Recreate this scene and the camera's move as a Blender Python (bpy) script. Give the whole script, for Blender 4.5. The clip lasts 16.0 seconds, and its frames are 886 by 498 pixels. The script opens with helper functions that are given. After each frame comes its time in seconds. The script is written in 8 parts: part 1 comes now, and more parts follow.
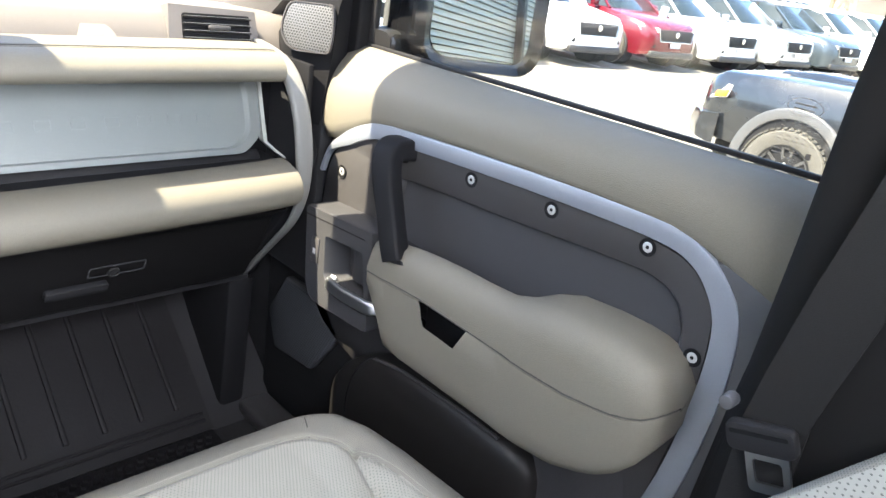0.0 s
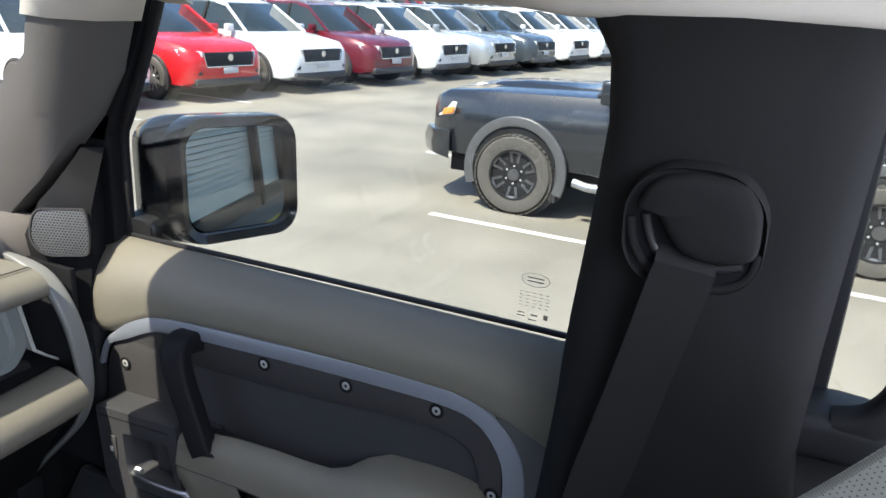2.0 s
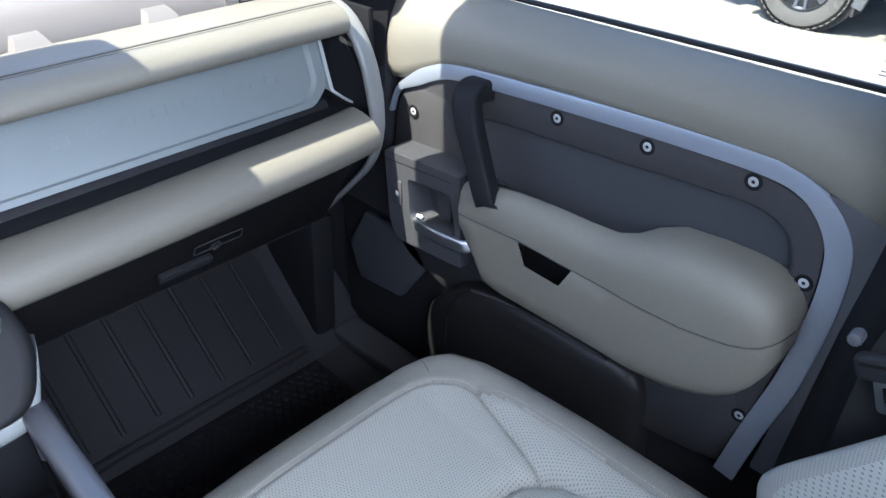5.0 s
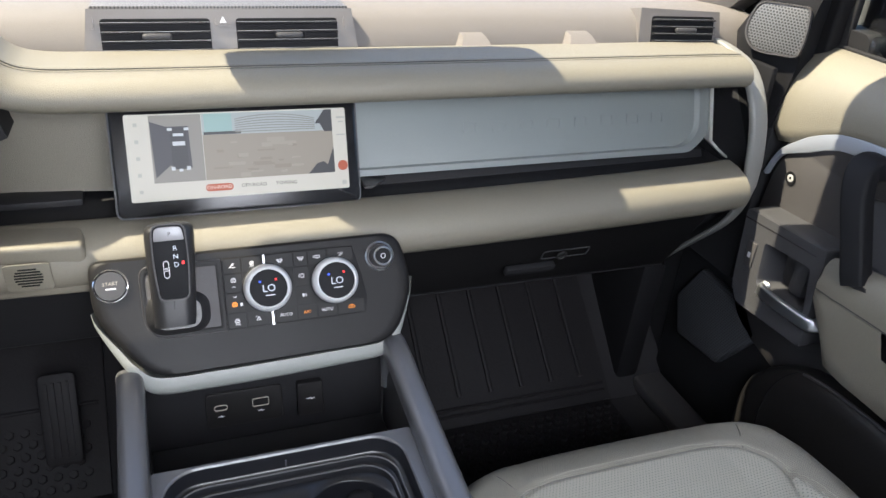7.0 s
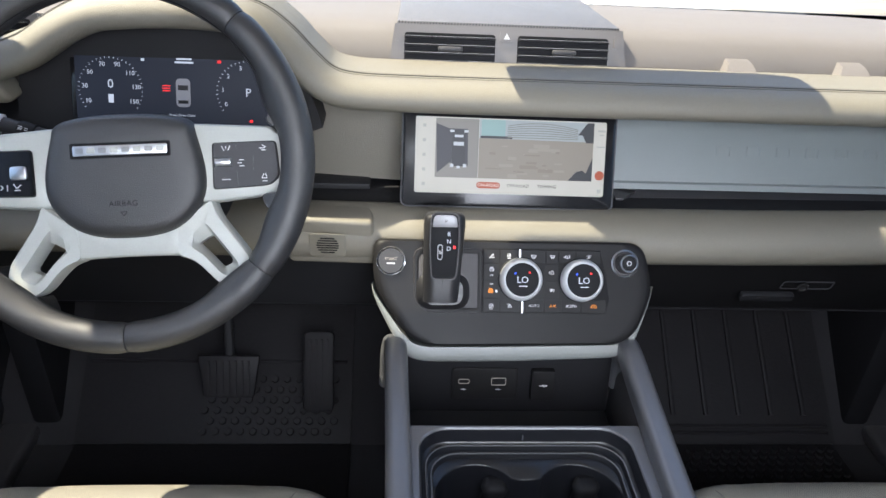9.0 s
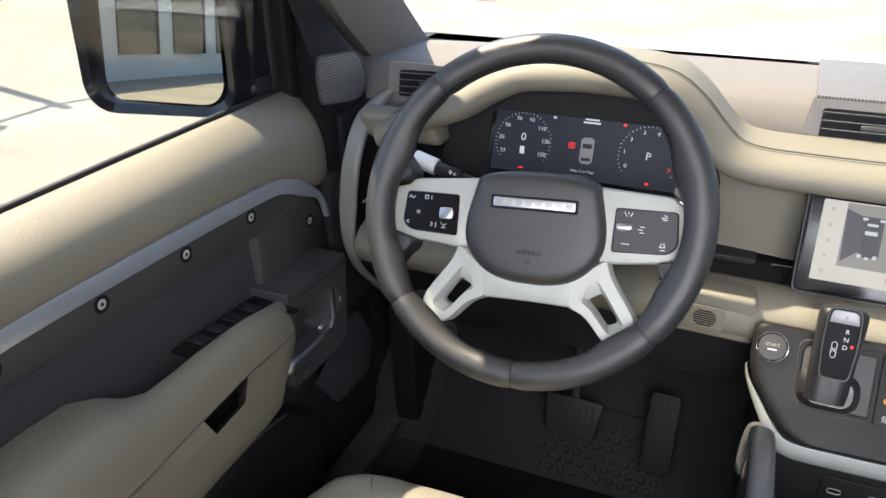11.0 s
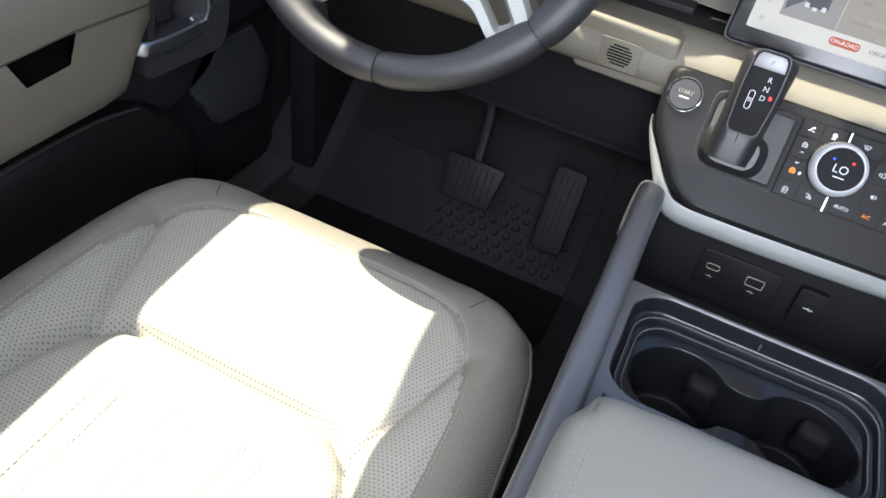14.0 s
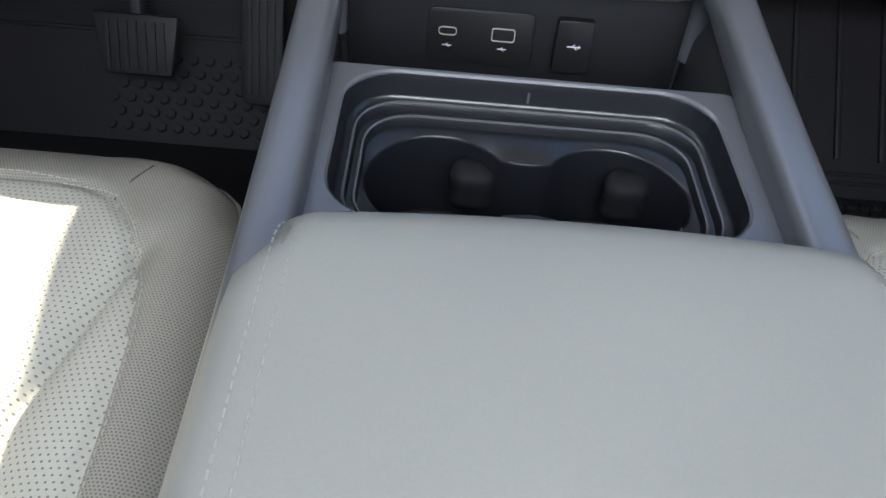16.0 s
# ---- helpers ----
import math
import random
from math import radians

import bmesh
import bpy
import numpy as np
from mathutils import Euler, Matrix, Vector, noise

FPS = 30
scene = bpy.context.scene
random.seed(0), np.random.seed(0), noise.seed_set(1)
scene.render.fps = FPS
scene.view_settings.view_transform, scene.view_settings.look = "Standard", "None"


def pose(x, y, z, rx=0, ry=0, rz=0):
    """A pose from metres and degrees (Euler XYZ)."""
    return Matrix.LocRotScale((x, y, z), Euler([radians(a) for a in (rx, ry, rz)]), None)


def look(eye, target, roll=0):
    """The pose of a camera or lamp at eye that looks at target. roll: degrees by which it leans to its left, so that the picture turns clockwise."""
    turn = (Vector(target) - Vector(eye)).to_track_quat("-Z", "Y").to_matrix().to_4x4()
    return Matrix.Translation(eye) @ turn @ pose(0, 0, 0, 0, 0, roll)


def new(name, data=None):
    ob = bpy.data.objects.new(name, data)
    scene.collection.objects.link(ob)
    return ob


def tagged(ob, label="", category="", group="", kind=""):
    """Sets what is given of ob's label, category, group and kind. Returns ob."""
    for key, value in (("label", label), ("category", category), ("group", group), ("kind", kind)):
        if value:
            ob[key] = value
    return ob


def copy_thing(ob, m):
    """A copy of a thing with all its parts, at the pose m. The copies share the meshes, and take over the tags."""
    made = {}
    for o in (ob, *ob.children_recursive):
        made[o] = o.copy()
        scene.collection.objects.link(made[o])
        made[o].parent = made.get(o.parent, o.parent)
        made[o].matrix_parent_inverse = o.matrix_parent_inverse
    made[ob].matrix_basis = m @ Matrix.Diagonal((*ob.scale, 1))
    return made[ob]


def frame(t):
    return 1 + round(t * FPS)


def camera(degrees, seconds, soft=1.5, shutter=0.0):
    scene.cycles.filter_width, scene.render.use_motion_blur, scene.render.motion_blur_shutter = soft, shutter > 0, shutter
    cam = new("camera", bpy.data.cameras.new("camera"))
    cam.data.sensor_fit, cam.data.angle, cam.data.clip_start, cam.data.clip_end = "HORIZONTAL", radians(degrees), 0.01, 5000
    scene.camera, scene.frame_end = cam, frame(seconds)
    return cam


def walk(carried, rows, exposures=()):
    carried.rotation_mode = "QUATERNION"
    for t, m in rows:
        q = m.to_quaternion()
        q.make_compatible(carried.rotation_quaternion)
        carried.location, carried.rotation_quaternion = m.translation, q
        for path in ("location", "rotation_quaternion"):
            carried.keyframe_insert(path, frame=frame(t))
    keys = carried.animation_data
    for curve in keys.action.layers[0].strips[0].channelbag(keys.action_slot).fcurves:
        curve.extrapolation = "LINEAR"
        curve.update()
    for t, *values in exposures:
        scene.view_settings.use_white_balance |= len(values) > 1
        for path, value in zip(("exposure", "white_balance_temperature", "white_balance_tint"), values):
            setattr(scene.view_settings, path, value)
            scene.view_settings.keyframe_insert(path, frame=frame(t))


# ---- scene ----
cam = camera(60.4, 16.0)
PATH = [
    (0, (0.096, 0.021, 1.677), (1.454, 1.289, 0.937), 8.9),
    (0.5, (0.076, 0.044, 1.704), (1.694, 1.015, 1.04), 10.2),
    (1, (0.055, 0.056, 1.754), (1.792, 0.86, 1.174), 8.9),
    (1.5, (0.042, 0.057, 1.806), (1.8, 0.821, 1.236), 6.5),
    (2, (0.054, 0.045, 1.889), (1.776, 0.836, 1.248), 3.5),
    (2.5, (0.047, 0.043, 1.922), (1.703, 0.853, 1.145), 1.5),
    (3, (0.057, 0.055, 1.9), (1.613, 0.893, 0.964), 0.3),
    (3.2, (0.062, 0.065, 1.889), (1.573, 0.912, 0.888), -0.1),
    (5.3, (0.03, 0.127, 1.782), (1.179, 1.35, 0.693), 2.1),
    (5.5, (0.02, 0.131, 1.78), (1.117, 1.414, 0.707), 2.4),
    (6, (-0.006, 0.128, 1.765), (0.949, 1.554, 0.738), 3.3),
    (6.5, (-0.031, 0.114, 1.763), (0.771, 1.654, 0.771), 4.2),
    (7, (-0.06, 0.101, 1.751), (0.58, 1.73, 0.783), 4.5),
    (7.5, (-0.07, 0.086, 1.739), (0.436, 1.766, 0.78), 4.6),
    (8, (-0.091, 0.066, 1.743), (0.282, 1.774, 0.772), 4.2),
    (8.2, (-0.101, 0.059, 1.747), (0.222, 1.776, 0.774), 4.0),
    (10.3, (-0.178, 0.028, 1.809), (-0.495, 1.751, 0.845), 0.3),
    (10.5, (-0.185, 0.026, 1.808), (-0.605, 1.733, 0.854), -0.3),
    (11, (-0.199, 0.027, 1.814), (-0.894, 1.663, 0.898), -0.6),
    (11.5, (-0.219, 0.046, 1.805), (-1.118, 1.589, 0.904), 1.0),
    (12, (-0.217, 0.028, 1.795), (-1.298, 1.443, 0.884), 3.1),
    (12.5, (-0.2, -0.009, 1.762), (-1.332, 1.316, 0.781), 5.7),
    (13, (-0.166, 0.003, 1.718), (-1.13, 1.356, 0.604), 9.1),
    (13.1, (-0.155, 0.009, 1.707), (-1.072, 1.376, 0.57), 9.6),
    (13.2, (-0.157, 0.019, 1.701), (-1.01, 1.403, 0.536), 10.5),
    (13.5, (-0.134, 0.052, 1.678), (-0.853, 1.468, 0.462), 11.3),
    (14, (-0.112, 0.099, 1.647), (-0.587, 1.559, 0.364), 11.4),
    (14.2, (-0.12, 0.126, 1.633), (-0.458, 1.595, 0.318), 11.6),
    (14.5, (-0.088, 0.167, 1.607), (-0.338, 1.623, 0.26), 10.7),
    (15, (-0.066, 0.208, 1.572), (-0.175, 1.604, 0.144), 9.2),
    (15.5, (-0.057, 0.224, 1.524), (-0.062, 1.577, 0.051), 8.0),
    (16, (-0.05, 0.252, 1.461), (0.016, 1.664, 0.047), 6.3),
]
EXPOSURES = [
    (0.0, 2.85, 6150, 10), (0.6, 2.9, 6150, 10), (1.2, 2.4, 6200, 10), (1.6, 1.35, 6100, 10), (2.0, 1.22, 5650, 10), (2.6, 1.25, 5450, 10), (3.2, 1.4, 5080, 10),
    (5.3, 2.32, 5250, 10), (6.0, 2.15, 5800, 10), (7.0, 1.9, 6050, 10), (8.2, 1.80, 5850, 10), (10.3, 1.9, 6150, 10), (11.0, 1.85, 6300, 10), (11.5, 1.42, 6350, 10),
    (12.0, 1.3, 6500, 14), (12.5, 1.5, 6600, 22), (13.2, 2.2, 6100, 17), (13.6, 2.2, 5900, 11), (14.0, 2.03, 5860, 10), (15.0, 2.12, 5850, 9), (16.0, 2.15, 5850, 7),
]
walk(cam, [(t, look(eye, target, roll)) for t, eye, target, roll in PATH], EXPOSURES)

# ---- world, sun ----
GROUND = -0.20
world = bpy.data.worlds.new("world")
scene.world = world
world.use_nodes = True
wn = world.node_tree
sky = wn.nodes.new("ShaderNodeTexSky")
SUN_EL, SUN_AZ = radians(56.7), math.atan2(-0.64, 0.144)
sky.sky_type, sky.sun_disc = "NISHITA", False
sky.sun_elevation, sky.sun_rotation = SUN_EL, SUN_AZ
sky.dust_density = 2.0
wn.links.new(sky.outputs[0], wn.nodes["Background"].inputs[0])
wn.nodes["Background"].inputs[1].default_value = 0.15
sun = new("sun", bpy.data.lights.new("sun", "SUN"))
sun.data.energy, sun.data.angle, sun.data.color = 5.0, radians(0.6), (1.0, 0.865, 0.62)
to_sun = Vector((math.sin(SUN_AZ) * math.cos(SUN_EL), math.cos(SUN_AZ) * math.cos(SUN_EL), math.sin(SUN_EL)))
sun.matrix_world = look((0, 0, 0), -to_sun)


def sky_fill(name, eye, target, w, h, power):
    """Added lamp standing in for sky light entering an opening behind the front seats."""
    ob = new(name, bpy.data.lights.new(name, "AREA"))
    ob.data.shape, ob.data.size, ob.data.size_y = "RECTANGLE", w, h
    ob.data.energy, ob.data.color = power, (0.95, 0.94, 0.97)
    ob.matrix_world = look(eye, target)


sky_fill("roof_sky_fill", (0, -0.96, 2.01), (0, -0.66, 0), 0.95, 1.40, 27)
sky_fill("tailgate_sky_fill", (0, -2.0, 1.70), (0, 0, 1.55), 1.15, 0.45, 12)
sky_fill("rear_window_sky_fill", (0.775, -0.62, 1.70), (0, -0.62, 1.55), 0.95, 0.32, 3.5)
sky_fill("rear_window_sky_fill", (-0.775, -0.62, 1.70), (0, -0.62, 1.55), 0.95, 0.32, 3.5)


# ---- materials ----
def mat(name, color, rough=0.5, metal=0.0, vary=0.12, grain=60.0, bump=0.15, blotch=4.0, spec=0.5, fine=0.0, coat=0.0):
    m = bpy.data.materials.new(name)
    m.use_nodes = True
    n, l = m.node_tree.nodes, m.node_tree.links
    b = n["Principled BSDF"]
    co = n.new("ShaderNodeTexCoord")
    big, small = n.new("ShaderNodeTexNoise"), n.new("ShaderNodeTexNoise")
    big.inputs["Scale"].default_value, small.inputs["Scale"].default_value = blotch, grain
    big.inputs["Detail"].default_value = small.inputs["Detail"].default_value = 4
    for k in (big, small):
        l.new(co.outputs["Object"], k.inputs["Vector"])
    mixn = n.new("ShaderNodeMath")
    mixn.operation = "ADD"
    l.new(big.outputs[0], mixn.inputs[0])
    l.new(small.outputs[0], mixn.inputs[1])
    ramp = n.new("ShaderNodeMapRange")
    ramp.inputs[1].default_value, ramp.inputs[2].default_value = 0.6, 1.4
    ramp.inputs[3].default_value, ramp.inputs[4].default_value = 1 - vary, 1 + vary
    l.new(mixn.outputs[0], ramp.inputs[0])
    mul = n.new("ShaderNodeVectorMath")
    mul.operation = "SCALE"
    mul.inputs[0].default_value = color[:3]
    l.new(ramp.outputs[0], mul.inputs["Scale"])
    l.new(mul.outputs[0], b.inputs["Base Color"])
    b.inputs["Metallic"].default_value = metal
    b.inputs["Specular IOR Level"].default_value = spec
    b.inputs["Coat Weight"].default_value = coat
    rr = n.new("ShaderNodeMapRange")
    rr.inputs[1].default_value, rr.inputs[2].default_value = 0.3, 0.7
    rr.inputs[3].default_value, rr.inputs[4].default_value = rough * 0.88, min(1, rough * 1.12)
    l.new(big.outputs[0], rr.inputs[0])
    l.new(rr.outputs[0], b.inputs["Roughness"])
    if bump > 0:
        bu = n.new("ShaderNodeBump")
        bu.inputs["Strength"].default_value, bu.inputs["Distance"].default_value = bump, 0.001
        if fine:
            v = n.new("ShaderNodeTexVoronoi")
            v.inputs["Scale"].default_value = fine
            l.new(co.outputs["Object"], v.inputs["Vector"])
            l.new(v.outputs["Distance"], bu.inputs["Height"])
        else:
            l.new(small.outputs[0], bu.inputs["Height"])
        l.new(bu.outputs[0], b.inputs["Normal"])
    return m


def dotted(name, color, hole, pitch, size, rough=0.6, axes="XY", stagger=True):
    """A surface with rows of small round holes, pitch metres apart."""
    m = mat(name, color, rough, vary=0.06, grain=300, bump=0.0)
    n, l = m.node_tree.nodes, m.node_tree.links
    b = n["Principled BSDF"]
    co, sep = n.new("ShaderNodeTexCoord"), n.new("ShaderNodeSeparateXYZ")
    l.new(co.outputs["Object"], sep.inputs[0])

    def math_(op, a, c):
        k = n.new("ShaderNodeMath")
        k.operation = op
        for i, v in enumerate((a, c)):
            if isinstance(v, (int, float)):
                k.inputs[i].default_value = v
            elif v is not None:
                l.new(v, k.inputs[i])
        return k.outputs[0]
    u = math_("DIVIDE", sep.outputs[axes[0]], pitch)
    v = math_("DIVIDE", sep.outputs[axes[1]], pitch * (0.87 if stagger else 1))
    row = math_("FLOOR", v, None)
    if stagger:
        u = math_("ADD", u, math_("MULTIPLY", row, 0.5))
    fu, fv = math_("SUBTRACT", math_("FRACT", u, None), 0.5), math_("SUBTRACT", math_("FRACT", v, None), 0.5)
    d = math_("SQRT", math_("ADD", math_("MULTIPLY", fu, fu), math_("MULTIPLY", fv, fv)), None)
    inside = math_("LESS_THAN", d, size)
    old = b.inputs["Base Color"].links[0].from_socket
    mx = n.new("ShaderNodeMix")
    mx.data_type = "RGBA"
    l.new(inside, mx.inputs[0])
    l.new(old, mx.inputs[6])
    mx.inputs[7].default_value = (*hole, 1)
    l.new(mx.outputs[2], b.inputs["Base Color"])
    bu = n.new("ShaderNodeBump")
    bu.inputs["Strength"].default_value, bu.inputs["Distance"].default_value = 0.5, 0.001
    l.new(math_("SUBTRACT", 1.0, inside), bu.inputs["Height"])
    l.new(bu.outputs[0], b.inputs["Normal"])
    return m


def glow(name, color, strength):
    m = bpy.data.materials.new(name)
    m.use_nodes = True
    b = m.node_tree.nodes["Principled BSDF"]
    b.inputs["Base Color"].default_value = (*[c * 0.3 for c in color], 1)
    b.inputs["Emission Color"].default_value = (*color, 1)
    b.inputs["Emission Strength"].default_value = strength * 0.24
    b.inputs["Roughness"].default_value = 0.4
    b.inputs["Specular IOR Level"].default_value = 0.15
    return m


def pane(name, tint=(1, 1, 1), gloss=0.06):
    m = bpy.data.materials.new(name)
    m.use_nodes = True
    n, l = m.node_tree.nodes, m.node_tree.links
    n.clear()
    out, mx = n.new("ShaderNodeOutputMaterial"), n.new("ShaderNodeMixShader")
    tr, gl = n.new("ShaderNodeBsdfTransparent"), n.new("ShaderNodeBsdfGlossy")
    tr.inputs[0].default_value = (*tint, 1)
    gl.inputs["Roughness"].default_value = 0.02
    mx.inputs[0].default_value = gloss
    l.new(tr.outputs[0], mx.inputs[1])
    l.new(gl.outputs[0], mx.inputs[2])
    l.new(mx.outputs[0], out.inputs[0])
    return m


TAUPE = mat("taupe_leather", (0.136, 0.125, 0.098), 0.60, vary=0.07, grain=420, bump=0.35, fine=900, blotch=6)
DASH_TOP = mat("dash_top_foam", (0.112, 0.101, 0.093), 0.7, vary=0.05, grain=600, bump=0.3, fine=1100)
SEAT_SIDE = dotted("seat_bolster_weave", (0.200, 0.188, 0.156), (0.088, 0.083, 0.069), 0.0022, 0.28, 0.62)
# Backrest colours are painted lighter than the cushion's for the light falling there
BACK_SIDE_LIT = dotted("seat_back_weave_lit", (0.30, 0.293, 0.262), (0.17, 0.165, 0.147), 0.0022, 0.28, 0.62, axes="XZ")
BACK_MID_LIT = dotted("seat_back_perforated_lit", (0.345, 0.337, 0.30), (0.13, 0.126, 0.112), 0.0042, 0.18, 0.55, axes="XZ")
RING = mat("satin_dial_ring", (0.40, 0.41, 0.42), 0.30, 1.0, vary=0.05, grain=900, bump=0.04)
GREY_B = mat("satin_dark_grey", (0.030, 0.029, 0.030), 0.34, 0.2, vary=0.05, bump=0)
VENT = mat("vent_frame_plastic", (0.11, 0.10, 0.094), 0.5, vary=0.05, grain=700, bump=0.2)
FASCIA = mat("black_soft_fascia", (0.0095, 0.0092, 0.0095), 0.48, vary=0.08, grain=800, bump=0.15, spec=0.13)
SEAM_T = mat("taupe_thread", (0.13, 0.12, 0.095), 0.8, bump=0)
CUPM = mat("satin_black_liner", (0.0075, 0.008, 0.010), 0.33, vary=0.06, grain=900, bump=0.08, spec=0.5)
DEEP = mat("matt_black_panel", (0.010, 0.010, 0.011), 0.6, bump=0, vary=0.05, spec=0.08)
SEAT_MID = dotted("seat_perforated", (0.295, 0.284, 0.243), (0.10, 0.096, 0.084), 0.0042, 0.18, 0.55)
STITCH = mat("thread", (0.29, 0.28, 0.24), 0.8, vary=0.1, grain=900, bump=0)
STITCH_D = mat("armrest_thread", (0.215, 0.21, 0.186), 0.8, vary=0.1, grain=900, bump=0)
SEAM = mat("seam_shadow_gap", (0.05, 0.048, 0.042), 0.9, bump=0)
CHAR = mat("charcoal_plastic", (0.043, 0.041, 0.042), 0.42, vary=0.1, grain=700, bump=0.35, fine=1400, spec=0.35)
CHAR2 = mat("slate_plastic", (0.042, 0.042, 0.045), 0.40, vary=0.08, grain=700, bump=0.3, fine=1400, spec=0.2)
BLACK = mat("black_plastic", (0.018, 0.018, 0.0195), 0.5, vary=0.1, grain=500, bump=0.2, spec=0.15)
PIANO = mat("gloss_black", (0.007, 0.007, 0.008), 0.2, bump=0, vary=0.05, spec=0.35)
# Bluish base colour stands in for the sky reflected in the strip
SATIN = mat("satin_silver_sky_tint", (0.32, 0.345, 0.395), 0.32, 0.55, vary=0.05, grain=900, bump=0.08)
WHITE = mat("light_grey_trim", (0.34, 0.35, 0.325), 0.38, vary=0.05, grain=500, bump=0.1)
INLAY = mat("pale_blue_grey_panel", (0.158, 0.174, 0.172), 0.42, vary=0.06, grain=700, bump=0.25, fine=1500, blotch=9)
RAIL = mat("graphite_satin", (0.105, 0.106, 0.113), 0.34, 0.35, vary=0.02, grain=1200, bump=0.02)
CHROME = mat("chrome", (0.75, 0.75, 0.76), 0.14, 1.0, vary=0.03, bump=0)
ALU = mat("satin_aluminium", (0.50, 0.52, 0.55), 0.38, 1.0, vary=0.05, grain=800, bump=0.05)
STEEL = mat("bolt_steel", (0.46, 0.46, 0.45), 0.35, 0.35, vary=0.08, grain=900, bump=0.1)
RUBBER = mat("black_rubber", (0.0135, 0.0128, 0.0138), 0.55, vary=0.2, grain=200, bump=0.3, spec=0.15)
CARPET = mat("black_carpet", (0.013, 0.0125, 0.014), 0.95, vary=0.3, grain=1500, bump=0.6)
HEADLINER = mat("beige_headliner", (0.55, 0.51, 0.45), 0.9, vary=0.04, grain=1200, bump=0.3)
PILLAR = mat("black_pillar_cloth", (0.015, 0.0145, 0.0145), 0.9, vary=0.1, grain=1500, bump=0.4, spec=0.1)
APIL = mat("grey_pillar_cloth", (0.085, 0.079, 0.075), 0.85, vary=0.1, grain=1500, bump=0.4)
# Paler copy of the webbing that paints in light caught by the ribs
BELT_RIB_LIT = mat("lit_webbing_rib", (0.045, 0.042, 0.037), 0.8, vary=0.15, grain=900, bump=0.5, spec=0.15)
BELT = mat("black_webbing", (0.017, 0.0165, 0.0165), 0.75, vary=0.15, grain=900, bump=0.5, spec=0.15)
GRILLE = dotted("speaker_mesh", (0.085, 0.087, 0.093), (0.008, 0.008, 0.008), 0.0044, 0.34, 0.45, axes="YZ")
GRILLE_D = dotted("dark_speaker_mesh", (0.05, 0.052, 0.058), (0.008, 0.008, 0.008), 0.005, 0.33, 0.5, axes="YZ")
GRILLE_T = dotted("dash_speaker_mesh", (0.105, 0.10, 0.10), (0.03, 0.03, 0.03), 0.004, 0.30, 0.5, axes="XY")
BIN = mat("black_bin_plastic", (0.011, 0.0102, 0.0100), 0.42, vary=0.1, grain=700, bump=0.15, spec=0.32)
LEATHER_B = mat("black_wheel_leather", (0.016, 0.0162, 0.0175), 0.46, vary=0.1, grain=500, bump=0.25, fine=1300, spec=0.65)
LEVER_B = mat("black_lever_grip", (0.013, 0.013, 0.014), 0.38, vary=0.08, grain=700, bump=0.15, fine=1500, spec=0.45)
GLASS = pane("clear_glass", (0.93, 0.95, 0.94), 0.05)
MIRROR = mat("mirror_silver", (0.60, 0.59, 0.53), 0.01, 1.0, vary=0, bump=0)
MARK = mat("white_print", (0.50, 0.50, 0.51), 0.6, bump=0, vary=0.02)
MARK_R = glow("orange_lamp", (1.0, 0.32, 0.02), 1.2)
MARK_RED = glow("red_lamp", (1.0, 0.03, 0.03), 1.5)
MARK_BLUE = glow("blue_lamp", (0.05, 0.12, 1.0), 1.5)
MARK_W = glow("white_lamp", (0.85, 0.9, 1.0), 0.55)
PRINT_G = mat("grey_print", (0.30, 0.27, 0.23), 0.7, bump=0)
DIAL = mat("satin_dial_metal", (0.50, 0.51, 0.52), 0.35, 0.3, vary=0.05, grain=900, bump=0.04)
END = mat("end_trim_grey", (0.155, 0.155, 0.146), 0.42, vary=0.05, grain=500, bump=0.1)
LIP = mat("grey_lip_trim", (0.17, 0.178, 0.17), 0.45, vary=0.05, grain=500, bump=0.1)


# ---- building blocks ----
def thing(name, label, category, at=(0, 0, 0), group="", kind=""):
    ob = new(name)
    ob.empty_display_size = 0.05
    ob.matrix_basis = Matrix.Translation(at)
    return tagged(ob, label, category, group, kind)


def part(name, bm, material, parent=None, label="", angle=38, extra=()):
    bmesh.ops.recalc_face_normals(bm, faces=bm.faces[:])
    me = bpy.data.meshes.new(name)
    bm.to_mesh(me)
    bm.free()
    me.materials.append(material)
    for k in extra:
        me.materials.append(k)
    me.polygons.foreach_set("use_smooth", [True] * len(me.polygons))
    me.set_sharp_from_angle(angle=radians(angle))
    ob = new(name, me)
    if parent is not None:
        ob.parent = parent
        if parent.parent is None:
            ob.matrix_parent_inverse = parent.matrix_basis.inverted()
    if label:
        ob["label"] = label
    return ob


def solo(name, bm, material, label, category, group="", kind="", angle=38):
    return tagged(part(name, bm, material, None, label, angle), label, category, group, kind)


def add(bm, other, m=None):
    if m is not None:
        bmesh.ops.transform(other, matrix=m, verts=other.verts[:])
    me = bpy.data.meshes.new("tmp")
    other.to_mesh(me)
    other.free()
    bm.from_mesh(me)
    bpy.data.meshes.remove(me)
    return bm


def bevelled(bm, width, seg=2, angle=30):
    if width > 0:
        es = [e for e in bm.edges if len(e.link_faces) == 2 and e.calc_face_angle(0) > radians(angle)]
        bmesh.ops.bevel(bm, geom=es, offset=width, segments=seg, profile=0.5, affect="EDGES", clamp_overlap=True)
    return bm


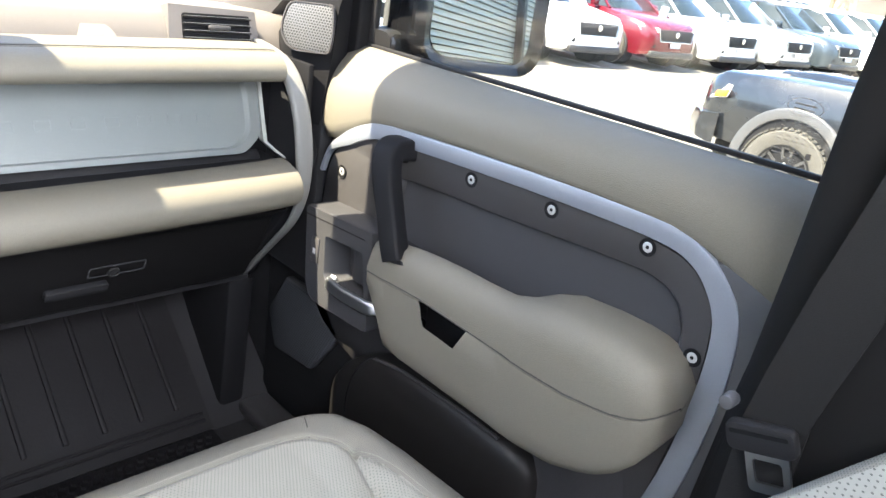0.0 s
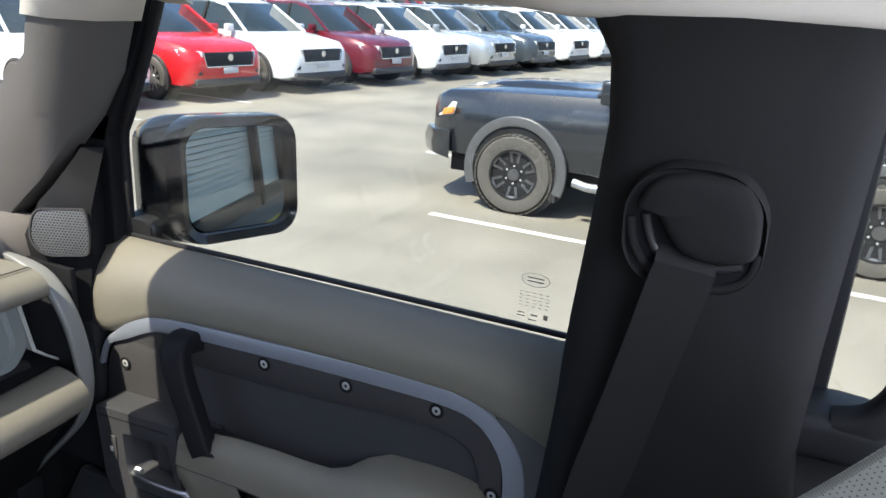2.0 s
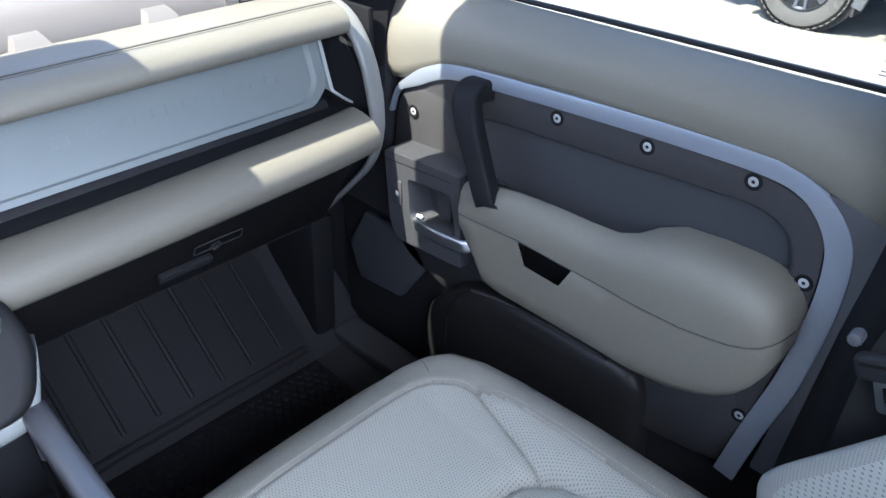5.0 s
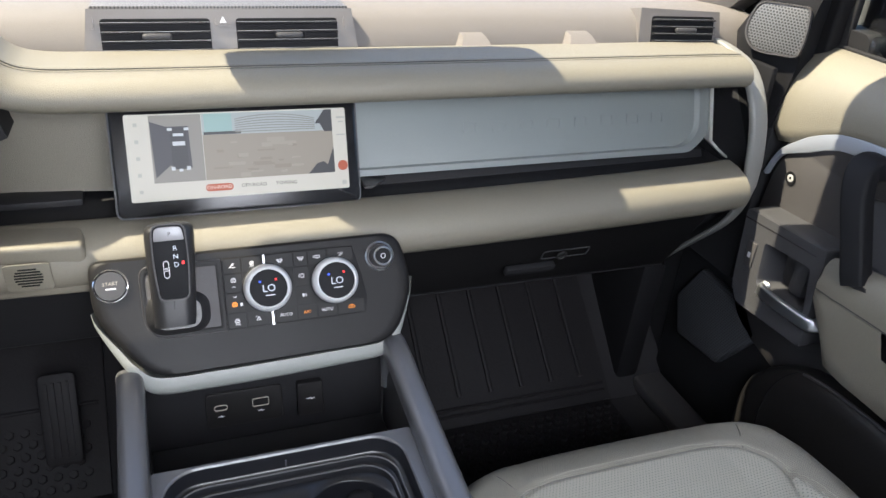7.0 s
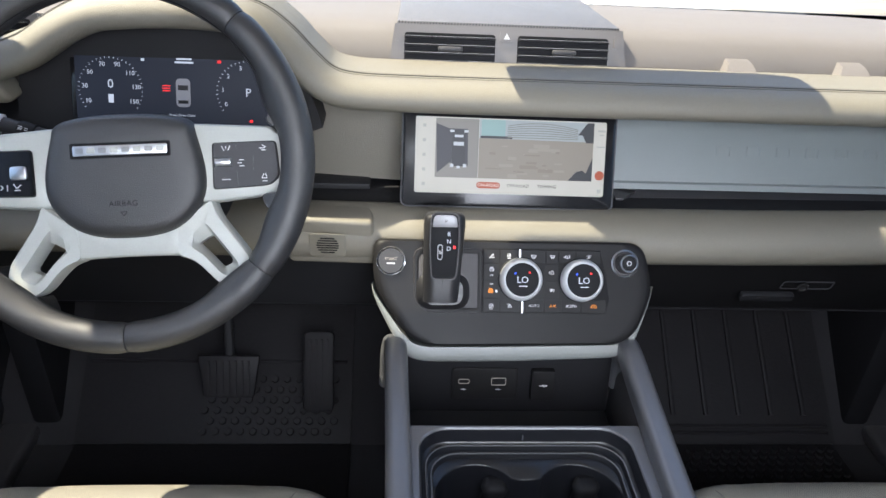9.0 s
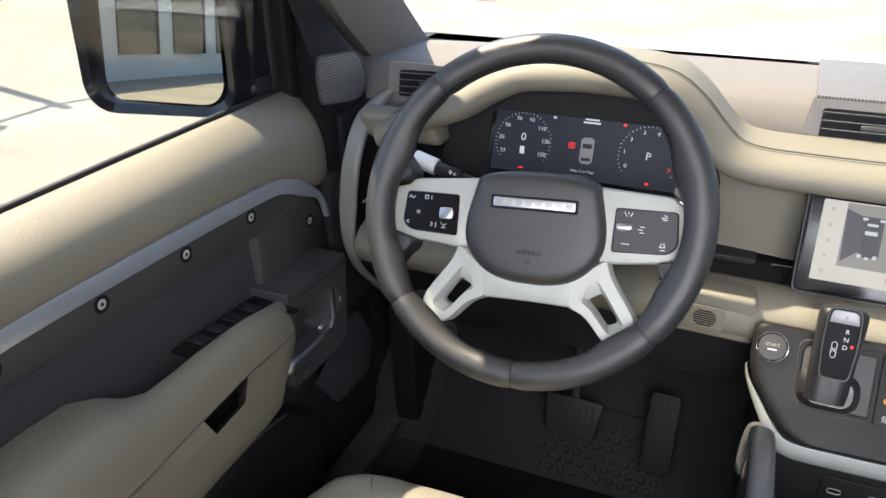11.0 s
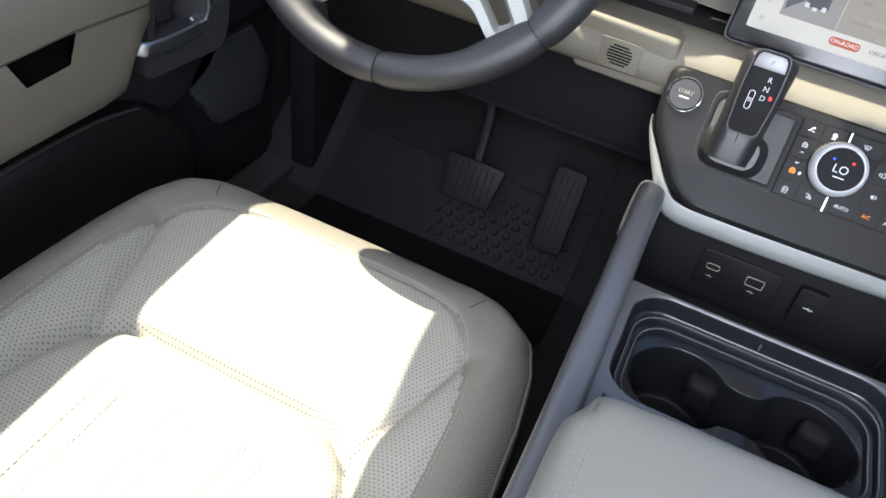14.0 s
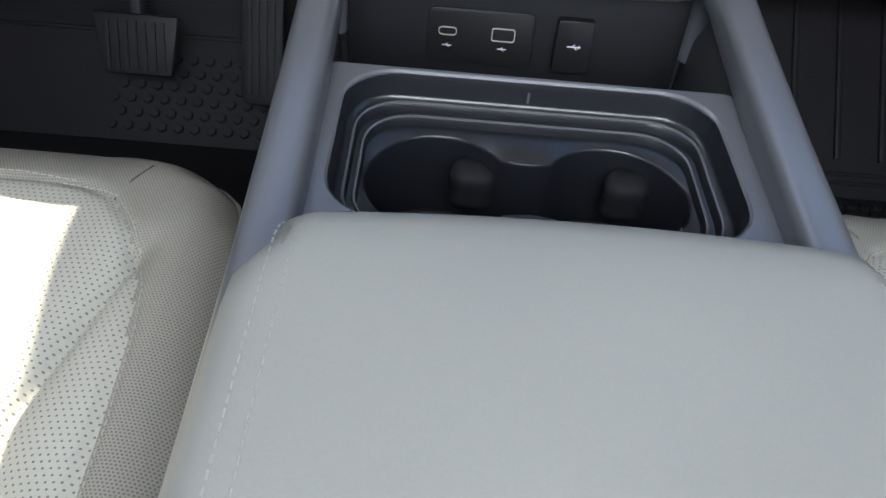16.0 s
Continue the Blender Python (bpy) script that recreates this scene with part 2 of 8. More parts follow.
def box(x0, x1, y0, y1, z0, z1, bev=0.0, seg=2):
    bm = bmesh.new()
    bmesh.ops.create_cube(bm, size=1)
    m = Matrix.Translation(((x0 + x1) / 2, (y0 + y1) / 2, (z0 + z1) / 2)) @ Matrix.Diagonal((abs(x1 - x0), abs(y1 - y0), abs(z1 - z0), 1))
    bmesh.ops.transform(bm, matrix=m, verts=bm.verts[:])
    return bevelled(bm, bev, seg)


def loft(rings, caps=True, closed=True, loop=False):
    bm = bmesh.new()
    vs = [[bm.verts.new(p) for p in r] for r in rings]
    n = len(vs[0])
    for a, b in zip(vs, vs[1:] + ([vs[0]] if loop else [])):
        for i in range(n if closed else n - 1):
            j = (i + 1) % n
            bm.faces.new((a[i], a[j], b[j], b[i]))
    if caps and closed and not loop:
        bm.faces.new(vs[0][::-1])
        bm.faces.new(vs[-1])
    return bm


def prism(poly, vec, bev=0.0, seg=2, angle=30):
    v = Vector(vec)
    bm = loft([[Vector(p) for p in poly], [Vector(p) + v for p in poly]])
    bmesh.ops.recalc_face_normals(bm, faces=bm.faces[:])
    return bevelled(bm, bev, seg, angle)


def spline(pts, n=8, closed=False):
    P = [Vector(p) for p in pts]
    out, m = [], len(P)
    for i in range(m if closed else m - 1):
        if closed:
            a, b, c, d = P[i - 1], P[i], P[(i + 1) % m], P[(i + 2) % m]
        else:
            a, b, c, d = P[max(i - 1, 0)], P[i], P[i + 1], P[min(i + 2, m - 1)]
        for k in range(n):
            t = k / n
            out.append(0.5 * ((2 * b) + (c - a) * t + (2 * a - 5 * b + 4 * c - d) * t * t + (3 * b - a - 3 * c + d) * t ** 3))
    if not closed:
        out.append(P[-1])
    return out


def resample(pts, n, closed=True):
    P = [Vector(p) for p in pts] + ([Vector(pts[0])] if closed else [])
    L = [0.0]
    for a, b in zip(P, P[1:]):
        L.append(L[-1] + (b - a).length)
    out, k = [], 0
    for i in range(n):
        s = L[-1] * i / (n if closed else n - 1)
        while k < len(L) - 2 and L[k + 1] < s:
            k += 1
        t = (s - L[k]) / max(L[k + 1] - L[k], 1e-9)
        out.append(P[k].lerp(P[k + 1], min(t, 1)))
    return out


def rrect(w, h, r, n=5, r_bottom=None):
    """A rounded rectangle round the origin as (a, b) pairs."""
    out = []
    for cx, cy, a0, rad in ((1, 1, 0, r), (-1, 1, 90, r), (-1, -1, 180, r_bottom or r), (1, -1, 270, r_bottom or r)):
        for k in range(n + 1):
            a = radians(a0 + 90 * k / n)
            out.append((cx * (w / 2 - rad) + rad * math.cos(a), cy * (h / 2 - rad) + rad * math.sin(a)))
    return out


def sweep(path, section, side=None, closed=False, scale=None, caps=True):
    """Carries a section, pairs (a, b), along a path: a along the side vector, b across both."""
    P = [Vector(p) for p in path]
    rings = []
    for i, p in enumerate(P):
        d = (P[(i + 1) % len(P)] - P[i - 1]) if closed or 0 < i < len(P) - 1 else (P[1] - P[0] if i == 0 else P[-1] - P[-2])
        d.normalize()
        s = Vector(side) if side is not None else (Vector((0, 0, 1)) if abs(d.z) < 0.9 else Vector((1, 0, 0)))
        s = (s - d * s.dot(d)).normalized()
        b = d.cross(s)
        k = scale(i / (len(P) - 1)) if scale else (1, 1)
        rings.append([p + s * (u * k[0]) + b * (v * k[1]) for u, v in section])
    return loft(rings, caps=caps, loop=closed)


def rounded(poly, r, n=4):
    """The outline with its corners rounded off."""
    out, m = [], len(poly)
    rs = r if isinstance(r, (list, tuple)) else [r] * m
    for i in range(m):
        p, a, b = Vector(poly[i]), Vector(poly[i - 1]), Vector(poly[(i + 1) % m])
        da, db = min(rs[i], (a - p).length * 0.48), min(rs[i], (b - p).length * 0.48)
        a, b = p + (a - p).normalized() * da, p + (b - p).normalized() * db
        for k in range(n + 1):
            t = k / n
            q = a * (1 - t) ** 2 + p * (2 * t * (1 - t)) + b * t * t
            out.append(tuple(q))
    return out


def strokes(lines, m, w=0.0007, depth=0.0003, lift=0.0):
    """Thin straight marks (x0, y0, x1, y1), in millimetres, on a plate."""
    bm = bmesh.new()
    for x0, y0, x1, y1 in lines:
        a, b = Vector((x0, y0, 0)) * 0.001, Vector((x1, y1, 0)) * 0.001
        d = (b - a).normalized()
        n = Vector((-d.y, d.x, 0)) * w / 2
        a, b = a - d * w / 2, b + d * w / 2
        add(bm, prism([p + Vector((0, 0, lift)) for p in (a - n, b - n, b + n, a + n)], (0, 0, depth)))
    bmesh.ops.transform(bm, matrix=m, verts=bm.verts[:])
    return bm


def circle(r, n=12):
    return [(r * math.cos(2 * math.pi * k / n), r * math.sin(2 * math.pi * k / n)) for k in range(n)]


def cyl(p0, p1, r0, r1=None, n=24, bev=0.0):
    p0, p1 = Vector(p0), Vector(p1)
    r1 = r0 if r1 is None else r1
    d = (p1 - p0).normalized()
    s = d.orthogonal().normalized()
    b = d.cross(s)
    L = (p1 - p0).length
    rows = [(0, r0), (L, r1)]
    if bev:
        rows = [(0, r0 - bev), (bev * 0.3, r0 - bev * 0.3), (bev, r0), (L - bev, r1), (L - bev * 0.3, r1 - bev * 0.3), (L, r1 - bev)]
    return loft([[p0 + d * h + s * (r * x) + b * (r * y) for x, y in circle(1, n)] for h, r in rows])


def lathe(rows, n=32, m=None, caps=True):
    """Rows of (radius, height) turned round local z."""
    bm = loft([[Vector((r * x, r * y, h)) for x, y in circle(1, n)] for r, h in rows], caps=caps)
    if m is not None:
        bmesh.ops.transform(bm, matrix=m, verts=bm.verts[:])
    return bm


def facing(o, xdir, ydir):
    """The matrix of a plate: local x and y in it, z out of it."""
    x = Vector(xdir).normalized()
    z = x.cross(Vector(ydir)).normalized()
    y = z.cross(x)
    m = Matrix((x, y, z)).transposed().to_4x4()
    m.translation = o
    return m


def plate(poly, m, depth, bev=0.0, seg=2, lift=0.0):
    """A flat piece with outline poly (local pairs) on the plate m, from lift to lift + depth."""
    bm = prism([(x, y, lift) for x, y in poly], (0, 0, depth), bev, seg)
    bmesh.ops.transform(bm, matrix=m, verts=bm.verts[:])
    return bm


def frame_plate(outer, inner, m, depth, lift=0.0):
    n = len(outer)
    rings = [[(x, y, h) for x, y in o] for o, h in ((outer, lift), (outer, lift + depth), (inner, lift + depth), (inner, lift))]
    bm = loft([[Vector(p) for p in r] for r in rings], loop=True)
    bmesh.ops.transform(bm, matrix=m, verts=bm.verts[:])
    return bm


def words(name, s, size, m, material, parent, align="CENTER", depth=0.0002):
    cu = bpy.data.curves.new(name, "FONT")
    cu.body, cu.size, cu.align_x, cu.align_y, cu.extrude = s, size, align, "CENTER", depth
    cu.resolution_u = 2
    tmp = bpy.data.objects.new("tmp_text", cu)
    me = bpy.data.meshes.new_from_object(tmp)
    bm = bmesh.new()
    bm.from_mesh(me)
    bpy.data.objects.remove(tmp)
    bmesh.ops.transform(bm, matrix=m, verts=bm.verts[:])
    return part(name, bm, material, parent)


def bars(cells, m, depth=0.0003, lift=0.0):
    """Small plain bars (x, y, w, h) on a plate."""
    bm = bmesh.new()
    for x, y, w, h in cells:
        add(bm, prism([(x - w / 2, y - h / 2, lift), (x + w / 2, y - h / 2, lift), (x + w / 2, y + h / 2, lift), (x - w / 2, y + h / 2, lift)], (0, 0, depth)))
    bmesh.ops.transform(bm, matrix=m, verts=bm.verts[:])
    return bm


def stitches(path, length=0.004, gap=0.002, r=0.0005, lift=(0, 0, 0.0006)):
    bm = bmesh.new()
    P = [Vector(p) for p in path]
    total = sum((b - a).length for a, b in zip(P, P[1:]))
    n = max(2, int(total / (length + gap)))
    Q = resample(P, n * 3 + 1, closed=False)
    up = Vector(lift)
    for k in range(n):
        a, b = Q[3 * k] + up, Q[3 * k + 2] + up
        d = (b - a).normalized()
        s = d.cross(up.normalized()) * r
        t = up.normalized() * r
        vs = [[bm.verts.new(p + o) for o in (s, t, -s)] for p in (a, b)]
        for i in range(2):
            bm.faces.new((vs[0][i], vs[0][i + 1], vs[1][i + 1], vs[1][i]))
    return bm


def mirrored(bm, s):
    if s < 0:
        bmesh.ops.transform(bm, matrix=Matrix.Diagonal((-1, 1, 1, 1)), verts=bm.verts[:])
        bmesh.ops.reverse_faces(bm, faces=bm.faces[:])
    return bm


# ---- cabin shell ----
def shell():
    bm = bmesh.new()
    add(bm, box(-0.86, 0.86, -2.05, 1.42, 0.72, 0.83))
    floor = solo("floor", bm, CARPET, "black carpeted cabin floor", "floor", kind="structure")
    for s, nm in ((1, "tunnel_side"),):
        part(nm, box(-0.13, 0.15, -0.6, 1.25, 0.80, 0.98, 0.02), CARPET, floor)
    # toe board that rises to the bulkhead
    tb = prism([(-0.86, 1.02, 0.82), (-0.86, 1.42, 1.156), (-0.86, 1.42, 0.82)], (1.72, 0, 0))
    part("toe_board", tb, CARPET, floor)
    solo("bulkhead", box(-0.86, 0.86, 1.40, 1.46, 0.80, 1.50), BLACK, "black bulkhead under the windscreen", "bulkhead", kind="structure")
    # headliner
    bm = bmesh.new()
    arc = lambda x: 2.0 - 0.12 * (x / 0.74) ** 2
    # the bulge near y 0.8 is added to keep stray sun off the seat
    side = ((0.845, 0.79), (0.80, 0.815), (0.757, 0.815), (0.745, 0.768), (0.70, 0.766), (0.673, 0.764), (0.60, 0.755), (0.50, 0.747), (0.20, 0.74), (-0.06, 0.74))
    add(bm, loft([[Vector((x * e, y, arc(x * e) + h)) for x, h in [(-1 + k / 8, 0) for k in range(17)] + [(1 - k / 8, 0.06) for k in range(17)]] for y, e in side]))
    for x0, x1, ya, yb in ((-0.74, -0.50, -0.06, -2.05), (0.50, 0.74, -0.06, -2.05), (-0.50, 0.50, -1.75, -2.05)):
        xs = [x0 + (x1 - x0) * k / 12 for k in range(13)]
        add(bm, loft([[Vector((x, y, arc(x))) for x in xs] + [Vector((x, y, arc(x) + 0.06)) for x in xs[::-1]] for y in (ya, (ya + yb) / 2, yb)]))
    solo("ceiling", bm, HEADLINER, "beige cloth headliner under the roof", "ceiling", kind="structure")
    rg = solo("window_roof", box(-0.50, 0.50, -1.75, -0.06, 2.02, 2.026), GLASS, "glass roof panel over the rear seats", "window", kind="structure")
    rg.visible_shadow = False
    bm = loft([[Vector((x, 0.940 - 0.26 * x * x - d, z)) for d, z in ((0.0, 1.890), (0.004, 1.884), (0.10, 1.884), (0.10, 1.955), (0.0, 1.955))] for x in [-0.72 + 0.09 * k for k in range(17)]])
    solo("trim_header", bm, HEADLINER, "beige header trim above the windscreen", "trim", kind="structure")
    for s in (1, -1):
        rail = sweep([(0.735, 0.80, 1.890), (0.735, 0.73, 1.890), (0.735, 0.673, 1.892), (0.732, 0.60, 1.897), (0.728, 0.5, 1.906), (0.728, 0.3, 1.915), (0.730, 0.2, 1.917), (0.735, 0.0, 1.917), (0.735, -1.0, 1.917), (0.72, -2.0, 1.90)], rrect(0.055, 0.06, 0.02), (0, 0, 1))
        solo("trim_roof_rail", mirrored(rail, s), HEADLINER, "beige roof rail trim above the side window", "trim", kind="structure")
        # A pillar with grey cloth trim
        a = loft([[Vector((0.80 + dx, y + dy, z)) for dx, dy in ((-0.03, -0.085), (-0.055, -0.01), (-0.04, 0.10), (0.03, 0.12), (0.06, -0.03), (0.03, -0.085))]
                  for y, z in ((1.30, 1.40), (1.22, 1.50), (1.10, 1.60), (1.0, 1.70))] +
                 [[Vector((0.80 + dx - 0.06 * k, y + dy, z)) for dx, dy in ((-0.03, -0.07), (-0.05, -0.02), (-0.03, 0.05), (0.03, 0.055), (0.05, -0.03), (0.03, -0.07))]
                  for y, z, k in ((0.93, 1.78, 0.5), (0.86, 1.87, 1.1), (0.80, 1.93, 1.4))])
        solo("pillar_front", mirrored(bevelled(a, 0.012, 2, 40), s), APIL, "grey cloth-covered windscreen pillar", "pillar", kind="structure", angle=60)
        cap = [[Vector((0.80 + dx * 1.12 - 0.06 * k, y + dy * 1.12, z)) for dx, dy in ((-0.03, -0.07), (-0.05, -0.02), (-0.03, 0.05), (0.03, 0.055), (0.05, -0.03), (0.03, -0.07))] for y, z, k in ((0.891, 1.832, 0.83), (0.86, 1.87, 1.1), (0.80, 1.932, 1.4))]
        solo("trim_pillar_cap", mirrored(bevelled(loft(cap), 0.010, 2, 40), s), HEADLINER, "beige headliner corner over the windscreen pillar", "trim", kind="structure", angle=60)
        if s > 0:
            lip = sweep([(0.690, 0.33, 1.925), (0.668, 0.265, 1.911), (0.655, 0.22, 1.907), (0.652, 0.10, 1.911), (0.652, -0.3, 1.918), (0.652, -0.8, 1.920)], rrect(0.062, 0.046, 0.016, 4), (0, 0, 1))
            solo("trim_rail_lip", lip, HEADLINER, "beige headliner edge above the centre pillar", "trim", kind="structure", angle=60)
        # B pillar
        pil = thing("pillar_centre", "black centre pillar trim with belt guide", "pillar", (s * 0.74, 0.1, 0.8), kind="structure")
        rings = []
        for z, xi, yf, yr in ((0.80, 0.745, 0.25, -0.06), (1.10, 0.735, 0.245, -0.05), (1.30, 0.715, 0.232, -0.03), (1.36, 0.700, 0.226, -0.02), (1.50, 0.678, 0.215, -0.002), (1.62, 0.655, 0.205, -0.002),
                              (1.72, 0.638, 0.193, -0.004), (1.80, 0.628, 0.186, -0.006), (1.85, 0.628, 0.191, -0.008), (1.885, 0.64, 0.216, -0.02), (1.91, 0.66, 0.27, -0.07)):
            pts = [(0.835, yf + 0.03), (0.80, yf + 0.022), (0.76, yf + 0.01), (xi + 0.02, yf - 0.004), (xi + 0.006, yf - 0.016), (xi, yf - 0.035), (xi - 0.004, (yf + yr) / 2),
                   (xi, yr + 0.045), (xi + 0.008, yr + 0.018), (xi + 0.035, yr), (0.77, yr - 0.006), (0.835, yr - 0.012)]
            rings.append([Vector((x, y, z)) for x, y in pts])
        part("pillar_trim", mirrored(loft(rings), s), PILLAR, pil, angle=50)
        g = facing((0.618, 0.104, 1.732), (0, -1, 0.02), (-0.15, 0, 1))
        if s < 0:
            g = Matrix.Diagonal((-1, 1, 1, 1)) @ g
        if s > 0:
            # domed cover over a dark crescent slot, with the guide loop inside
            uv = lambda L: [(0.104 - y, z - 1.732) for y, z in L]
            o = rrect(0.098, 0.096, 0.040, 8, 0.036)
            o2 = rrect(0.102, 0.100, 0.042, 8, 0.038)
            part("cover_gap", loft([[g @ Vector((x, y, z)) for x, y in L] for L, z in ((o2, -0.016), (o2, 0.0005), ([(x * 0.99, y * 0.99) for x, y in o2], 0.0020), (o, 0.0005), (o, -0.002))], caps=True), PILLAR, pil, angle=50)
            cap = rounded(uv([(0.146, 1.748), (0.134, 1.772), (0.107, 1.7785), (0.070, 1.7755), (0.0575, 1.757), (0.0565, 1.722), (0.064, 1.7155), (0.088, 1.7110), (0.110, 1.7160), (0.121, 1.732), (0.130, 1.7465), (0.139, 1.7520)]), (0.010, 0.012, 0.010, 0.012, 0.012, 0.010, 0.006, 0.010, 0.012, 0.010, 0.006, 0.006), 4)
            mx, my = sum(p[0] for p in cap) / len(cap), sum(p[1] for p in cap) / len(cap)
            part("belt_cover", loft([[g @ Vector((mx + (x - mx) * k, my + (y - my) * k, z)) for x, y in cap] for k, z in ((1.0, -0.006), (1.0, 0.004), (0.97, 0.0075), (0.90, 0.0100), (0.72, 0.0120), (0.4, 0.0128))]), PILLAR, pil, "domed black belt cover", 60)
            part("belt_slot", plate(rounded(uv([(0.149, 1.742), (0.140, 1.754), (0.122, 1.742), (0.108, 1.72), (0.066, 1.720), (0.060, 1.706), (0.080, 1.690), (0.128, 1.690), (0.146, 1.712)]), 0.006, 3), g, 0.0004, lift=-0.0018), DEEP, pil)
            lip = uv([(0.1495, 1.738), (0.146, 1.716), (0.135, 1.699), (0.118, 1.690), (0.088, 1.688), (0.069, 1.694), (0.059, 1.707), (0.057, 1.722)])
            part("slot_lip", sweep(spline([g @ Vector((x, y, -0.001)) for x, y in lip], 5), circle(0.0036, 10), (1, 0, 0)), PILLAR, pil)
            bar = uv([(0.138, 1.742), (0.135, 1.728), (0.128, 1.714), (0.110, 1.707), (0.085, 1.706), (0.066, 1.712)])
            part("guide_loop", sweep(spline([g @ Vector((x, y, -0.001)) for x, y in bar], 5), circle(0.0040, 10), (1, 0, 0)), GREY_B, pil, "satin steel guide loop")
        else:
            o = rrect(0.094, 0.082, 0.032, 6, 0.030)
            part("belt_cover", plate(o, g, 0.014, 0.005, lift=-0.014), PILLAR, pil)
    # rear side trims and rear end, behind the camera
    for s in (1, -1):
        low = mirrored(box(0.76, 0.86, -1.98, 0.004, 0.80, 1.50, 0.01), s)
        d = solo("wall_rear_door", low, CHAR, "charcoal rear door trim", "door trim", kind="structure")
        part("ledge", mirrored(sweep([(0.765, 0.006, 1.532), (0.765, -0.03, 1.535), (0.765, -0.3, 1.520), (0.765, -0.9, 1.515)], rrect(0.046, 0.075, 0.014, 4), (0, 0, 1)), s), BLACK, d)
        part("grey_pad", mirrored(box(0.735, 0.757, -0.9, -0.04, 1.30, 1.455, 0.01), s), TAUPE, d)
        part("window_frame", mirrored(box(0.79, 0.84, -0.022, 0.02, 1.50, 1.90, 0.006), s), BLACK, d)
        part("grab_post", mirrored(sweep(spline([(0.745, -0.030, 1.545), (0.742, -0.060, 1.560), (0.740, -0.078, 1.600), (0.738, -0.080, 1.680), (0.735, -0.078, 1.80), (0.735, -0.07, 1.88)], 5), rrect(0.032, 0.030, 0.010, 4), (0, 1, 0)), s), BLACK, d)
        part("rear_post", mirrored(box(0.72, 0.82, -2.0, -1.2, 1.50, 1.90, 0.02), s), HEADLINER, d)
    bm = box(-0.86, 0.86, -2.06, -2.0, 0.80, 1.45)
    add(bm, box(-0.86, -0.6, -2.06, -2.0, 1.45, 2.0))
    add(bm, box(0.6, 0.86, -2.06, -2.0, 1.45, 2.0))
    solo("wall_back", bm, CHAR, "charcoal tailgate trim behind the seats", "wall", kind="structure")
    solo("rear_bench", box(-0.68, 0.68, -1.25, -0.72, 0.80, 1.12, 0.05, 3), SEAT_SIDE, "grey rear bench seat behind the front seats", "seat")
    # glazing
    bm = loft([[Vector((x, y, z)) for x in (-0.80, -0.4, 0, 0.4, 0.80)] for y, z in ((1.43, 1.49), (0.862, 1.955))], closed=False, caps=False)
    ws = part("window_front", bm, GLASS, None, "clear windscreen")
    tagged(ws, "clear windscreen with a small sticker", "window", kind="structure")
    ws.visible_shadow = False
    solo("trim_windscreen_base", box(-0.82, 0.82, 1.40, 1.46, 1.485, 1.50, 0.004), BLACK, "black seal along the windscreen base", "trim", kind="structure")
    for name, x0, x1, y0, y1 in (("window_back", -0.60, 0.60, -2.035, -2.030), ("window_rear_side", 0.815, 0.819, -1.20, -0.02), ("window_rear_side", -0.819, -0.815, -1.20, -0.02)):
        w = solo(name, box(x0, x1, y0, y1, 1.46 if x1 - x0 > 1 else 1.50, 1.90), GLASS, "clear rear window glass", "window", kind="structure")
        w.visible_shadow = False
    # headliner mounted mirror housing behind the windscreen
    mh = thing("rear_view_mirror", "black mirror and sensor housing at the windscreen top", "mirror", (-0.02, 1.0, 1.88))
    part("sensor_housing", box(-0.184, 0.166, 0.935, 1.05, 1.79, 1.87, 0.02, 3), BLACK, mh)
    part("mirror_head", box(-0.285, -0.03, 0.890, 0.934, 1.775, 1.838, 0.020, 4), BLACK, mh)
    for s in (1, -1):
        m = facing((0.838, 0.58, 1.70), (0, -1, 0), (0.0, 0, 1))
        gp = [(-0.33, -0.185), (-0.32, 0.0), (-0.18, 0.185), (0.36, 0.185), (0.34, -0.185)]
        g = plate(gp, m, 0.004)
        w = solo("window_side", mirrored(g, s), GLASS, "clear side window glass", "window", kind="structure")
        w.visible_shadow = False


shell()
for s in (1, -1):
    solo("wall_cowl_side", mirrored(box(0.80, 0.86, 1.03, 1.46, 0.76, 1.49, 0.004), s), BLACK, "black cowl side panel beside the footwell", "wall", kind="structure")


# ---- front doors ----
def bolt(x, y, z, s, parent):
    m = facing((x, y, z), (0, -1, 0), (0, 0, 1))
    cup = lathe([(0.0098, 0.0008), (0.0094, 0.0014), (0.0088, 0.0010), (0.0082, -0.004), (0.001, -0.004)], 20, m)
    c = part("screw", mirrored(cup, s), DEEP, parent)
    head = lathe([(0.0066, -0.004), (0.0066, -0.0008), (0.0060, 0.0006), (0.0048, 0.0012), (0.0021, 0.0012)], 24, m, False)
    part("screw_head", mirrored(head, s), STEEL, c)
    part("screw_socket", mirrored(lathe([(0.0022, 0.0012), (0.0020, -0.0014), (0.0009, -0.0014), (0.0008, 0.0006), (0.0002, 0.0008)], 6, m, False), s), GREY_B, c)


ZP = ((0.958, 1.446, 1.492), (0.952, 1.415, 1.508), (0.940, 1.395, 1.517), (0.920, 1.386, 1.521), (0.895, 1.391, 1.522), (0.86, 1.407, 1.522), (0.82, 1.426, 1.522), (0.777, 1.436, 1.522),
      (0.70, 1.442, 1.522), (0.60, 1.447, 1.522), (0.45, 1.4505, 1.523), (0.35, 1.450, 1.523), (0.30, 1.438, 1.524), (0.25, 1.420, 1.524), (0.20, 1.40, 1.525))


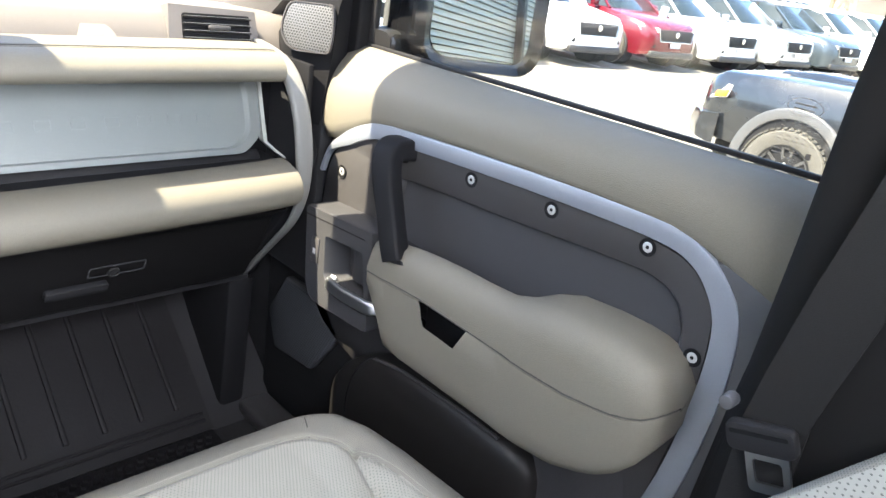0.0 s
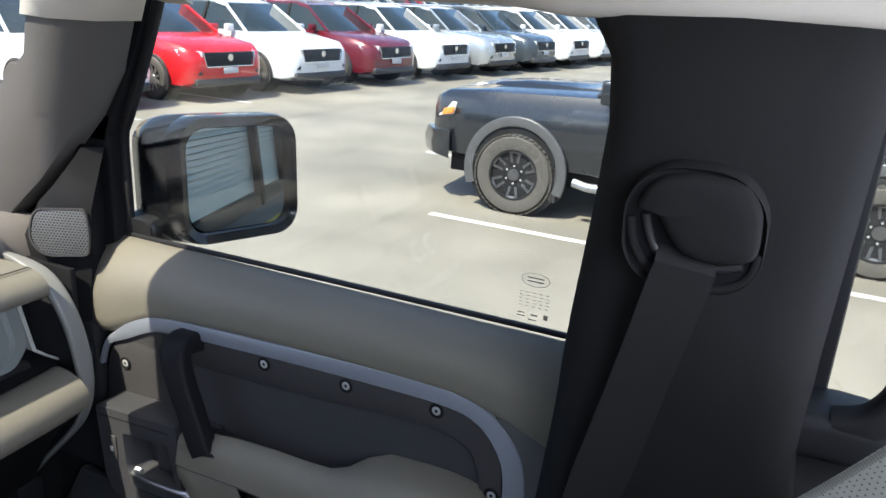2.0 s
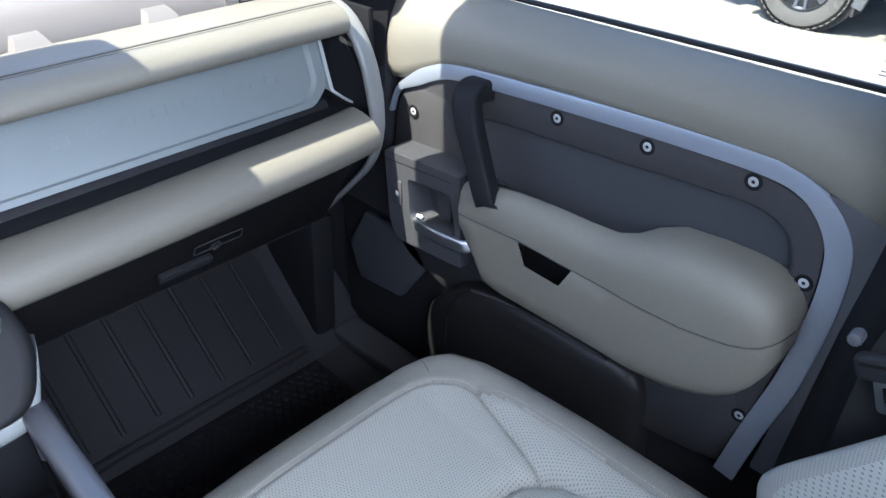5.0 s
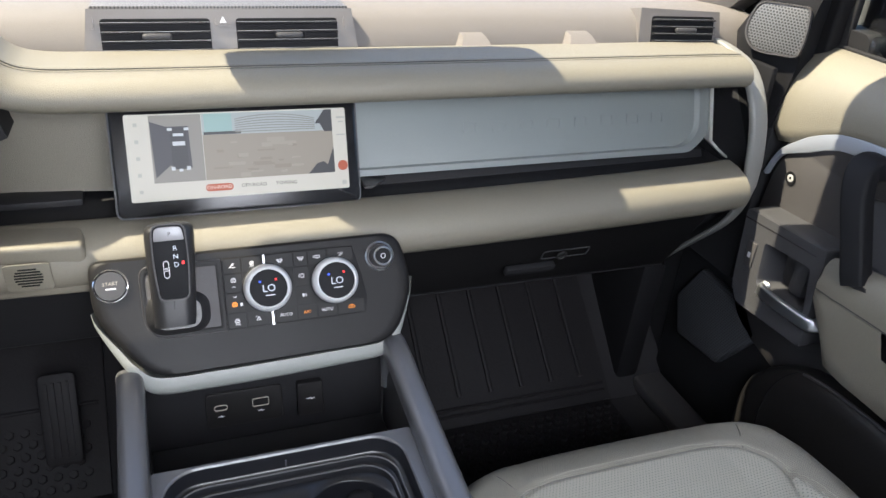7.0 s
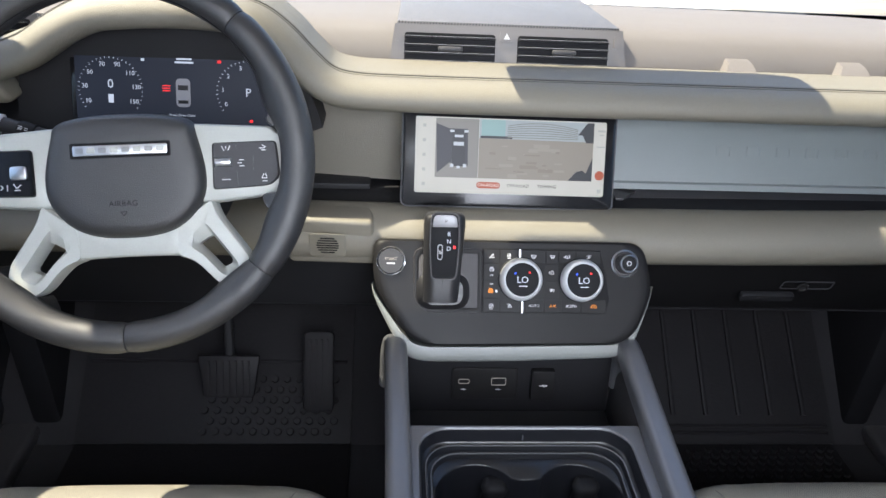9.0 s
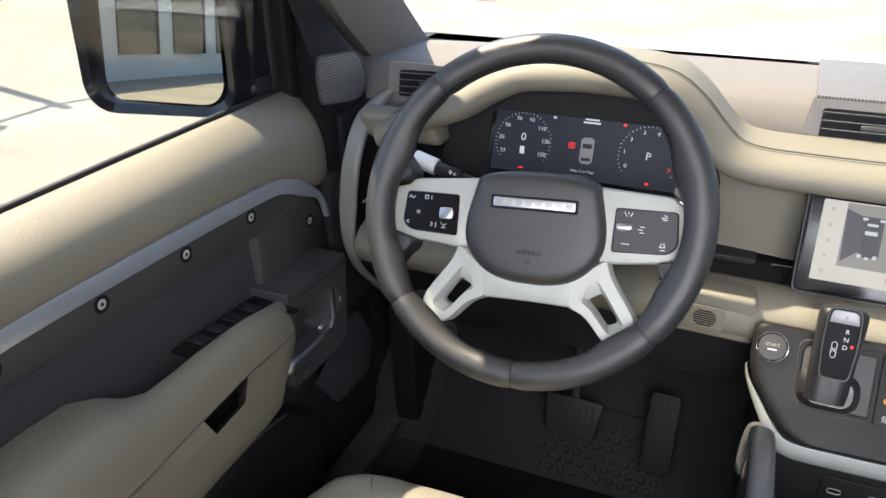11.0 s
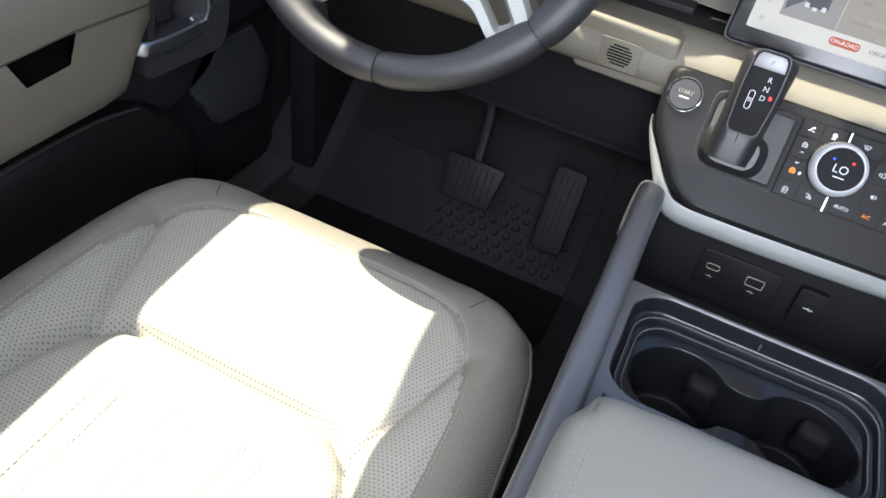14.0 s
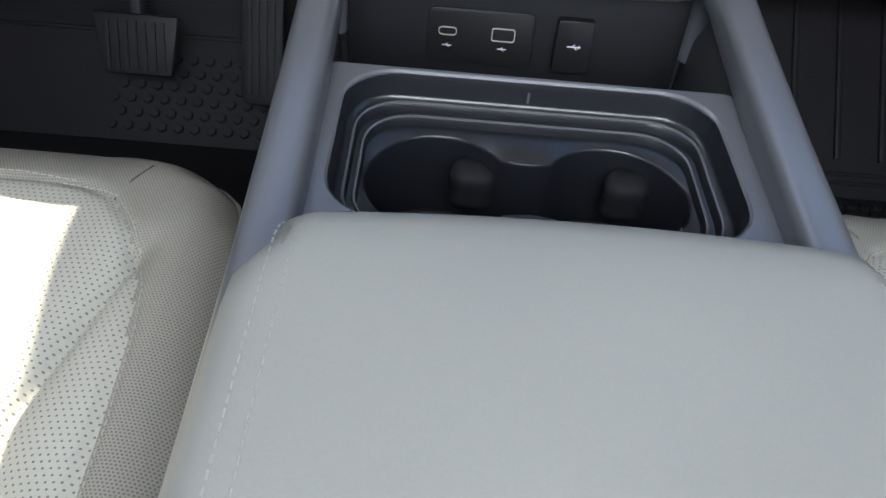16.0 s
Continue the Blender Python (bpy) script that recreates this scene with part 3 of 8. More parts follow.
def door(s):
    side = "passenger" if s > 0 else "driver"
    T = thing("front_door", f"{side} door trim, taupe pad over charcoal panel with visible screws", "car door", (s * 0.80, 0.55, 0.85), "front doors")
    P = lambda n, bm, m, lab="", par=T, angle=38: part(n, mirrored(bm, s), m, par, lab, angle)
    # padded top
    rings = []
    for i, (y, zb, zt) in enumerate(ZP):
        e = max(0.0, (y - 0.915) / 0.043) ** 2 * 0.022
        r = [Vector((0.845, y, zt - 0.01))]
        for k in range(15):
            v = k / 14
            x = 0.766 + 0.056 * (1 - v) ** 3.6 + 0.004 * math.sin(math.pi * v) * -1 + e + 0.006 * max(0, v - 0.93) / 0.07
            r.append(Vector((x, y, zt + (zb - zt) * (v ** 1.15))))
        r.append(Vector((0.80, y, zb - 0.002)))
        r.append(Vector((0.845, y, zb)))
        rings.append(r)
    P("upper_pad", loft(rings), TAUPE, "padded taupe leather sill pad", angle=50)
    P("window_seal", sweep([(0.828, 0.955, 1.522), (0.831, 0.6, 1.525), (0.833, 0.2, 1.527)], rrect(0.006, 0.008, 0.002), (0, 0, 1)), BLACK)
    P("outer_sill", box(0.845, 0.90, 0.18, 1.02, 0.85, 1.480, 0.008), BLACK)
    # satin strip
    strip = spline([(0.769, y, z) for y, z in ((0.921, 1.335), (0.905, 1.372), (0.870, 1.396), (0.825, 1.419), (0.775, 1.4290), (0.60, 1.4390), (0.45, 1.4445), (0.355, 1.4445), (0.313, 1.434), (0.284, 1.409), (0.2680, 1.375),
                                                (0.265, 1.31), (0.275, 1.21), (0.296, 1.11), (0.31, 1.03))], 5)
    wid = lambda t: (1, 0.28 + 0.72 * min(1, max(0, (t - 0.06) / 0.10)) + 0.25 * min(1, max(0, (t - 0.58) / 0.1)))
    P("satin_strip", sweep(strip, rrect(0.008, 0.0215, 0.0014, 2), (1, 0, 0), scale=wid), SATIN, "satin silver trim strip")
    br = [(0.300, 1.437), (0.262, 1.436), (0.235, 1.441), (0.195, 1.444), (0.195, 1.06), (0.285, 1.06), (0.270, 1.20), (0.258, 1.30), (0.258, 1.37), (0.268, 1.405)]
    # the branch takes a darker graphite to paint in its shade
    P("shaded_strip_branch", prism([(0.7675, y, z) for y, z in br], (0.03, 0, 0), 0.004), RAIL)
    # screw panel with its recess
    O = [(0.893, 1.375), (0.825, 1.411), (0.70, 1.431), (0.55, 1.437), (0.40, 1.435), (0.325, 1.425), (0.290, 1.398), (0.280, 1.35), (0.281, 1.29), (0.292, 1.20), (0.305, 1.12), (0.32, 1.04), (0.55, 1.02), (0.80, 1.06), (0.915, 1.12), (0.917, 1.30)]
    I = [(0.745, 1.365), (0.735, 1.375), (0.66, 1.380), (0.55, 1.385), (0.42, 1.393), (0.364, 1.394), (0.330, 1.380), (0.316, 1.35), (0.314, 1.30), (0.325, 1.24), (0.34, 1.20), (0.36, 1.19), (0.50, 1.19), (0.65, 1.19), (0.735, 1.21), (0.748, 1.30)]
    so, si = spline([(0.770, y, z) for y, z in O], 5, True), spline([(0.770, y, z) for y, z in I], 5, True)
    mv = lambda L, dx, k=0.0: [Vector((p.x + dx, p.y + (0.53 - p.y) * k, p.z + (1.30 - p.z) * k)) for p in L]
    P("screw_panel", loft([mv(so, 0.035), mv(so, 0.003), mv(so, 0, 0.006), mv(si, 0, -0.040), mv(si, 0.0012, -0.025), mv(si, 0.005, -0.010), mv(si, 0.011, 0.0)], caps=False), CHAR, "charcoal moulded flange", angle=60)
    P("recess_panel", loft([mv(si, 0.010, -0.002), mv(si, 0.022, 0.012), mv(si, 0.032, 0.030), mv(si, 0.036, 0.08)]), CHAR2, "slate recessed panel", angle=45)
    for y, z in ((0.874, 1.346), (0.743, 1.408), (0.62, 1.4145), (0.494, 1.4195), (0.369, 1.423), (0.292, 1.334), (0.313, 1.128)):
        bolt(0.769, y, z, s, T)
    # armrest: padded cap over a lower body with a pull pocket
    ST = ((0.735, 0.735, 1.292, 1.262, 1.250), (0.731, 0.716, 1.299, 1.260, 1.247), (0.722, 0.706, 1.303, 1.261, 1.240), (0.69, 0.702, 1.309, 1.264, 1.196), (0.674, 0.701, 1.313, 1.266, 1.170), (0.64, 0.700, 1.318, 1.268, 1.166), (0.613, 0.700, 1.320, 1.269, 1.166),
          (0.57, 0.699, 1.322, 1.268, 1.166), (0.529, 0.698, 1.322, 1.267, 1.166), (0.49, 0.697, 1.324, 1.266, 1.166), (0.47, 0.696, 1.328, 1.266, 1.166), (0.455, 0.695, 1.334, 1.265, 1.166), (0.43, 0.694, 1.340, 1.265, 1.167),
          (0.38, 0.692, 1.344, 1.267, 1.174), (0.345, 0.693, 1.344, 1.271, 1.186), (0.325, 0.694, 1.342, 1.274, 1.196), (0.308, 0.697, 1.337, 1.278, 1.208), (0.296, 0.703, 1.331, 1.281, 1.222), (0.288, 0.713, 1.320, 1.284, 1.236), (0.283, 0.728, 1.312, 1.286, 1.250), (0.280, 0.748, 1.306, 1.287, 1.262))
    cap, body = [], []
    for y, xi, zt, zs, zb in ST:
        xb = 0.736 if y > 0.475 else (0.746 if y > 0.46 else (0.766 if y > 0.44 else 0.780))
        xb = max(xb, xi + 0.02)
        w = min(0.032, (xb - xi) * 0.8)
        cap.append([Vector((x, y, z)) for x, z in ((xb, zs), (xb, zt - 0.006), (xb - 0.004, zt - 0.001), (xi + w, zt), (xi + w * 0.55, zt - 0.004), (xi + w * 0.25, zt - 0.012), (xi + 0.003, zt - 0.024), (xi, zt - 0.036 if zt - 0.036 > zs + 0.004 else zs + 0.005), (xi + 0.0005, zs + 0.0015), (xi + 0.004, zs))])
        ys = {0.613: 0.600, 0.529: 0.544}.get(y, y)
        m = (zs + zb) / 2
        body.append([Vector(p) for p in ((0.80, y, zs - 0.0005), (xi + 0.004, y, zs - 0.0005), (xi + 0.001, y, zs - 0.003), (xi + 0.001, ys, max(zs - 0.032, zb + (zs - zb) * 0.6)), (xi + 0.0015, y, zb + (zs - zb) * 0.28), (xi + 0.003, y, zb + min(0.010, (zs - zb) * 0.15)), (xi + 0.007, y, zb + 0.002), (xi + 0.016, y, zb), (0.80, y, zb + 0.008))])
    P("armrest_cap", loft(cap), TAUPE, "padded taupe armrest top", angle=34)
    bm = loft(body)
    bm.faces.ensure_lookup_table()
    n, k0 = len(body[0]), [i for i, t in enumerate(ST) if t[0] == 0.613][0]
    gone = [bm.faces[(k0 + d) * n + 2] for d in (0, 1)] + [bm.faces[(k0 + d) * n + 1] for d in (0, 1)]
    bmesh.ops.delete(bm, geom=gone, context="FACES")
    P("armrest_body", bm, TAUPE, "taupe armrest side", angle=50)
    P("pull_pocket", box(0.735, 0.80, 0.51, 0.63, 1.20, 1.268, 0.004), DEEP, "dark pull pocket")
    P("armrest_seam", sweep([(xi + 0.0008, y, zs + 0.0005) for y, xi, zt, zs, zb in ST if y < 0.53 or y > 0.612], circle(0.0011, 6), (1, 0, 0)), SEAM)
    # cup behind the cap
    P("armrest_cup", box(0.737, 0.80, 0.44, 0.70, 1.255, 1.268, 0.003), BLACK)
    # handle pod
    po = rounded([(0.890, 1.297), (0.735, 1.306), (0.728, 1.158), (0.864, 1.150), (0.880, 1.175)], (0.008, 0.004, 0.006, 0.012, 0.02), 4)
    pi = rounded([(0.838, 1.264), (0.754, 1.270), (0.742, 1.206), (0.826, 1.196), (0.834, 1.205)], (0.006, 0.006, 0.006, 0.006, 0.006), 4)
    px = lambda L, x, k=0.0: [Vector((x, y + (0.80 - y) * k, z + (1.235 - z) * k)) for y, z in L]
    P("pod_body", loft([px(po, 0.802), px(po, 0.730), px(po, 0.725, 0.004), px(po, 0.722, 0.016), px(pi, 0.722, -0.03), px(pi, 0.724), px(pi, 0.776)], caps=False), CHAR2, "slate handle pod", angle=40)
    P("pod_seam", sweep([(0.7215, 0.888, 1.283), (0.7215, 0.842, 1.286), (0.7218, 0.750, 1.291)], circle(0.0006, 5), (1, 0, 0)), DEEP)
    P("pod_back", box(0.772, 0.80, 0.70, 0.86, 1.16, 1.29, 0.004), BLACK)
    P("latch_lever", box(0.745, 0.775, 0.772, 0.800, 1.205, 1.262, 0.006), CHAR2)
    pull = sweep(spline([(0.738, 0.830, 1.199), (0.726, 0.826, 1.194), (0.719, 0.79, 1.196), (0.719, 0.745, 1.198), (0.722, 0.722, 1.200), (0.736, 0.716, 1.204)], 5), rrect(0.010, 0.019, 0.004, 3), (1, 0, 0))
    P("pull_handle", pull, ALU, "satin aluminium pull handle")
    P("lock_switch", box(0.7195, 0.724, 0.850, 0.868, 1.215, 1.255, 0.002), CHAR)
    P("switch_mark", box(0.7190, 0.7196, 0.856, 0.862, 1.230, 1.238), MARK)
    # lower trim with map pocket and loudspeaker
    P("lower_panel", prism([(0.79, y, z) for y, z in ((0.20, 0.80), (1.08, 0.80), (1.08, 1.14), (0.95, 1.30), (0.93, 1.40), (0.20, 1.40))], (0.05, 0, 0), 0.004), BLACK)
    # map bin: a bulged pocket with a rounded front end and a moulded seam
    pk = []
    for y, xi, zt in ((0.425, 0.782, 1.04), (0.432, 0.756, 1.085), (0.445, 0.742, 1.112), (0.47, 0.734, 1.128), (0.55, 0.730, 1.133), (0.62, 0.729, 1.132), (0.68, 0.728, 1.128), (0.72, 0.728, 1.119), (0.755, 0.729, 1.102), (0.785, 0.732, 1.077), (0.81, 0.739, 1.045), (0.826, 0.752, 1.012), (0.836, 0.782, 0.98)):
        pk.append([Vector((x, y, z)) for x, z in ((0.80, 0.80), (xi + 0.03, 0.80), (xi + 0.010, 0.90), (xi + 0.001, zt - 0.07), (xi, zt - 0.030), (xi + 0.003, zt - 0.012), (xi + 0.010, zt - 0.002), (xi + 0.018, zt), (0.80, zt - 0.004))])
    P("map_bin", loft(pk), BIN, "black moulded map bin", angle=60)
    # paler plastic paints in the light caught along the bin's lip
    P("lit_bin_lip", sweep(spline([(0.7345, 0.715, 1.121), (0.7345, 0.66, 1.131), (0.7355, 0.58, 1.134), (0.737, 0.48, 1.131)], 4), rrect(0.004, 0.005, 0.0015, 2), (0, 0, 1)), CHAR)
    P("bin_seam", sweep(spline([(0.742, 0.722, 1.118), (0.7315, 0.736, 1.104), (0.7278, 0.752, 1.072), (0.7290, 0.762, 1.03), (0.735, 0.766, 0.98)], 4), circle(0.0011, 6), (1, 0, 0)), DEEP)
    sp = [(1.002, 1.121), (1.048, 1.041), (1.022, 0.972), (0.914, 0.982), (0.842, 1.085), (0.877, 1.121)]
    P("speaker_grille", prism([(0.770, y, z) for y, z in sp], (0.02, 0, 0), 0.008, 3), GRILLE_D, "dark perforated speaker cover")
    # tweeter sail at the window's front corner
    P("mirror_sail", prism([(0.806, 0.916, 1.50), (0.806, 0.914, 1.672), (0.806, 0.900, 1.700), (0.806, 0.935, 1.715), (0.806, 1.12, 1.52), (0.806, 1.11, 1.47)], (0.033, 0, 0), 0.006, 3), DEEP)
    P("window_front_bar", sweep(spline([(0.832, 0.914, 1.515), (0.832, 0.914, 1.60), (0.832, 0.913, 1.668), (0.828, 0.895, 1.700), (0.822, 0.850, 1.785), (0.812, 0.81, 1.86)], 4), rrect(0.012, 0.016, 0.004, 2), (1, 0, 0)), BLACK)
    P("window_frame_front", prism([(0.806, y, z) for y, z in ((0.919, 1.66), (0.901, 1.700), (0.856, 1.785), (0.815, 1.865), (0.895, 1.865), (0.965, 1.76), (1.03, 1.66))], (0.018, 0, 0), 0.004), DEEP)
    tp = loft([[Vector((0.80, ya, z0)), Vector((0.765 + e, ya - 0.012, z0)), Vector((0.742 + e, yb, z0)), Vector((0.752 + e, yc, z0)), Vector((0.80, yc + 0.02, z0))]
               for z0, ya, yb, yc, e in ((1.40, 0.945, 0.99, 1.10, -0.002), (1.50, 0.930, 0.99, 1.05, 0.0), (1.572, 0.927, 0.976, 1.005, 0.003), (1.600, 0.928, 0.965, 0.982, 0.014), (1.63, 0.930, 0.952, 0.962, 0.027), (1.655, 0.931, 0.940, 0.945, 0.038))])
    P("tweeter_base", bevelled(tp, 0.012, 3), DEEP, angle=60)
    tm = facing((0.7475, 0.953, 1.541), (0.36, -0.93, 0.06), (0.06, 0.06, 1))
    tw = rounded([(-0.026, -0.036), (0.036, -0.034), (0.041, -0.004), (0.038, 0.030), (-0.034, 0.030), (-0.044, 0.0), (-0.043, -0.018)], (0.02, 0.008, 0.02, 0.008, 0.014, 0.01, 0.015))
    P("tweeter_rim", frame_plate([(x * 1.06, y * 1.06) for x, y in tw], tw, tm, 0.005), CHAR)
    P("tweeter_grille", plate(tw, tm, 0.004, 0.002, 2), GRILLE, "grey perforated tweeter cover")
    P("dash_side_gap", box(0.765, 0.80, 0.93, 1.10, 1.14, 1.45, 0.01), BLACK)
    return T


R_DOOR = door(1)
L_DOOR = door(-1)
grab = spline([(0.775, 0.742, 1.418), (0.748, 0.741, 1.421), (0.731, 0.735, 1.414), (0.722, 0.722, 1.388), (0.717, 0.700, 1.345), (0.712, 0.682, 1.312), (0.712, 0.674, 1.296)], 6)
gh = part("grab_handle", sweep(grab, rrect(0.035, 0.031, 0.006, 3), (0.2, -1, 0), scale=lambda t: (1.12 - 0.28 * min(1, t * 1.5), 0.94)), DEEP, R_DOOR, "upright black grab handle")
part("handle_insert", sweep([p + Vector((0.003, 0.013, 0.002)) for p in grab[10:34]], rrect(0.006, 0.02, 0.002, 3), (0.2, -1, 0)), BLACK, gh)
part("handle_foot", box(0.705, 0.76, 0.60, 0.688, 1.288, 1.302, 0.005), BLACK, R_DOOR)
part("pull_frame", sweep([(-0.7195, 0.836, 1.262), (-0.7195, 0.838, 1.215), (-0.7215, 0.832, 1.200)], rrect(0.005, 0.006, 0.002, 2), (1, 0, 0)), ALU, L_DOOR)
# driver's window switches
sw = part("switch_plate", prism([(-0.704, 0.735, 1.285), (-0.775, 0.735, 1.290), (-0.775, 0.575, 1.305), (-0.738, 0.575, 1.305), (-0.738, 0.660, 1.298)], (0, 0, 0.006), 0.002), DEEP, L_DOOR)
for y in (0.70, 0.668, 0.636, 0.604):
    part("window_switch", prism([(-0.744, y - 0.009, 1.303 - (y - 0.65) * 0.12), (-0.744, y + 0.009, 1.301 - (y - 0.65) * 0.12), (-0.768, y + 0.009, 1.303 - (y - 0.65) * 0.12), (-0.768, y - 0.009, 1.305 - (y - 0.65) * 0.12)], (0, 0, 0.005), 0.0015), BLACK, sw)
    part("switch_edge", box(-0.766, -0.746, y - 0.0102, y - 0.0094, 1.3075 - (y - 0.65) * 0.12, 1.3085 - (y - 0.65) * 0.12), RING, sw)
part("mirror_knob", cyl((-0.725, 0.71, 1.290), (-0.725, 0.71, 1.299), 0.007, 0.006, 16, 0.001), RING, sw)
# window stamps, as plain bars
for s, y0 in ((1, 0.285), (-1, 0.31)):
    m = facing((s * 0.8335, y0, 1.585), (0, -s, 0), (0, 0, 1))
    cells = [(q * 0.008 + 0.001 * (k % 2), -0.016 - 0.0042 * k, 0.0040, 0.0007) for k in range(5) for q in (-2, -1, 0, 1, 2)] + [(-0.014, -0.042, 0.008, 0.0012), (-0.014, -0.046, 0.010, 0.0012), (0.016, -0.043, 0.005, 0.006), (0.002, -0.043, 0.008, 0.0015), (0, -0.049, 0.01, 0.0012)]
    st = solo("window_stamp", bars(cells, m, 0.0003), PRINT_G, "small grey printed stamp on the side glass", "stamp")
    ring = [(0.017 * math.cos(a), 0.0085 * math.sin(a)) for a in [2 * math.pi * k / 24 for k in range(24)]]
    part("oval", frame_plate(ring, [(x * 0.965, y * 0.93) for x, y in ring], m, 0.0003), PRINT_G, st)
    part("oval_bar", bars([(0, 0.0022, 0.020, 0.0014), (0, -0.0022, 0.020, 0.0014)], m), PRINT_G, st)


# ---- seat belts ----
def seat_belt(s):
    T = thing("seat_belt", "black webbing seat belt hanging on the centre pillar", "seat belt", (s * 0.66, 0.15, 1.30), "seat belts")
    top = (((0.632, 0.126, 1.724), (0.632, 0.084, 1.722)), ((0.618, 0.1255, 1.717), (0.618, 0.083, 1.714)), ((0.610, 0.1265, 1.708), (0.610, 0.082, 1.704)), ((0.612, 0.130, 1.692), (0.612, 0.084, 1.690)), ((0.625, 0.142, 1.635), (0.623, 0.094, 1.642)))
    if s > 0:
        edges = top + (((0.643, 0.157, 1.568), (0.643, 0.106, 1.583)), ((0.656, 0.175, 1.490), (0.654, 0.121, 1.505)), ((0.670, 0.192, 1.405), (0.668, 0.139, 1.425)), ((0.680, 0.202, 1.345), (0.678, 0.151, 1.366)))
        m = facing((0.676, 0.180, 1.345), (0, -1, 0.35), (-0.15, 0.3, 1))
    else:
        # the driver's belt turns edge on towards its tongue
        edges = top + (((0.650, 0.158, 1.524), (0.625, 0.119, 1.540)), ((0.668, 0.181, 1.463), (0.640, 0.141, 1.483)), ((0.680, 0.1966, 1.410), (0.646, 0.162, 1.422)), ((0.690, 0.2113, 1.3516), (0.652, 0.1867, 1.3492)))
        m = facing((0.671, 0.200, 1.346), (-0.038, -0.0246, -0.0026), (-0.019, -0.029, 0.07))
    rows, ribs = [], [[] for k in range(4)]
    for a, b in edges:
        a, b = Vector(a), Vector(b)
        row = [a.lerp(b, q / 14) for q in range(15)]
        rows.append(row + [p + Vector((0.0016, 0, 0)) for p in row[::-1]])
        for k, q in enumerate((0.08, 0.36, 0.64, 0.92)):
            ribs[k].append([a.lerp(b, q - 0.05) + Vector((0.0006, 0, 0)), a.lerp(b, q - 0.03) + Vector((-0.0010, 0.0004, 0.0003)), a.lerp(b, q + 0.03) + Vector((-0.0010, 0.0004, 0.0003)), a.lerp(b, q + 0.05) + Vector((0.0006, 0, 0))])
    web = part("webbing", mirrored(loft(rows), s), BELT, T)
    # lit ribs are painted on the driver's belt only
    if s < 0:
        for r in ribs:
            part("webbing_rib", mirrored(loft(r), s), BELT_RIB_LIT, web, "woven rib painted paler where it is lit")
    rows2 = []
    a0, b0 = (Vector(p) for p in edges[-1])
    for k in range(7):
        t = k / 6
        a, b = (a0 + Vector((0.004, 0, 0))).lerp(Vector((0.712, 0.21, 0.95)), t), (b0 + Vector((0.006, 0, 0))).lerp(Vector((0.712, 0.16, 0.95)), t)
        rows2.append([a, b, b + Vector((0.002, 0, 0)), a + Vector((0.002, 0, 0))])
    part("lower_webbing", mirrored(loft(rows2), s), BELT, T)
    tg = part("tongue", mirrored(plate(rrect(0.058, 0.027, 0.008), m, 0.013, 0.004, lift=-0.006), s), BLACK, T)
    part("tongue_slot", mirrored(plate(rrect(0.048, 0.004, 0.0015), m @ Matrix.Translation((0, 0.006, 0.0068)), 0.0006), s), DEEP, tg)
    fr = frame_plate(rrect(0.036, 0.040, 0.005, 3), rrect(0.024, 0.022, 0.003, 3), m @ Matrix.Translation((0.004, -0.029, 0.002)), 0.003)
    part("metal_tongue", mirrored(fr, s), RING, tg)
    if s > 0:
        part("stop_knob", mirrored(cyl((0.668, 0.214, 1.362), (0.684, 0.214, 1.362), 0.0065, n=14, bev=0.002), s), RAIL, T)


seat_belt(1)
seat_belt(-1)


# ---- door mirrors ----
def door_mirror(s):
    T = thing("door_mirror", "large black door mirror with rectangular glass", "door mirror", (s * 0.95, 0.84, 1.50), "door mirrors")
    m = facing((0.953, 0.803, 1.600), (0.95, -0.31, -0.04), (0.05, 0.08, 1)) if s > 0 else facing((0.948, 0.815, 1.597), (0.97, -0.22, 0.0), (0.0, 0.05, 1))
    k = 1.0 if s > 0 else 1.11
    o = rrect(0.204 * k, 0.192, 0.042, 6)
    g = rrect(0.172 * k, 0.154, 0.032, 6)
    sh = [(x - 0.001, y) for x, y in o]
    gl = [(x - 0.002, y) for x, y in g]
    tr = lambda L, z, k=1.0, dx=0.0: [m @ Vector((x * k + dx, y * k, z)) for x, y in L]
    ring = loft([tr(gl, -0.022, 0.98), tr(gl, 0.0, 1.04), tr(sh, 0.004, 0.975), tr(sh, -0.003), tr(sh, -0.028, 1.012, -0.004), tr(sh, -0.030, 1.0, -0.005), tr(sh, -0.033, 1.012, -0.006), tr(sh, -0.065, 1.0, -0.020), tr(sh, -0.10, 0.94, -0.026), tr(sh, -0.125, 0.78, -0.024), tr(sh, -0.135, 0.5, -0.02)], caps=True)
    part("housing", mirrored(ring, s), mat("mirror_shell_black", (0.010, 0.010, 0.012), 0.07, vary=0.1, bump=0, spec=0.4), T, angle=50)
    part("mirror_glass", mirrored(plate(g, m @ (Matrix.Rotation(radians(5.0), 4, "Y") @ Matrix.Rotation(radians(-3.5), 4, "X") if s < 0 else Matrix.Rotation(0, 4, "Y")), 0.003, lift=-0.012), s), MIRROR, T)
    part("arm", mirrored(sweep([(0.83, 0.905, 1.525), (0.87, 0.905, 1.528), (0.91, 0.895, 1.545)], rrect(0.045, 0.07, 0.016, 4), (0, 0, 1)), s), BLACK, T)
    part("foot", mirrored(box(0.83, 0.87, 0.86, 0.99, 1.505, 1.545, 0.012), s), PIANO, T)


door_mirror(1)
door_mirror(-1)


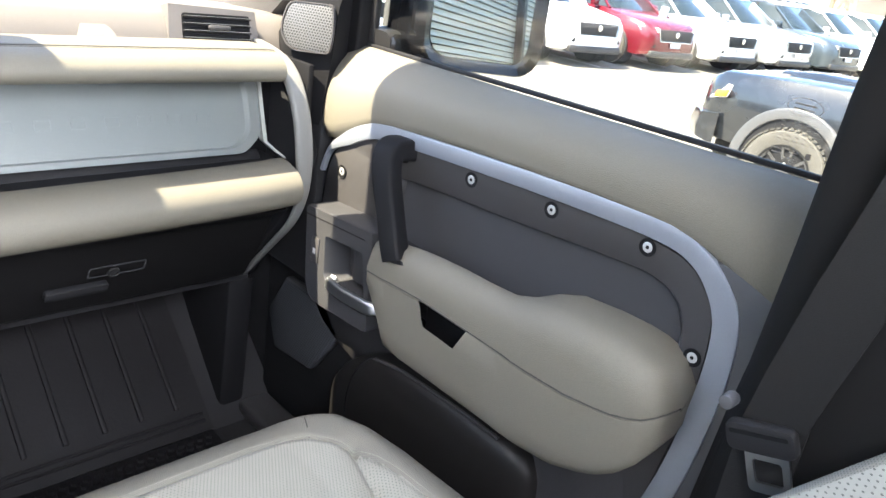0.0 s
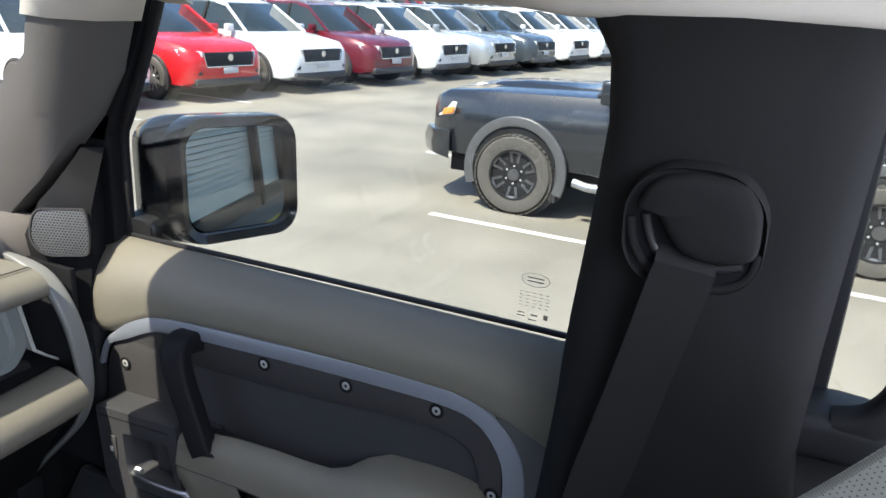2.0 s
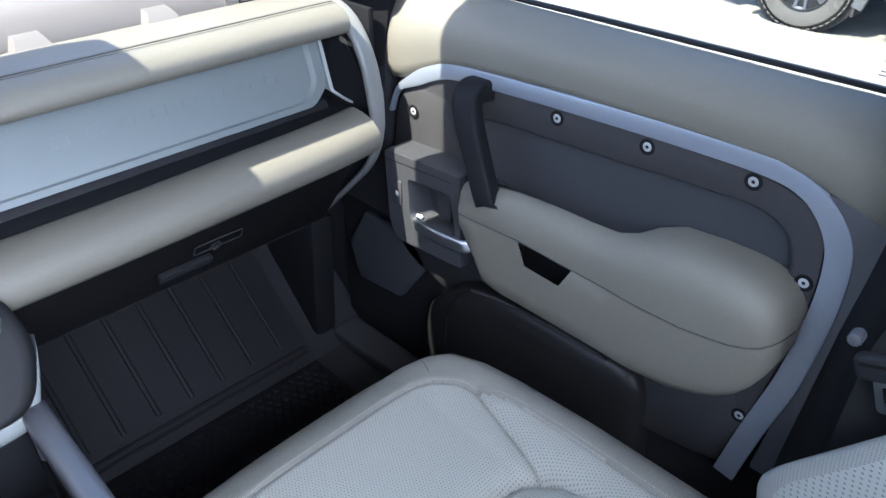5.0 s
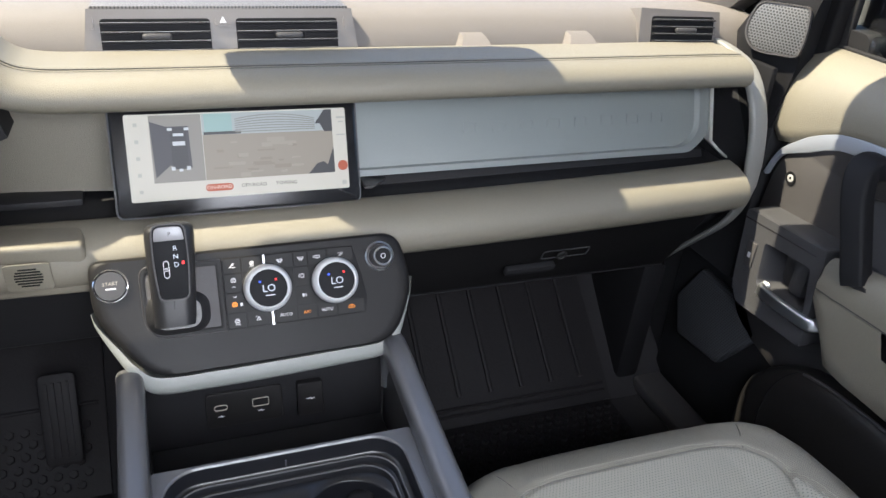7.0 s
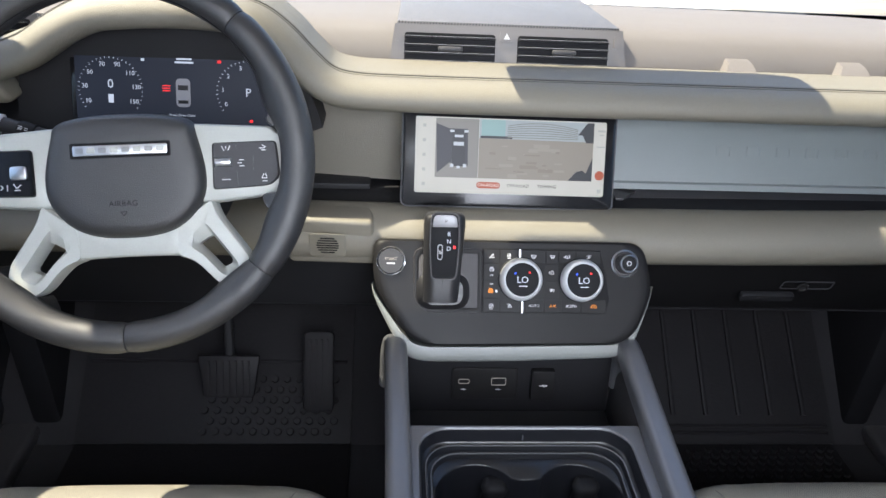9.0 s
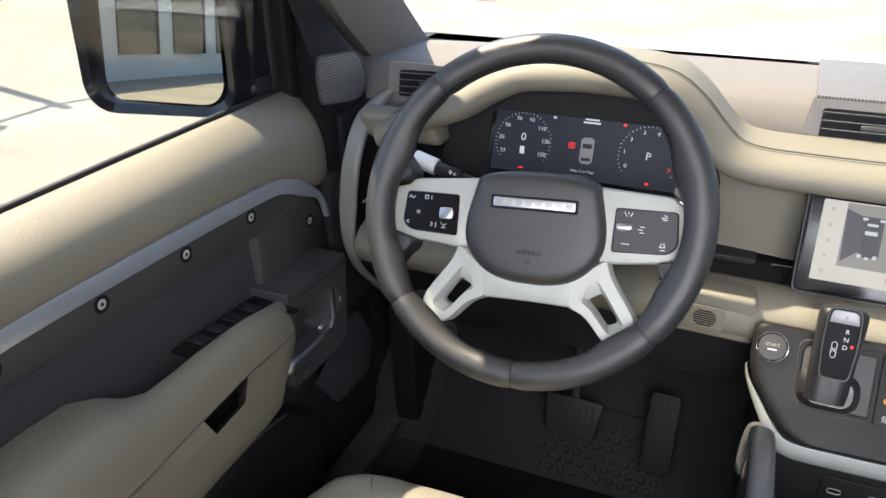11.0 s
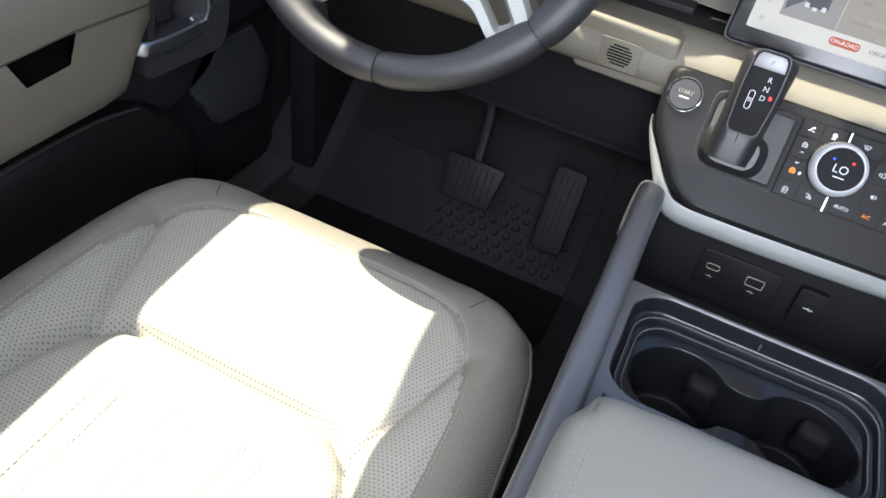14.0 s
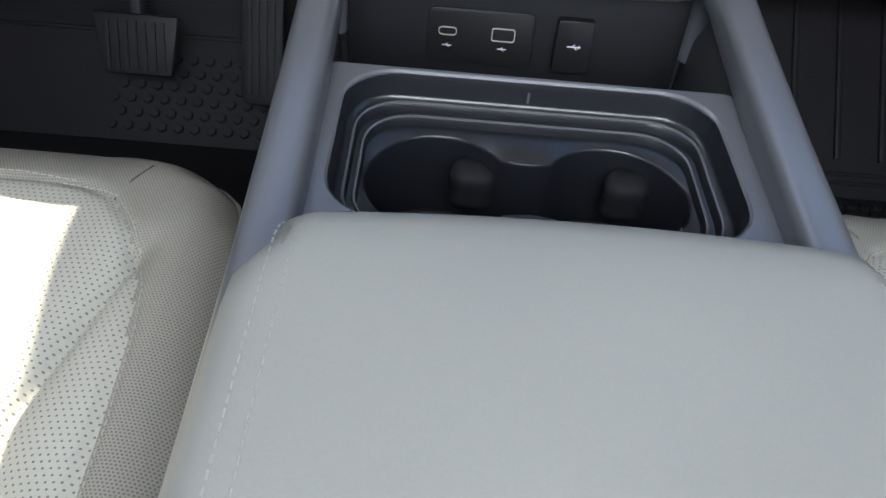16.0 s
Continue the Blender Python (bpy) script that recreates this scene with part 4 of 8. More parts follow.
# ---- dashboard ----
def dashboard():
    T = thing("dashboard", "taupe dashboard with two padded beams and a pale inlay", "dashboard", (0.0, 1.1, 1.2))
    P = lambda n, bm, m, lab="", par=T, angle=38: part(n, bm, m, par, lab, angle)
    # soft top, stepping down to the upper beam
    rows = []
    for x in (-0.79, -0.74, -0.6, -0.4, -0.2, 0.0, 0.2, 0.4, 0.6, 0.74, 0.79):
        e = 0.010 * (abs(x) / 0.79) ** 4
        rows.append([Vector((x, y, z - e)) for y, z in ((1.42, 1.485), (1.40, 1.502), (1.30, 1.530), (1.20, 1.543), (1.10, 1.547), (1.065, 1.544), (1.045, 1.534), (1.034, 1.515), (1.02, 1.49), (1.02, 1.46), (1.42, 1.44))])
    P("soft_top", loft(rows), DASH_TOP, "soft brown-grey dash top", angle=50)
    # beams
    up = [(-0.672, 0, 1.470), (-0.645, 0, 1.484), (-0.605, 0, 1.505), (-0.555, 0, 1.525), (-0.515, 0, 1.551), (-0.475, 0, 1.570), (-0.43, 0, 1.576), (-0.387, 0, 1.578), (-0.34, 0, 1.577), (-0.298, 0, 1.570), (-0.268, 0, 1.549),
          (-0.243, 0, 1.522), (-0.218, 0, 1.500), (-0.185, 0, 1.4905), (-0.12, 0, 1.4885), (0.0, 0, 1.488), (0.30, 0, 1.4875), (0.60, 0, 1.487), (0.684, 0, 1.4865)]
    path = [p + Vector((0, 0.955, 0)) for p in spline(up, 5)]
    nose = [(0.060, 0.020), (0.030, 0.0215), (-0.005, 0.0215), (-0.024, 0.0195), (-0.038, 0.0145), (-0.047, 0.006), (-0.050, -0.003), (-0.047, -0.011), (-0.038, -0.017), (-0.02, -0.020), (0.060, -0.020)]
    # the driver's binnacle hood is deeper than the straight beam
    P("upper_beam", sweep(path, nose, (0, 1, 0)), TAUPE, "padded taupe upper beam with seams", angle=60)
    for k, off in enumerate((-0.0135, -0.0185)):
        seam = []
        for i, p in enumerate(path):
            d = (path[min(i + 1, len(path) - 1)] - path[max(i - 1, 0)]).normalized()
            b = d.cross(Vector((0, 1, 0)))
            b = -b if b.z < 0 else b
            seam.append(p + b * (0.0212 - 0.0012 * k) + Vector((0, off, 0)))
        P("beam_seam", sweep(seam, circle(0.0007, 5), (0, 1, 0)), SEAM)
        P("beam_stitching", stitches([q + Vector((0, 0.003 if k == 0 else -0.003, 0)) for q in seam], 0.003, 0.002, 0.0005), SEAM_T)
    # lower beam
    low = spline([(-0.698, 0.93, 1.315), (-0.60, 0.925, 1.318), (-0.30, 0.915, 1.322), (0.0, 0.91, 1.322), (0.3, 0.91, 1.322), (0.60, 0.915, 1.326), (0.698, 0.92, 1.329)], 5)
    nose2 = [(0.016, 0.020), (0.014, 0.026), (0.004, 0.0295), (-0.015, 0.027), (-0.034, 0.020), (-0.046, 0.008), (-0.050, -0.006), (-0.046, -0.020), (-0.034, -0.031), (-0.012, -0.038), (0.016, -0.040)]
    P("lower_beam", sweep(low, nose2, (0, 1, 0)), TAUPE, "padded taupe lower beam", angle=60)
    # inlay between the beams with a raised border and blank letter blocks
    m = facing((0.442, 1.000, 1.407), (1, 0.0, 0), (0, 0.34, 1))
    out = rounded([(-0.31, -0.060), (0.226, -0.060), (0.256, -0.034), (0.256, 0.044), (0.238, 0.062), (-0.31, 0.062)], (0.002, 0.012, 0.012, 0.010, 0.010, 0.002))
    ins = rounded([(-0.30, -0.052), (0.216, -0.052), (0.240, -0.030), (0.240, 0.038), (0.226, 0.054), (-0.30, 0.054)], (0.002, 0.014, 0.014, 0.012, 0.012, 0.002))
    bm = loft([[m @ Vector((x, y, -0.02)) for x, y in out], [m @ Vector((x, y, 0.006)) for x, y in out], [m @ Vector((x * 1.0, y, 0.006)) for x, y in ins], [m @ Vector((x * 0.975, y * 0.95, 0.001)) for x, y in ins]])
    P("inlay_panel", bevelled(bm, 0.002, 2, 20), INLAY, "pale blue-grey powder-coated inlay")
    for k in range(8):
        b = frame_plate(rrect(0.020, 0.0145, 0.002, 2), rrect(0.0165, 0.011, 0.0015, 2), m @ Matrix.Translation((-0.125 + 0.042 * k, -0.006, 0)), 0.0008, 0.001)
        P("raised_block", b, INLAY)
    P("driver_inlay", prism([(-0.26, 1.02, 1.345), (-0.10, 1.00, 1.345), (-0.10, 1.01, 1.475), (-0.26, 1.03, 1.475)], (0, 0.02, 0)), TAUPE)
    P("inlay_middle", prism([(-0.11, 1.00, 1.345), (0.16, 1.00, 1.345), (0.16, 1.012, 1.475), (-0.11, 1.012, 1.475)], (0, 0.02, 0)), INLAY)
    # shelf behind the lower beam
    P("shelf", box(-0.70, 0.725, 0.925, 1.03, 1.325, 1.338, 0.003), BLACK)
    P("shelf_lip", prism([(0.165, 0.975, 1.338), (0.70, 0.985, 1.338), (0.70, 0.992, 1.350), (0.165, 0.99, 1.350)], (0, 0.008, 0), 0.002), BLACK)
    P("shelf_end", prism([(0.158, 0.935, 1.353), (0.168, 0.935, 1.353), (0.20, 0.985, 1.341), (0.16, 0.99, 1.347)], (0, 0, 0.004), 0.001), CHAR)
    P("driver_tray", box(-0.31, -0.165, 0.985, 1.02, 1.330, 1.346, 0.003), BLACK)
    # back closure
    P("core", box(-0.74, 0.735, 1.06, 1.30, 1.10, 1.49), BLACK)
    # end caps: pale loops tying the beams together
    for s in (1, -1):
        loop = [(0.694, 1.034, 1.506), (0.702, 1.000, 1.503), (0.709, 0.962, 1.490), (0.711, 0.932, 1.468), (0.713, 0.911, 1.432), (0.715, 0.901, 1.395), (0.717, 0.896, 1.350), (0.719, 0.899, 1.305), (0.722, 0.925, 1.255), (0.725, 0.978, 1.198), (0.728, 1.03, 1.145), (0.730, 1.09, 1.08)]
        P("end_loop", mirrored(sweep(spline(loop, 6), rrect(0.027, 0.012, 0.005, 3), (1, 0, 0), scale=lambda t: (0.12 + 0.88 * min(1, t / 0.2) - 0.75 * max(0, (t - 0.52) / 0.48) ** 0.7, 1.0 if t < 0.6 else 0.6)), s), END, "pale grey end trim")
        P("end_inner", mirrored(box(0.700, 0.748, 1.025, 1.10, 1.33, 1.49, 0.004), s), DEEP)
        P("end_side", mirrored(box(0.736, 0.746, 0.93, 1.06, 1.33, 1.49, 0.003), s), DEEP)
        yb = lambda z: 0.994 + (z - 1.407) * 0.34
        P("end_brace", mirrored(loft([[Vector((x + o, yb(z) + d, z)) for o, d in ((0, 0), (0.006, 0), (0.006, 0.012), (0, 0.012))] for x, z in ((0.716, 1.470), (0.701, 1.452), (0.7005, 1.40), (0.7005, 1.366), (0.716, 1.352), (0.732, 1.340))]), s), WHITE, "pale brace beside the inlay")
        P("side_cheek", mirrored(prism([(0.735, 1.02, 1.49), (0.735, 0.93, 1.36), (0.735, 0.95, 1.27), (0.735, 1.10, 1.08), (0.735, 1.3, 1.08), (0.735, 1.3, 1.49)], (0.03, 0, 0), 0.004), s), BLACK)
    # glove box and knee panels
    gb = part("glove_box", prism([(0.205, 0.905, 1.285), (0.205, 0.945, 1.262), (0.205, 0.975, 1.20), (0.205, 1.02, 1.13), (0.205, 1.10, 1.09), (0.205, 1.2, 1.3)], (0.50, 0, 0), 0.006), FASCIA, T, "charcoal glove box lid with lock")
    gm = facing((0.47, 0.9655, 1.205), (1, 0, 0), (0, -0.42, 0.9))
    part("glove_lock", lathe([(0.0085, 0), (0.0085, 0.003), (0.006, 0.0035), (0.0055, 0.001), (0.001, 0.001)], 18, gm), GREY_B, gb)
    part("lock_plate", frame_plate(rrect(0.078, 0.020, 0.004, 3), rrect(0.074, 0.016, 0.003, 3), gm @ Matrix.Translation((0.005, 0.004, 0)), 0.001), CHAR2, gb)
    part("lid_pull", plate(rrect(0.082, 0.016, 0.004, 3), gm @ Matrix.Translation((-0.045, -0.026, -0.004)), 0.010, 0.003), BLACK, gb)
    P("knee_panel", prism([(-0.70, 0.915, 1.285), (-0.70, 0.955, 1.24), (-0.70, 1.0, 1.14), (-0.70, 1.2, 1.10), (-0.70, 1.2, 1.3)], (0.55, 0, 0), 0.006), BLACK)
    P("sensor_panel", prism([(-0.275, 0.868, 1.352), (-0.158, 0.862, 1.350), (-0.155, 0.873, 1.285), (-0.262, 0.880, 1.283)], (0, 0.05, 0), 0.006, 3), TAUPE, "taupe panel with a round vent")
    sm = facing((-0.213, 0.8625, 1.319), (1, -0.03, 0), (0, -0.14, 1))
    P("sensor_grille", bars([(0.0, -0.0105 + 0.0035 * k, 2 * math.sqrt(0.0135 ** 2 - (-0.0105 + 0.0035 * k) ** 2), 0.0017) for k in range(7)], sm, 0.0018), DEEP)
    P("sensor_backing", plate(rrect(0.044, 0.034, 0.004, 3), sm, 0.0012, 0.0004), TAUPE)
    # centre vents
    vm = facing((0.0135, 1.034, 1.5235), (1, 0, 0), (0, 0.30, 1))
    vb = P("vent_unit", bevelled(loft([[vm @ Vector((x, y, z)) for x, y in ((-0.157, -0.032), (0.157, -0.032), (0.149, 0.026), (-0.149, 0.026))] for z in (-0.05, 0.004)]), 0.006, 3), VENT, "grey-brown twin air vent unit")
    P("vent_roof", prism([(-0.133, 1.045, 1.546), (0.160, 1.045, 1.546), (0.150, 1.27, 1.542), (-0.125, 1.27, 1.542)], (0, 0, 0.005), 0.002), GRILLE_T, "perforated speaker cover")

    def louvres(par, m, w, h, n):
        part("vent_opening", plate(rrect(w, h, 0.004, 3), m, 0.0008, lift=0.0042), DEEP, par)
        for k in range(n):
            y = -h / 2 + h * (k + 0.5) / n
            b = box(-w / 2 + 0.001, w / 2 - 0.001, y - 0.0014, y + 0.0010, 0.004, 0.013, 0.0006, 1)
            bmesh.ops.transform(b, matrix=m, verts=b.verts[:])
            part("louvre", b, BLACK, par)
            c = box(-w / 2 + 0.001, w / 2 - 0.001, y + 0.0003, y + 0.0008, 0.0128, 0.0134)
            bmesh.ops.transform(c, matrix=m, verts=c.verts[:])
            part("louvre_edge", c, END, par)
        t = box(-0.016, 0.016, -0.0035, 0.0035, 0.010, 0.018, 0.003, 3)
        bmesh.ops.transform(t, matrix=m, verts=t.verts[:])
        part("vent_tab", t, CHAR2, par)
    louvres(vb, vm @ Matrix.Translation((-0.0775, -0.005, 0)), 0.118, 0.040, 4)
    louvres(vb, vm @ Matrix.Translation((0.0705, -0.005, 0)), 0.120, 0.040, 4)
    part("hazard_button", plate(rrect(0.017, 0.012, 0.002, 2), vm @ Matrix.Translation((-0.004, 0.013, 0.004)), 0.002), VENT, vb)
    part("hazard_mark", plate([(-0.004, -0.003), (0.004, -0.003), (0, 0.004)], vm @ Matrix.Translation((-0.004, 0.013, 0.0062)), 0.0004), MARK, vb)
    for x in (-0.146, 0.141):
        part("vent_wheel", plate(rrect(0.006, 0.013, 0.002, 2), vm @ Matrix.Translation((x, 0.010, 0.004)), 0.0025), VENT, vb)
    for s in (1, -1):
        sm2 = facing((s * 0.640, 1.028, 1.5235), (1, -0.10 * s, 0), (0, 0.25, 1))
        sv = P("side_vent", bevelled(loft([[sm2 @ Vector((x, y, z)) for x, y in ((-0.066, -0.032), (0.066, -0.032), (0.060, 0.022), (-0.064, 0.026))] for z in (-0.05, 0.004)]), 0.006, 3), VENT, "grey-brown side air vent")
        louvres(sv, sm2 @ Matrix.Translation((0.002, -0.004, 0)), 0.098, 0.038, 4)
    for x0 in (0.322, 0.478):
        P("grab_stump", bevelled(loft([[Vector((x0 + dx * k, y, z)) for dx, y, z in ((-0.026, 1.0, 1.498), (0.026, 1.0, 1.498), (0.026, 1.05, 1.498), (-0.026, 1.05, 1.498))] if k == 1 else [Vector((x0 + dx * k, y, z)) for dx, y, z in ((-0.026, 1.020, 1.517), (0.026, 1.020, 1.517), (0.026, 1.06, 1.521), (-0.026, 1.06, 1.521))] for k in (1, 0.6)]), 0.014, 5), DASH_TOP)
    # instrument display under the hood
    cm = facing((-0.393, 0.965, 1.476), (1, 0, 0), (0, 0.33, 1))
    cb = P("binnacle", loft([[Vector((x, y, z)) for x, z in ((-0.60, 1.43), (-0.585, 1.495), (-0.535, 1.515), (-0.49, 1.548), (-0.43, 1.556), (-0.34, 1.556), (-0.298, 1.546), (-0.268, 1.52), (-0.243, 1.49), (-0.225, 1.43), (-0.30, 1.40), (-0.52, 1.40))] for y in (0.97, 1.04)]), BLACK)
    cl = part("cluster_display", plate(rrect(0.262, 0.094, 0.006, 3), cm, 0.006, 0.002), PIANO, cb, "dark instrument display with two dials")
    part("cluster_screen", plate(rrect(0.250, 0.084, 0.003, 2), cm, 0.0006, lift=0.0062), glow("cluster_dark", (0.035, 0.04, 0.06), 0.35), cb)
    for cx, n, labels in ((-0.084, 17, ("10", "30", "50", "70", "90", "110", "130", "150")), (0.080, 9, ("0", "1", "2", "3", "4", "5", "6", "7"))):
        d = cm @ Matrix.Translation((cx, -0.002, 0.007))
        cells = bmesh.new()
        for k in range(33):
            a = radians(215 - 250 * k / 32)
            r = 0.0375
            t = bars([(0, 0, 0.0022, 0.0005)], Matrix.Rotation(a, 4, "Z") @ Matrix.Translation((r, 0, 0)))
            add(cells, t)
        bmesh.ops.transform(cells, matrix=d, verts=cells.verts[:])
        part("tick_ring", cells, MARK_W, cl)
        for k, s_ in enumerate(labels):
            a = radians(208 - 236 * k / (len(labels) - 1))
            words("dial_number", s_, 0.0075, d @ Matrix.Translation((0.0305 * math.cos(a), 0.0305 * math.sin(a), 0)), MARK_RED if s_ == "7" else MARK_W, cl)
    d = cm @ Matrix.Translation((0, 0, 0.007))
    words("dial_number", "0", 0.015, d @ Matrix.Translation((-0.084, 0.004, 0)), MARK_W, cl)
    words("gear_letter", "P", 0.014, d @ Matrix.Translation((0.080, -0.002, 0)), MARK_W, cl)
    part("fuel_icon", bars([(-0.084, -0.013, 0.006, 0.010)], d), MARK_W, cl)
    part("car_icon", bevelled(plate(rrect(0.017, 0.034, 0.005, 3), d @ Matrix.Translation((0.002, -0.004, 0)), 0.0006), 0), glow("icon_grey", (0.3, 0.3, 0.33), 0.5), cl)
    part("car_icon_glass", bars([(0.002, 0.002, 0.012, 0.006), (0.002, -0.015, 0.012, 0.004)], d, 0.0009), BLACK, cl)
    for x, y, w, h in [(-0.018, -0.002 + 0.003 * k, 0.009, 0.001) for k in range(3)] + [(0.046, 0.034, 0.004, 0.003), (0.083, -0.036, 0.004, 0.003), (-0.083, -0.036, 0.006, 0.002)]:
        part("warning_mark", bars([(x, y, w, h)], d), MARK_RED, cl)
    for x, y, w, h in ((0.004, 0.036, 0.018, 0.002), (0.004, 0.032, 0.022, 0.0022), (-0.045, 0.034, 0.004, 0.003)):
        part("screen_line", bars([(x, y, w, h)], d), MARK_W, cl)
    words("screen_text", "Press O to Clear", 0.0045, d @ Matrix.Translation((0.0, -0.031, 0)), MARK_W, cl)
    # pale driver-side frame and switch pod behind the wheel
    P("driver_cheek", prism([(-0.69, 0.935, 1.40), (-0.60, 0.93, 1.39), (-0.52, 0.935, 1.40), (-0.50, 0.945, 1.355), (-0.70, 0.935, 1.35)], (0, 0.03, 0), 0.004), TAUPE)
    P("driver_switches", prism([(-0.66, 0.905, 1.335), (-0.60, 0.895, 1.335), (-0.60, 0.90, 1.318), (-0.66, 0.91, 1.318)], (0, 0.02, 0), 0.003), PIANO)
    P("driver_left_pad", prism([(-0.715, 0.93, 1.50), (-0.60, 0.925, 1.50), (-0.585, 0.935, 1.46), (-0.70, 0.935, 1.46)], (0, 0.05, 0), 0.01, 3), TAUPE)
    return T


dashboard()


# ---- touch screen ----
def touch_screen():
    T = thing("touch_screen", "wide black touch screen showing parking camera views", "screen", (0.012, 0.93, 1.35))
    m = facing((0.012, 0.927, 1.411), (1, 0.03, -0.02), (0, 0.40, 1))
    part("bezel", plate(rrect(0.270, 0.122, 0.007, 4), m, 0.016, 0.003, lift=-0.016), PIANO, T)
    part("bezel_rim", frame_plate(rrect(0.2735, 0.1255, 0.008, 4), rrect(0.2695, 0.1215, 0.007, 4), m, 0.013, -0.016), CHAR2, T)
    W = glow("display_white", (0.80, 0.76, 0.66), 0.235)
    part("display", plate(rrect(0.242, 0.094, 0.002, 2), m @ Matrix.Translation((0.001, 0.0025, 0)), 0.0006, lift=0.0002), W, T, "pale lit display")
    Gp, Gq = glow("camera_patch_pale", (0.38, 0.34, 0.28), 0.42), glow("camera_patch_dark", (0.30, 0.26, 0.21), 0.42)
    G, Gd, Gl = glow("camera_ground", (0.34, 0.30, 0.245), 0.42), glow("camera_dark", (0.06, 0.06, 0.065), 0.4), glow("camera_wall", (0.42, 0.46, 0.46), 0.45)
    d = m @ Matrix.Translation((0.003, 0.0025, 0.001))
    part("top_view", bars([(-0.071, 0.009, 0.054, 0.073)], d), glow("camera_top_view", (0.30, 0.28, 0.25), 0.42), T)
    part("top_view_shade", plate([(-0.0975, 0.039), (-0.081, 0.033), (-0.058, 0.033), (-0.057, -0.0125), (-0.080, -0.009), (-0.0955, -0.022)], d, 0.0003, lift=0.0004), glow("camera_shade", (0.075, 0.075, 0.085), 0.42), T)
    car = part("top_view_car", plate(rrect(0.017, 0.045, 0.005, 3), d @ Matrix.Translation((-0.069, 0.009, 0.0008)), 0.0003), Gd, T)
    light = glow("camera_light", (0.62, 0.64, 0.66), 0.5)
    part("top_view_car_glass", bars([(-0.069, 0.0145, 0.013, 0.0045), (-0.069, 0.024, 0.011, 0.003)], d, 0.0014), light, car)
    for x, y, w, h in ((-0.0775, 0.030, 0.005, 0.003), (-0.060, 0.030, 0.005, 0.003), (-0.077, -0.0125, 0.004, 0.004), (-0.069, -0.0145, 0.004, 0.003), (-0.061, -0.0125, 0.004, 0.004)):
        part("view_marker", bars([(x, y, w, h)], d, 0.0016), light, T)
    part("rear_view", bars([(0.0295, 0.009, 0.146, 0.073)], d), G, T)
    rnd = random.Random(4)
    for k in range(26):
        part("ground_patch", plate(rrect(rnd.uniform(0.005, 0.022), rnd.uniform(0.0015, 0.005), 0.0007, 2), d @ Matrix.Translation((rnd.uniform(-0.030, 0.060), rnd.uniform(-0.024, 0.016), 0.0004 + 0.0001 * k / 26)), 0.0001), Gp if k % 2 else Gq, T)
    part("rear_view_wall", plate([(-0.0435, 0.0225), (0.1025, 0.0215), (0.1025, 0.0455), (-0.0435, 0.0455)], d, 0.0006), Gl, T)
    part("rear_view_tree", bars([(-0.026, 0.0355, 0.030, 0.020)], d, 0.0009), glow("camera_teal", (0.32, 0.46, 0.44), 0.5), T)
    part("rear_view_kerb", bars([(-0.022, 0.0240, 0.040, 0.0030)], d, 0.0010), Gd, T)
    side_m = glow("camera_siding", (0.27, 0.26, 0.24), 0.5)
    for k in range(7):
        pts = [d @ Vector((-0.008 + 0.090 * q / 10, 0.0245 + 0.0030 * k - 0.006 * (k / 7) * ((q - 4.5) / 5) ** 2, 0.0010)) for q in range(11)]
        part("siding_line", sweep(pts, rrect(0.0011, 0.0003, 0.0001, 1), (0, 0.4, 1)), side_m, T)
    part("rear_view_post", plate([(0.082, 0.030), (0.094, 0.0455), (0.1025, 0.0455), (0.1025, 0.0205), (0.093, 0.0205), (0.088, 0.030)], d, 0.0012), Gd, T)
    part("rear_view_corner", plate([(0.0715, -0.0275), (0.082, -0.016), (0.090, -0.014), (0.0945, -0.018), (0.1025, 0.002), (0.1025, -0.0275)], d, 0.001), Gd, T)
    pale = glow("icon_pale", (0.5, 0.49, 0.45), 0.5)
    for x, y, w, h in [(-0.112, 0.036 - 0.018 * k, 0.004, 0.004) for k in range(5)] + [(0.113, 0.036, 0.010, 0.0025), (0.113, 0.031, 0.006, 0.0016), (0.113, 0.016, 0.012, 0.0016), (0.113, -0.040, 0.005, 0.005)]:
        part("side_icon", bars([(x, y, w, h)], d), pale, T)
    part("mode_pill", plate(rrect(0.030, 0.008, 0.004, 4), d @ Matrix.Translation((-0.030, -0.036, 0)), 0.0004), glow("pill_rust", (0.42, 0.09, 0.04), 0.6), T)
    part("camera_button", plate(circle(0.006, 18), d @ Matrix.Translation((0.1125, -0.020, 0)), 0.0004), glow("pill_rust_round", (0.42, 0.10, 0.05), 0.6), T)
    dark = glow("display_text", (0.12, 0.11, 0.10), 0.4)
    words("mode_text", "ON-ROAD", 0.0058, d @ Matrix.Translation((-0.030, -0.036, 0.0006)), glow("pill_text", (0.9, 0.75, 0.65), 0.6), T)
    words("mode_text", "OFF-ROAD", 0.0058, d @ Matrix.Translation((0.008, -0.036, 0)), dark, T)
    words("mode_text", "TOWING", 0.0058, d @ Matrix.Translation((0.045, -0.036, 0)), dark, T)


touch_screen()


# ---- centre stack ----
CS = facing((0.015, 0.818, 1.281), (1, 0, 0), (0, 0.5, 0.866))


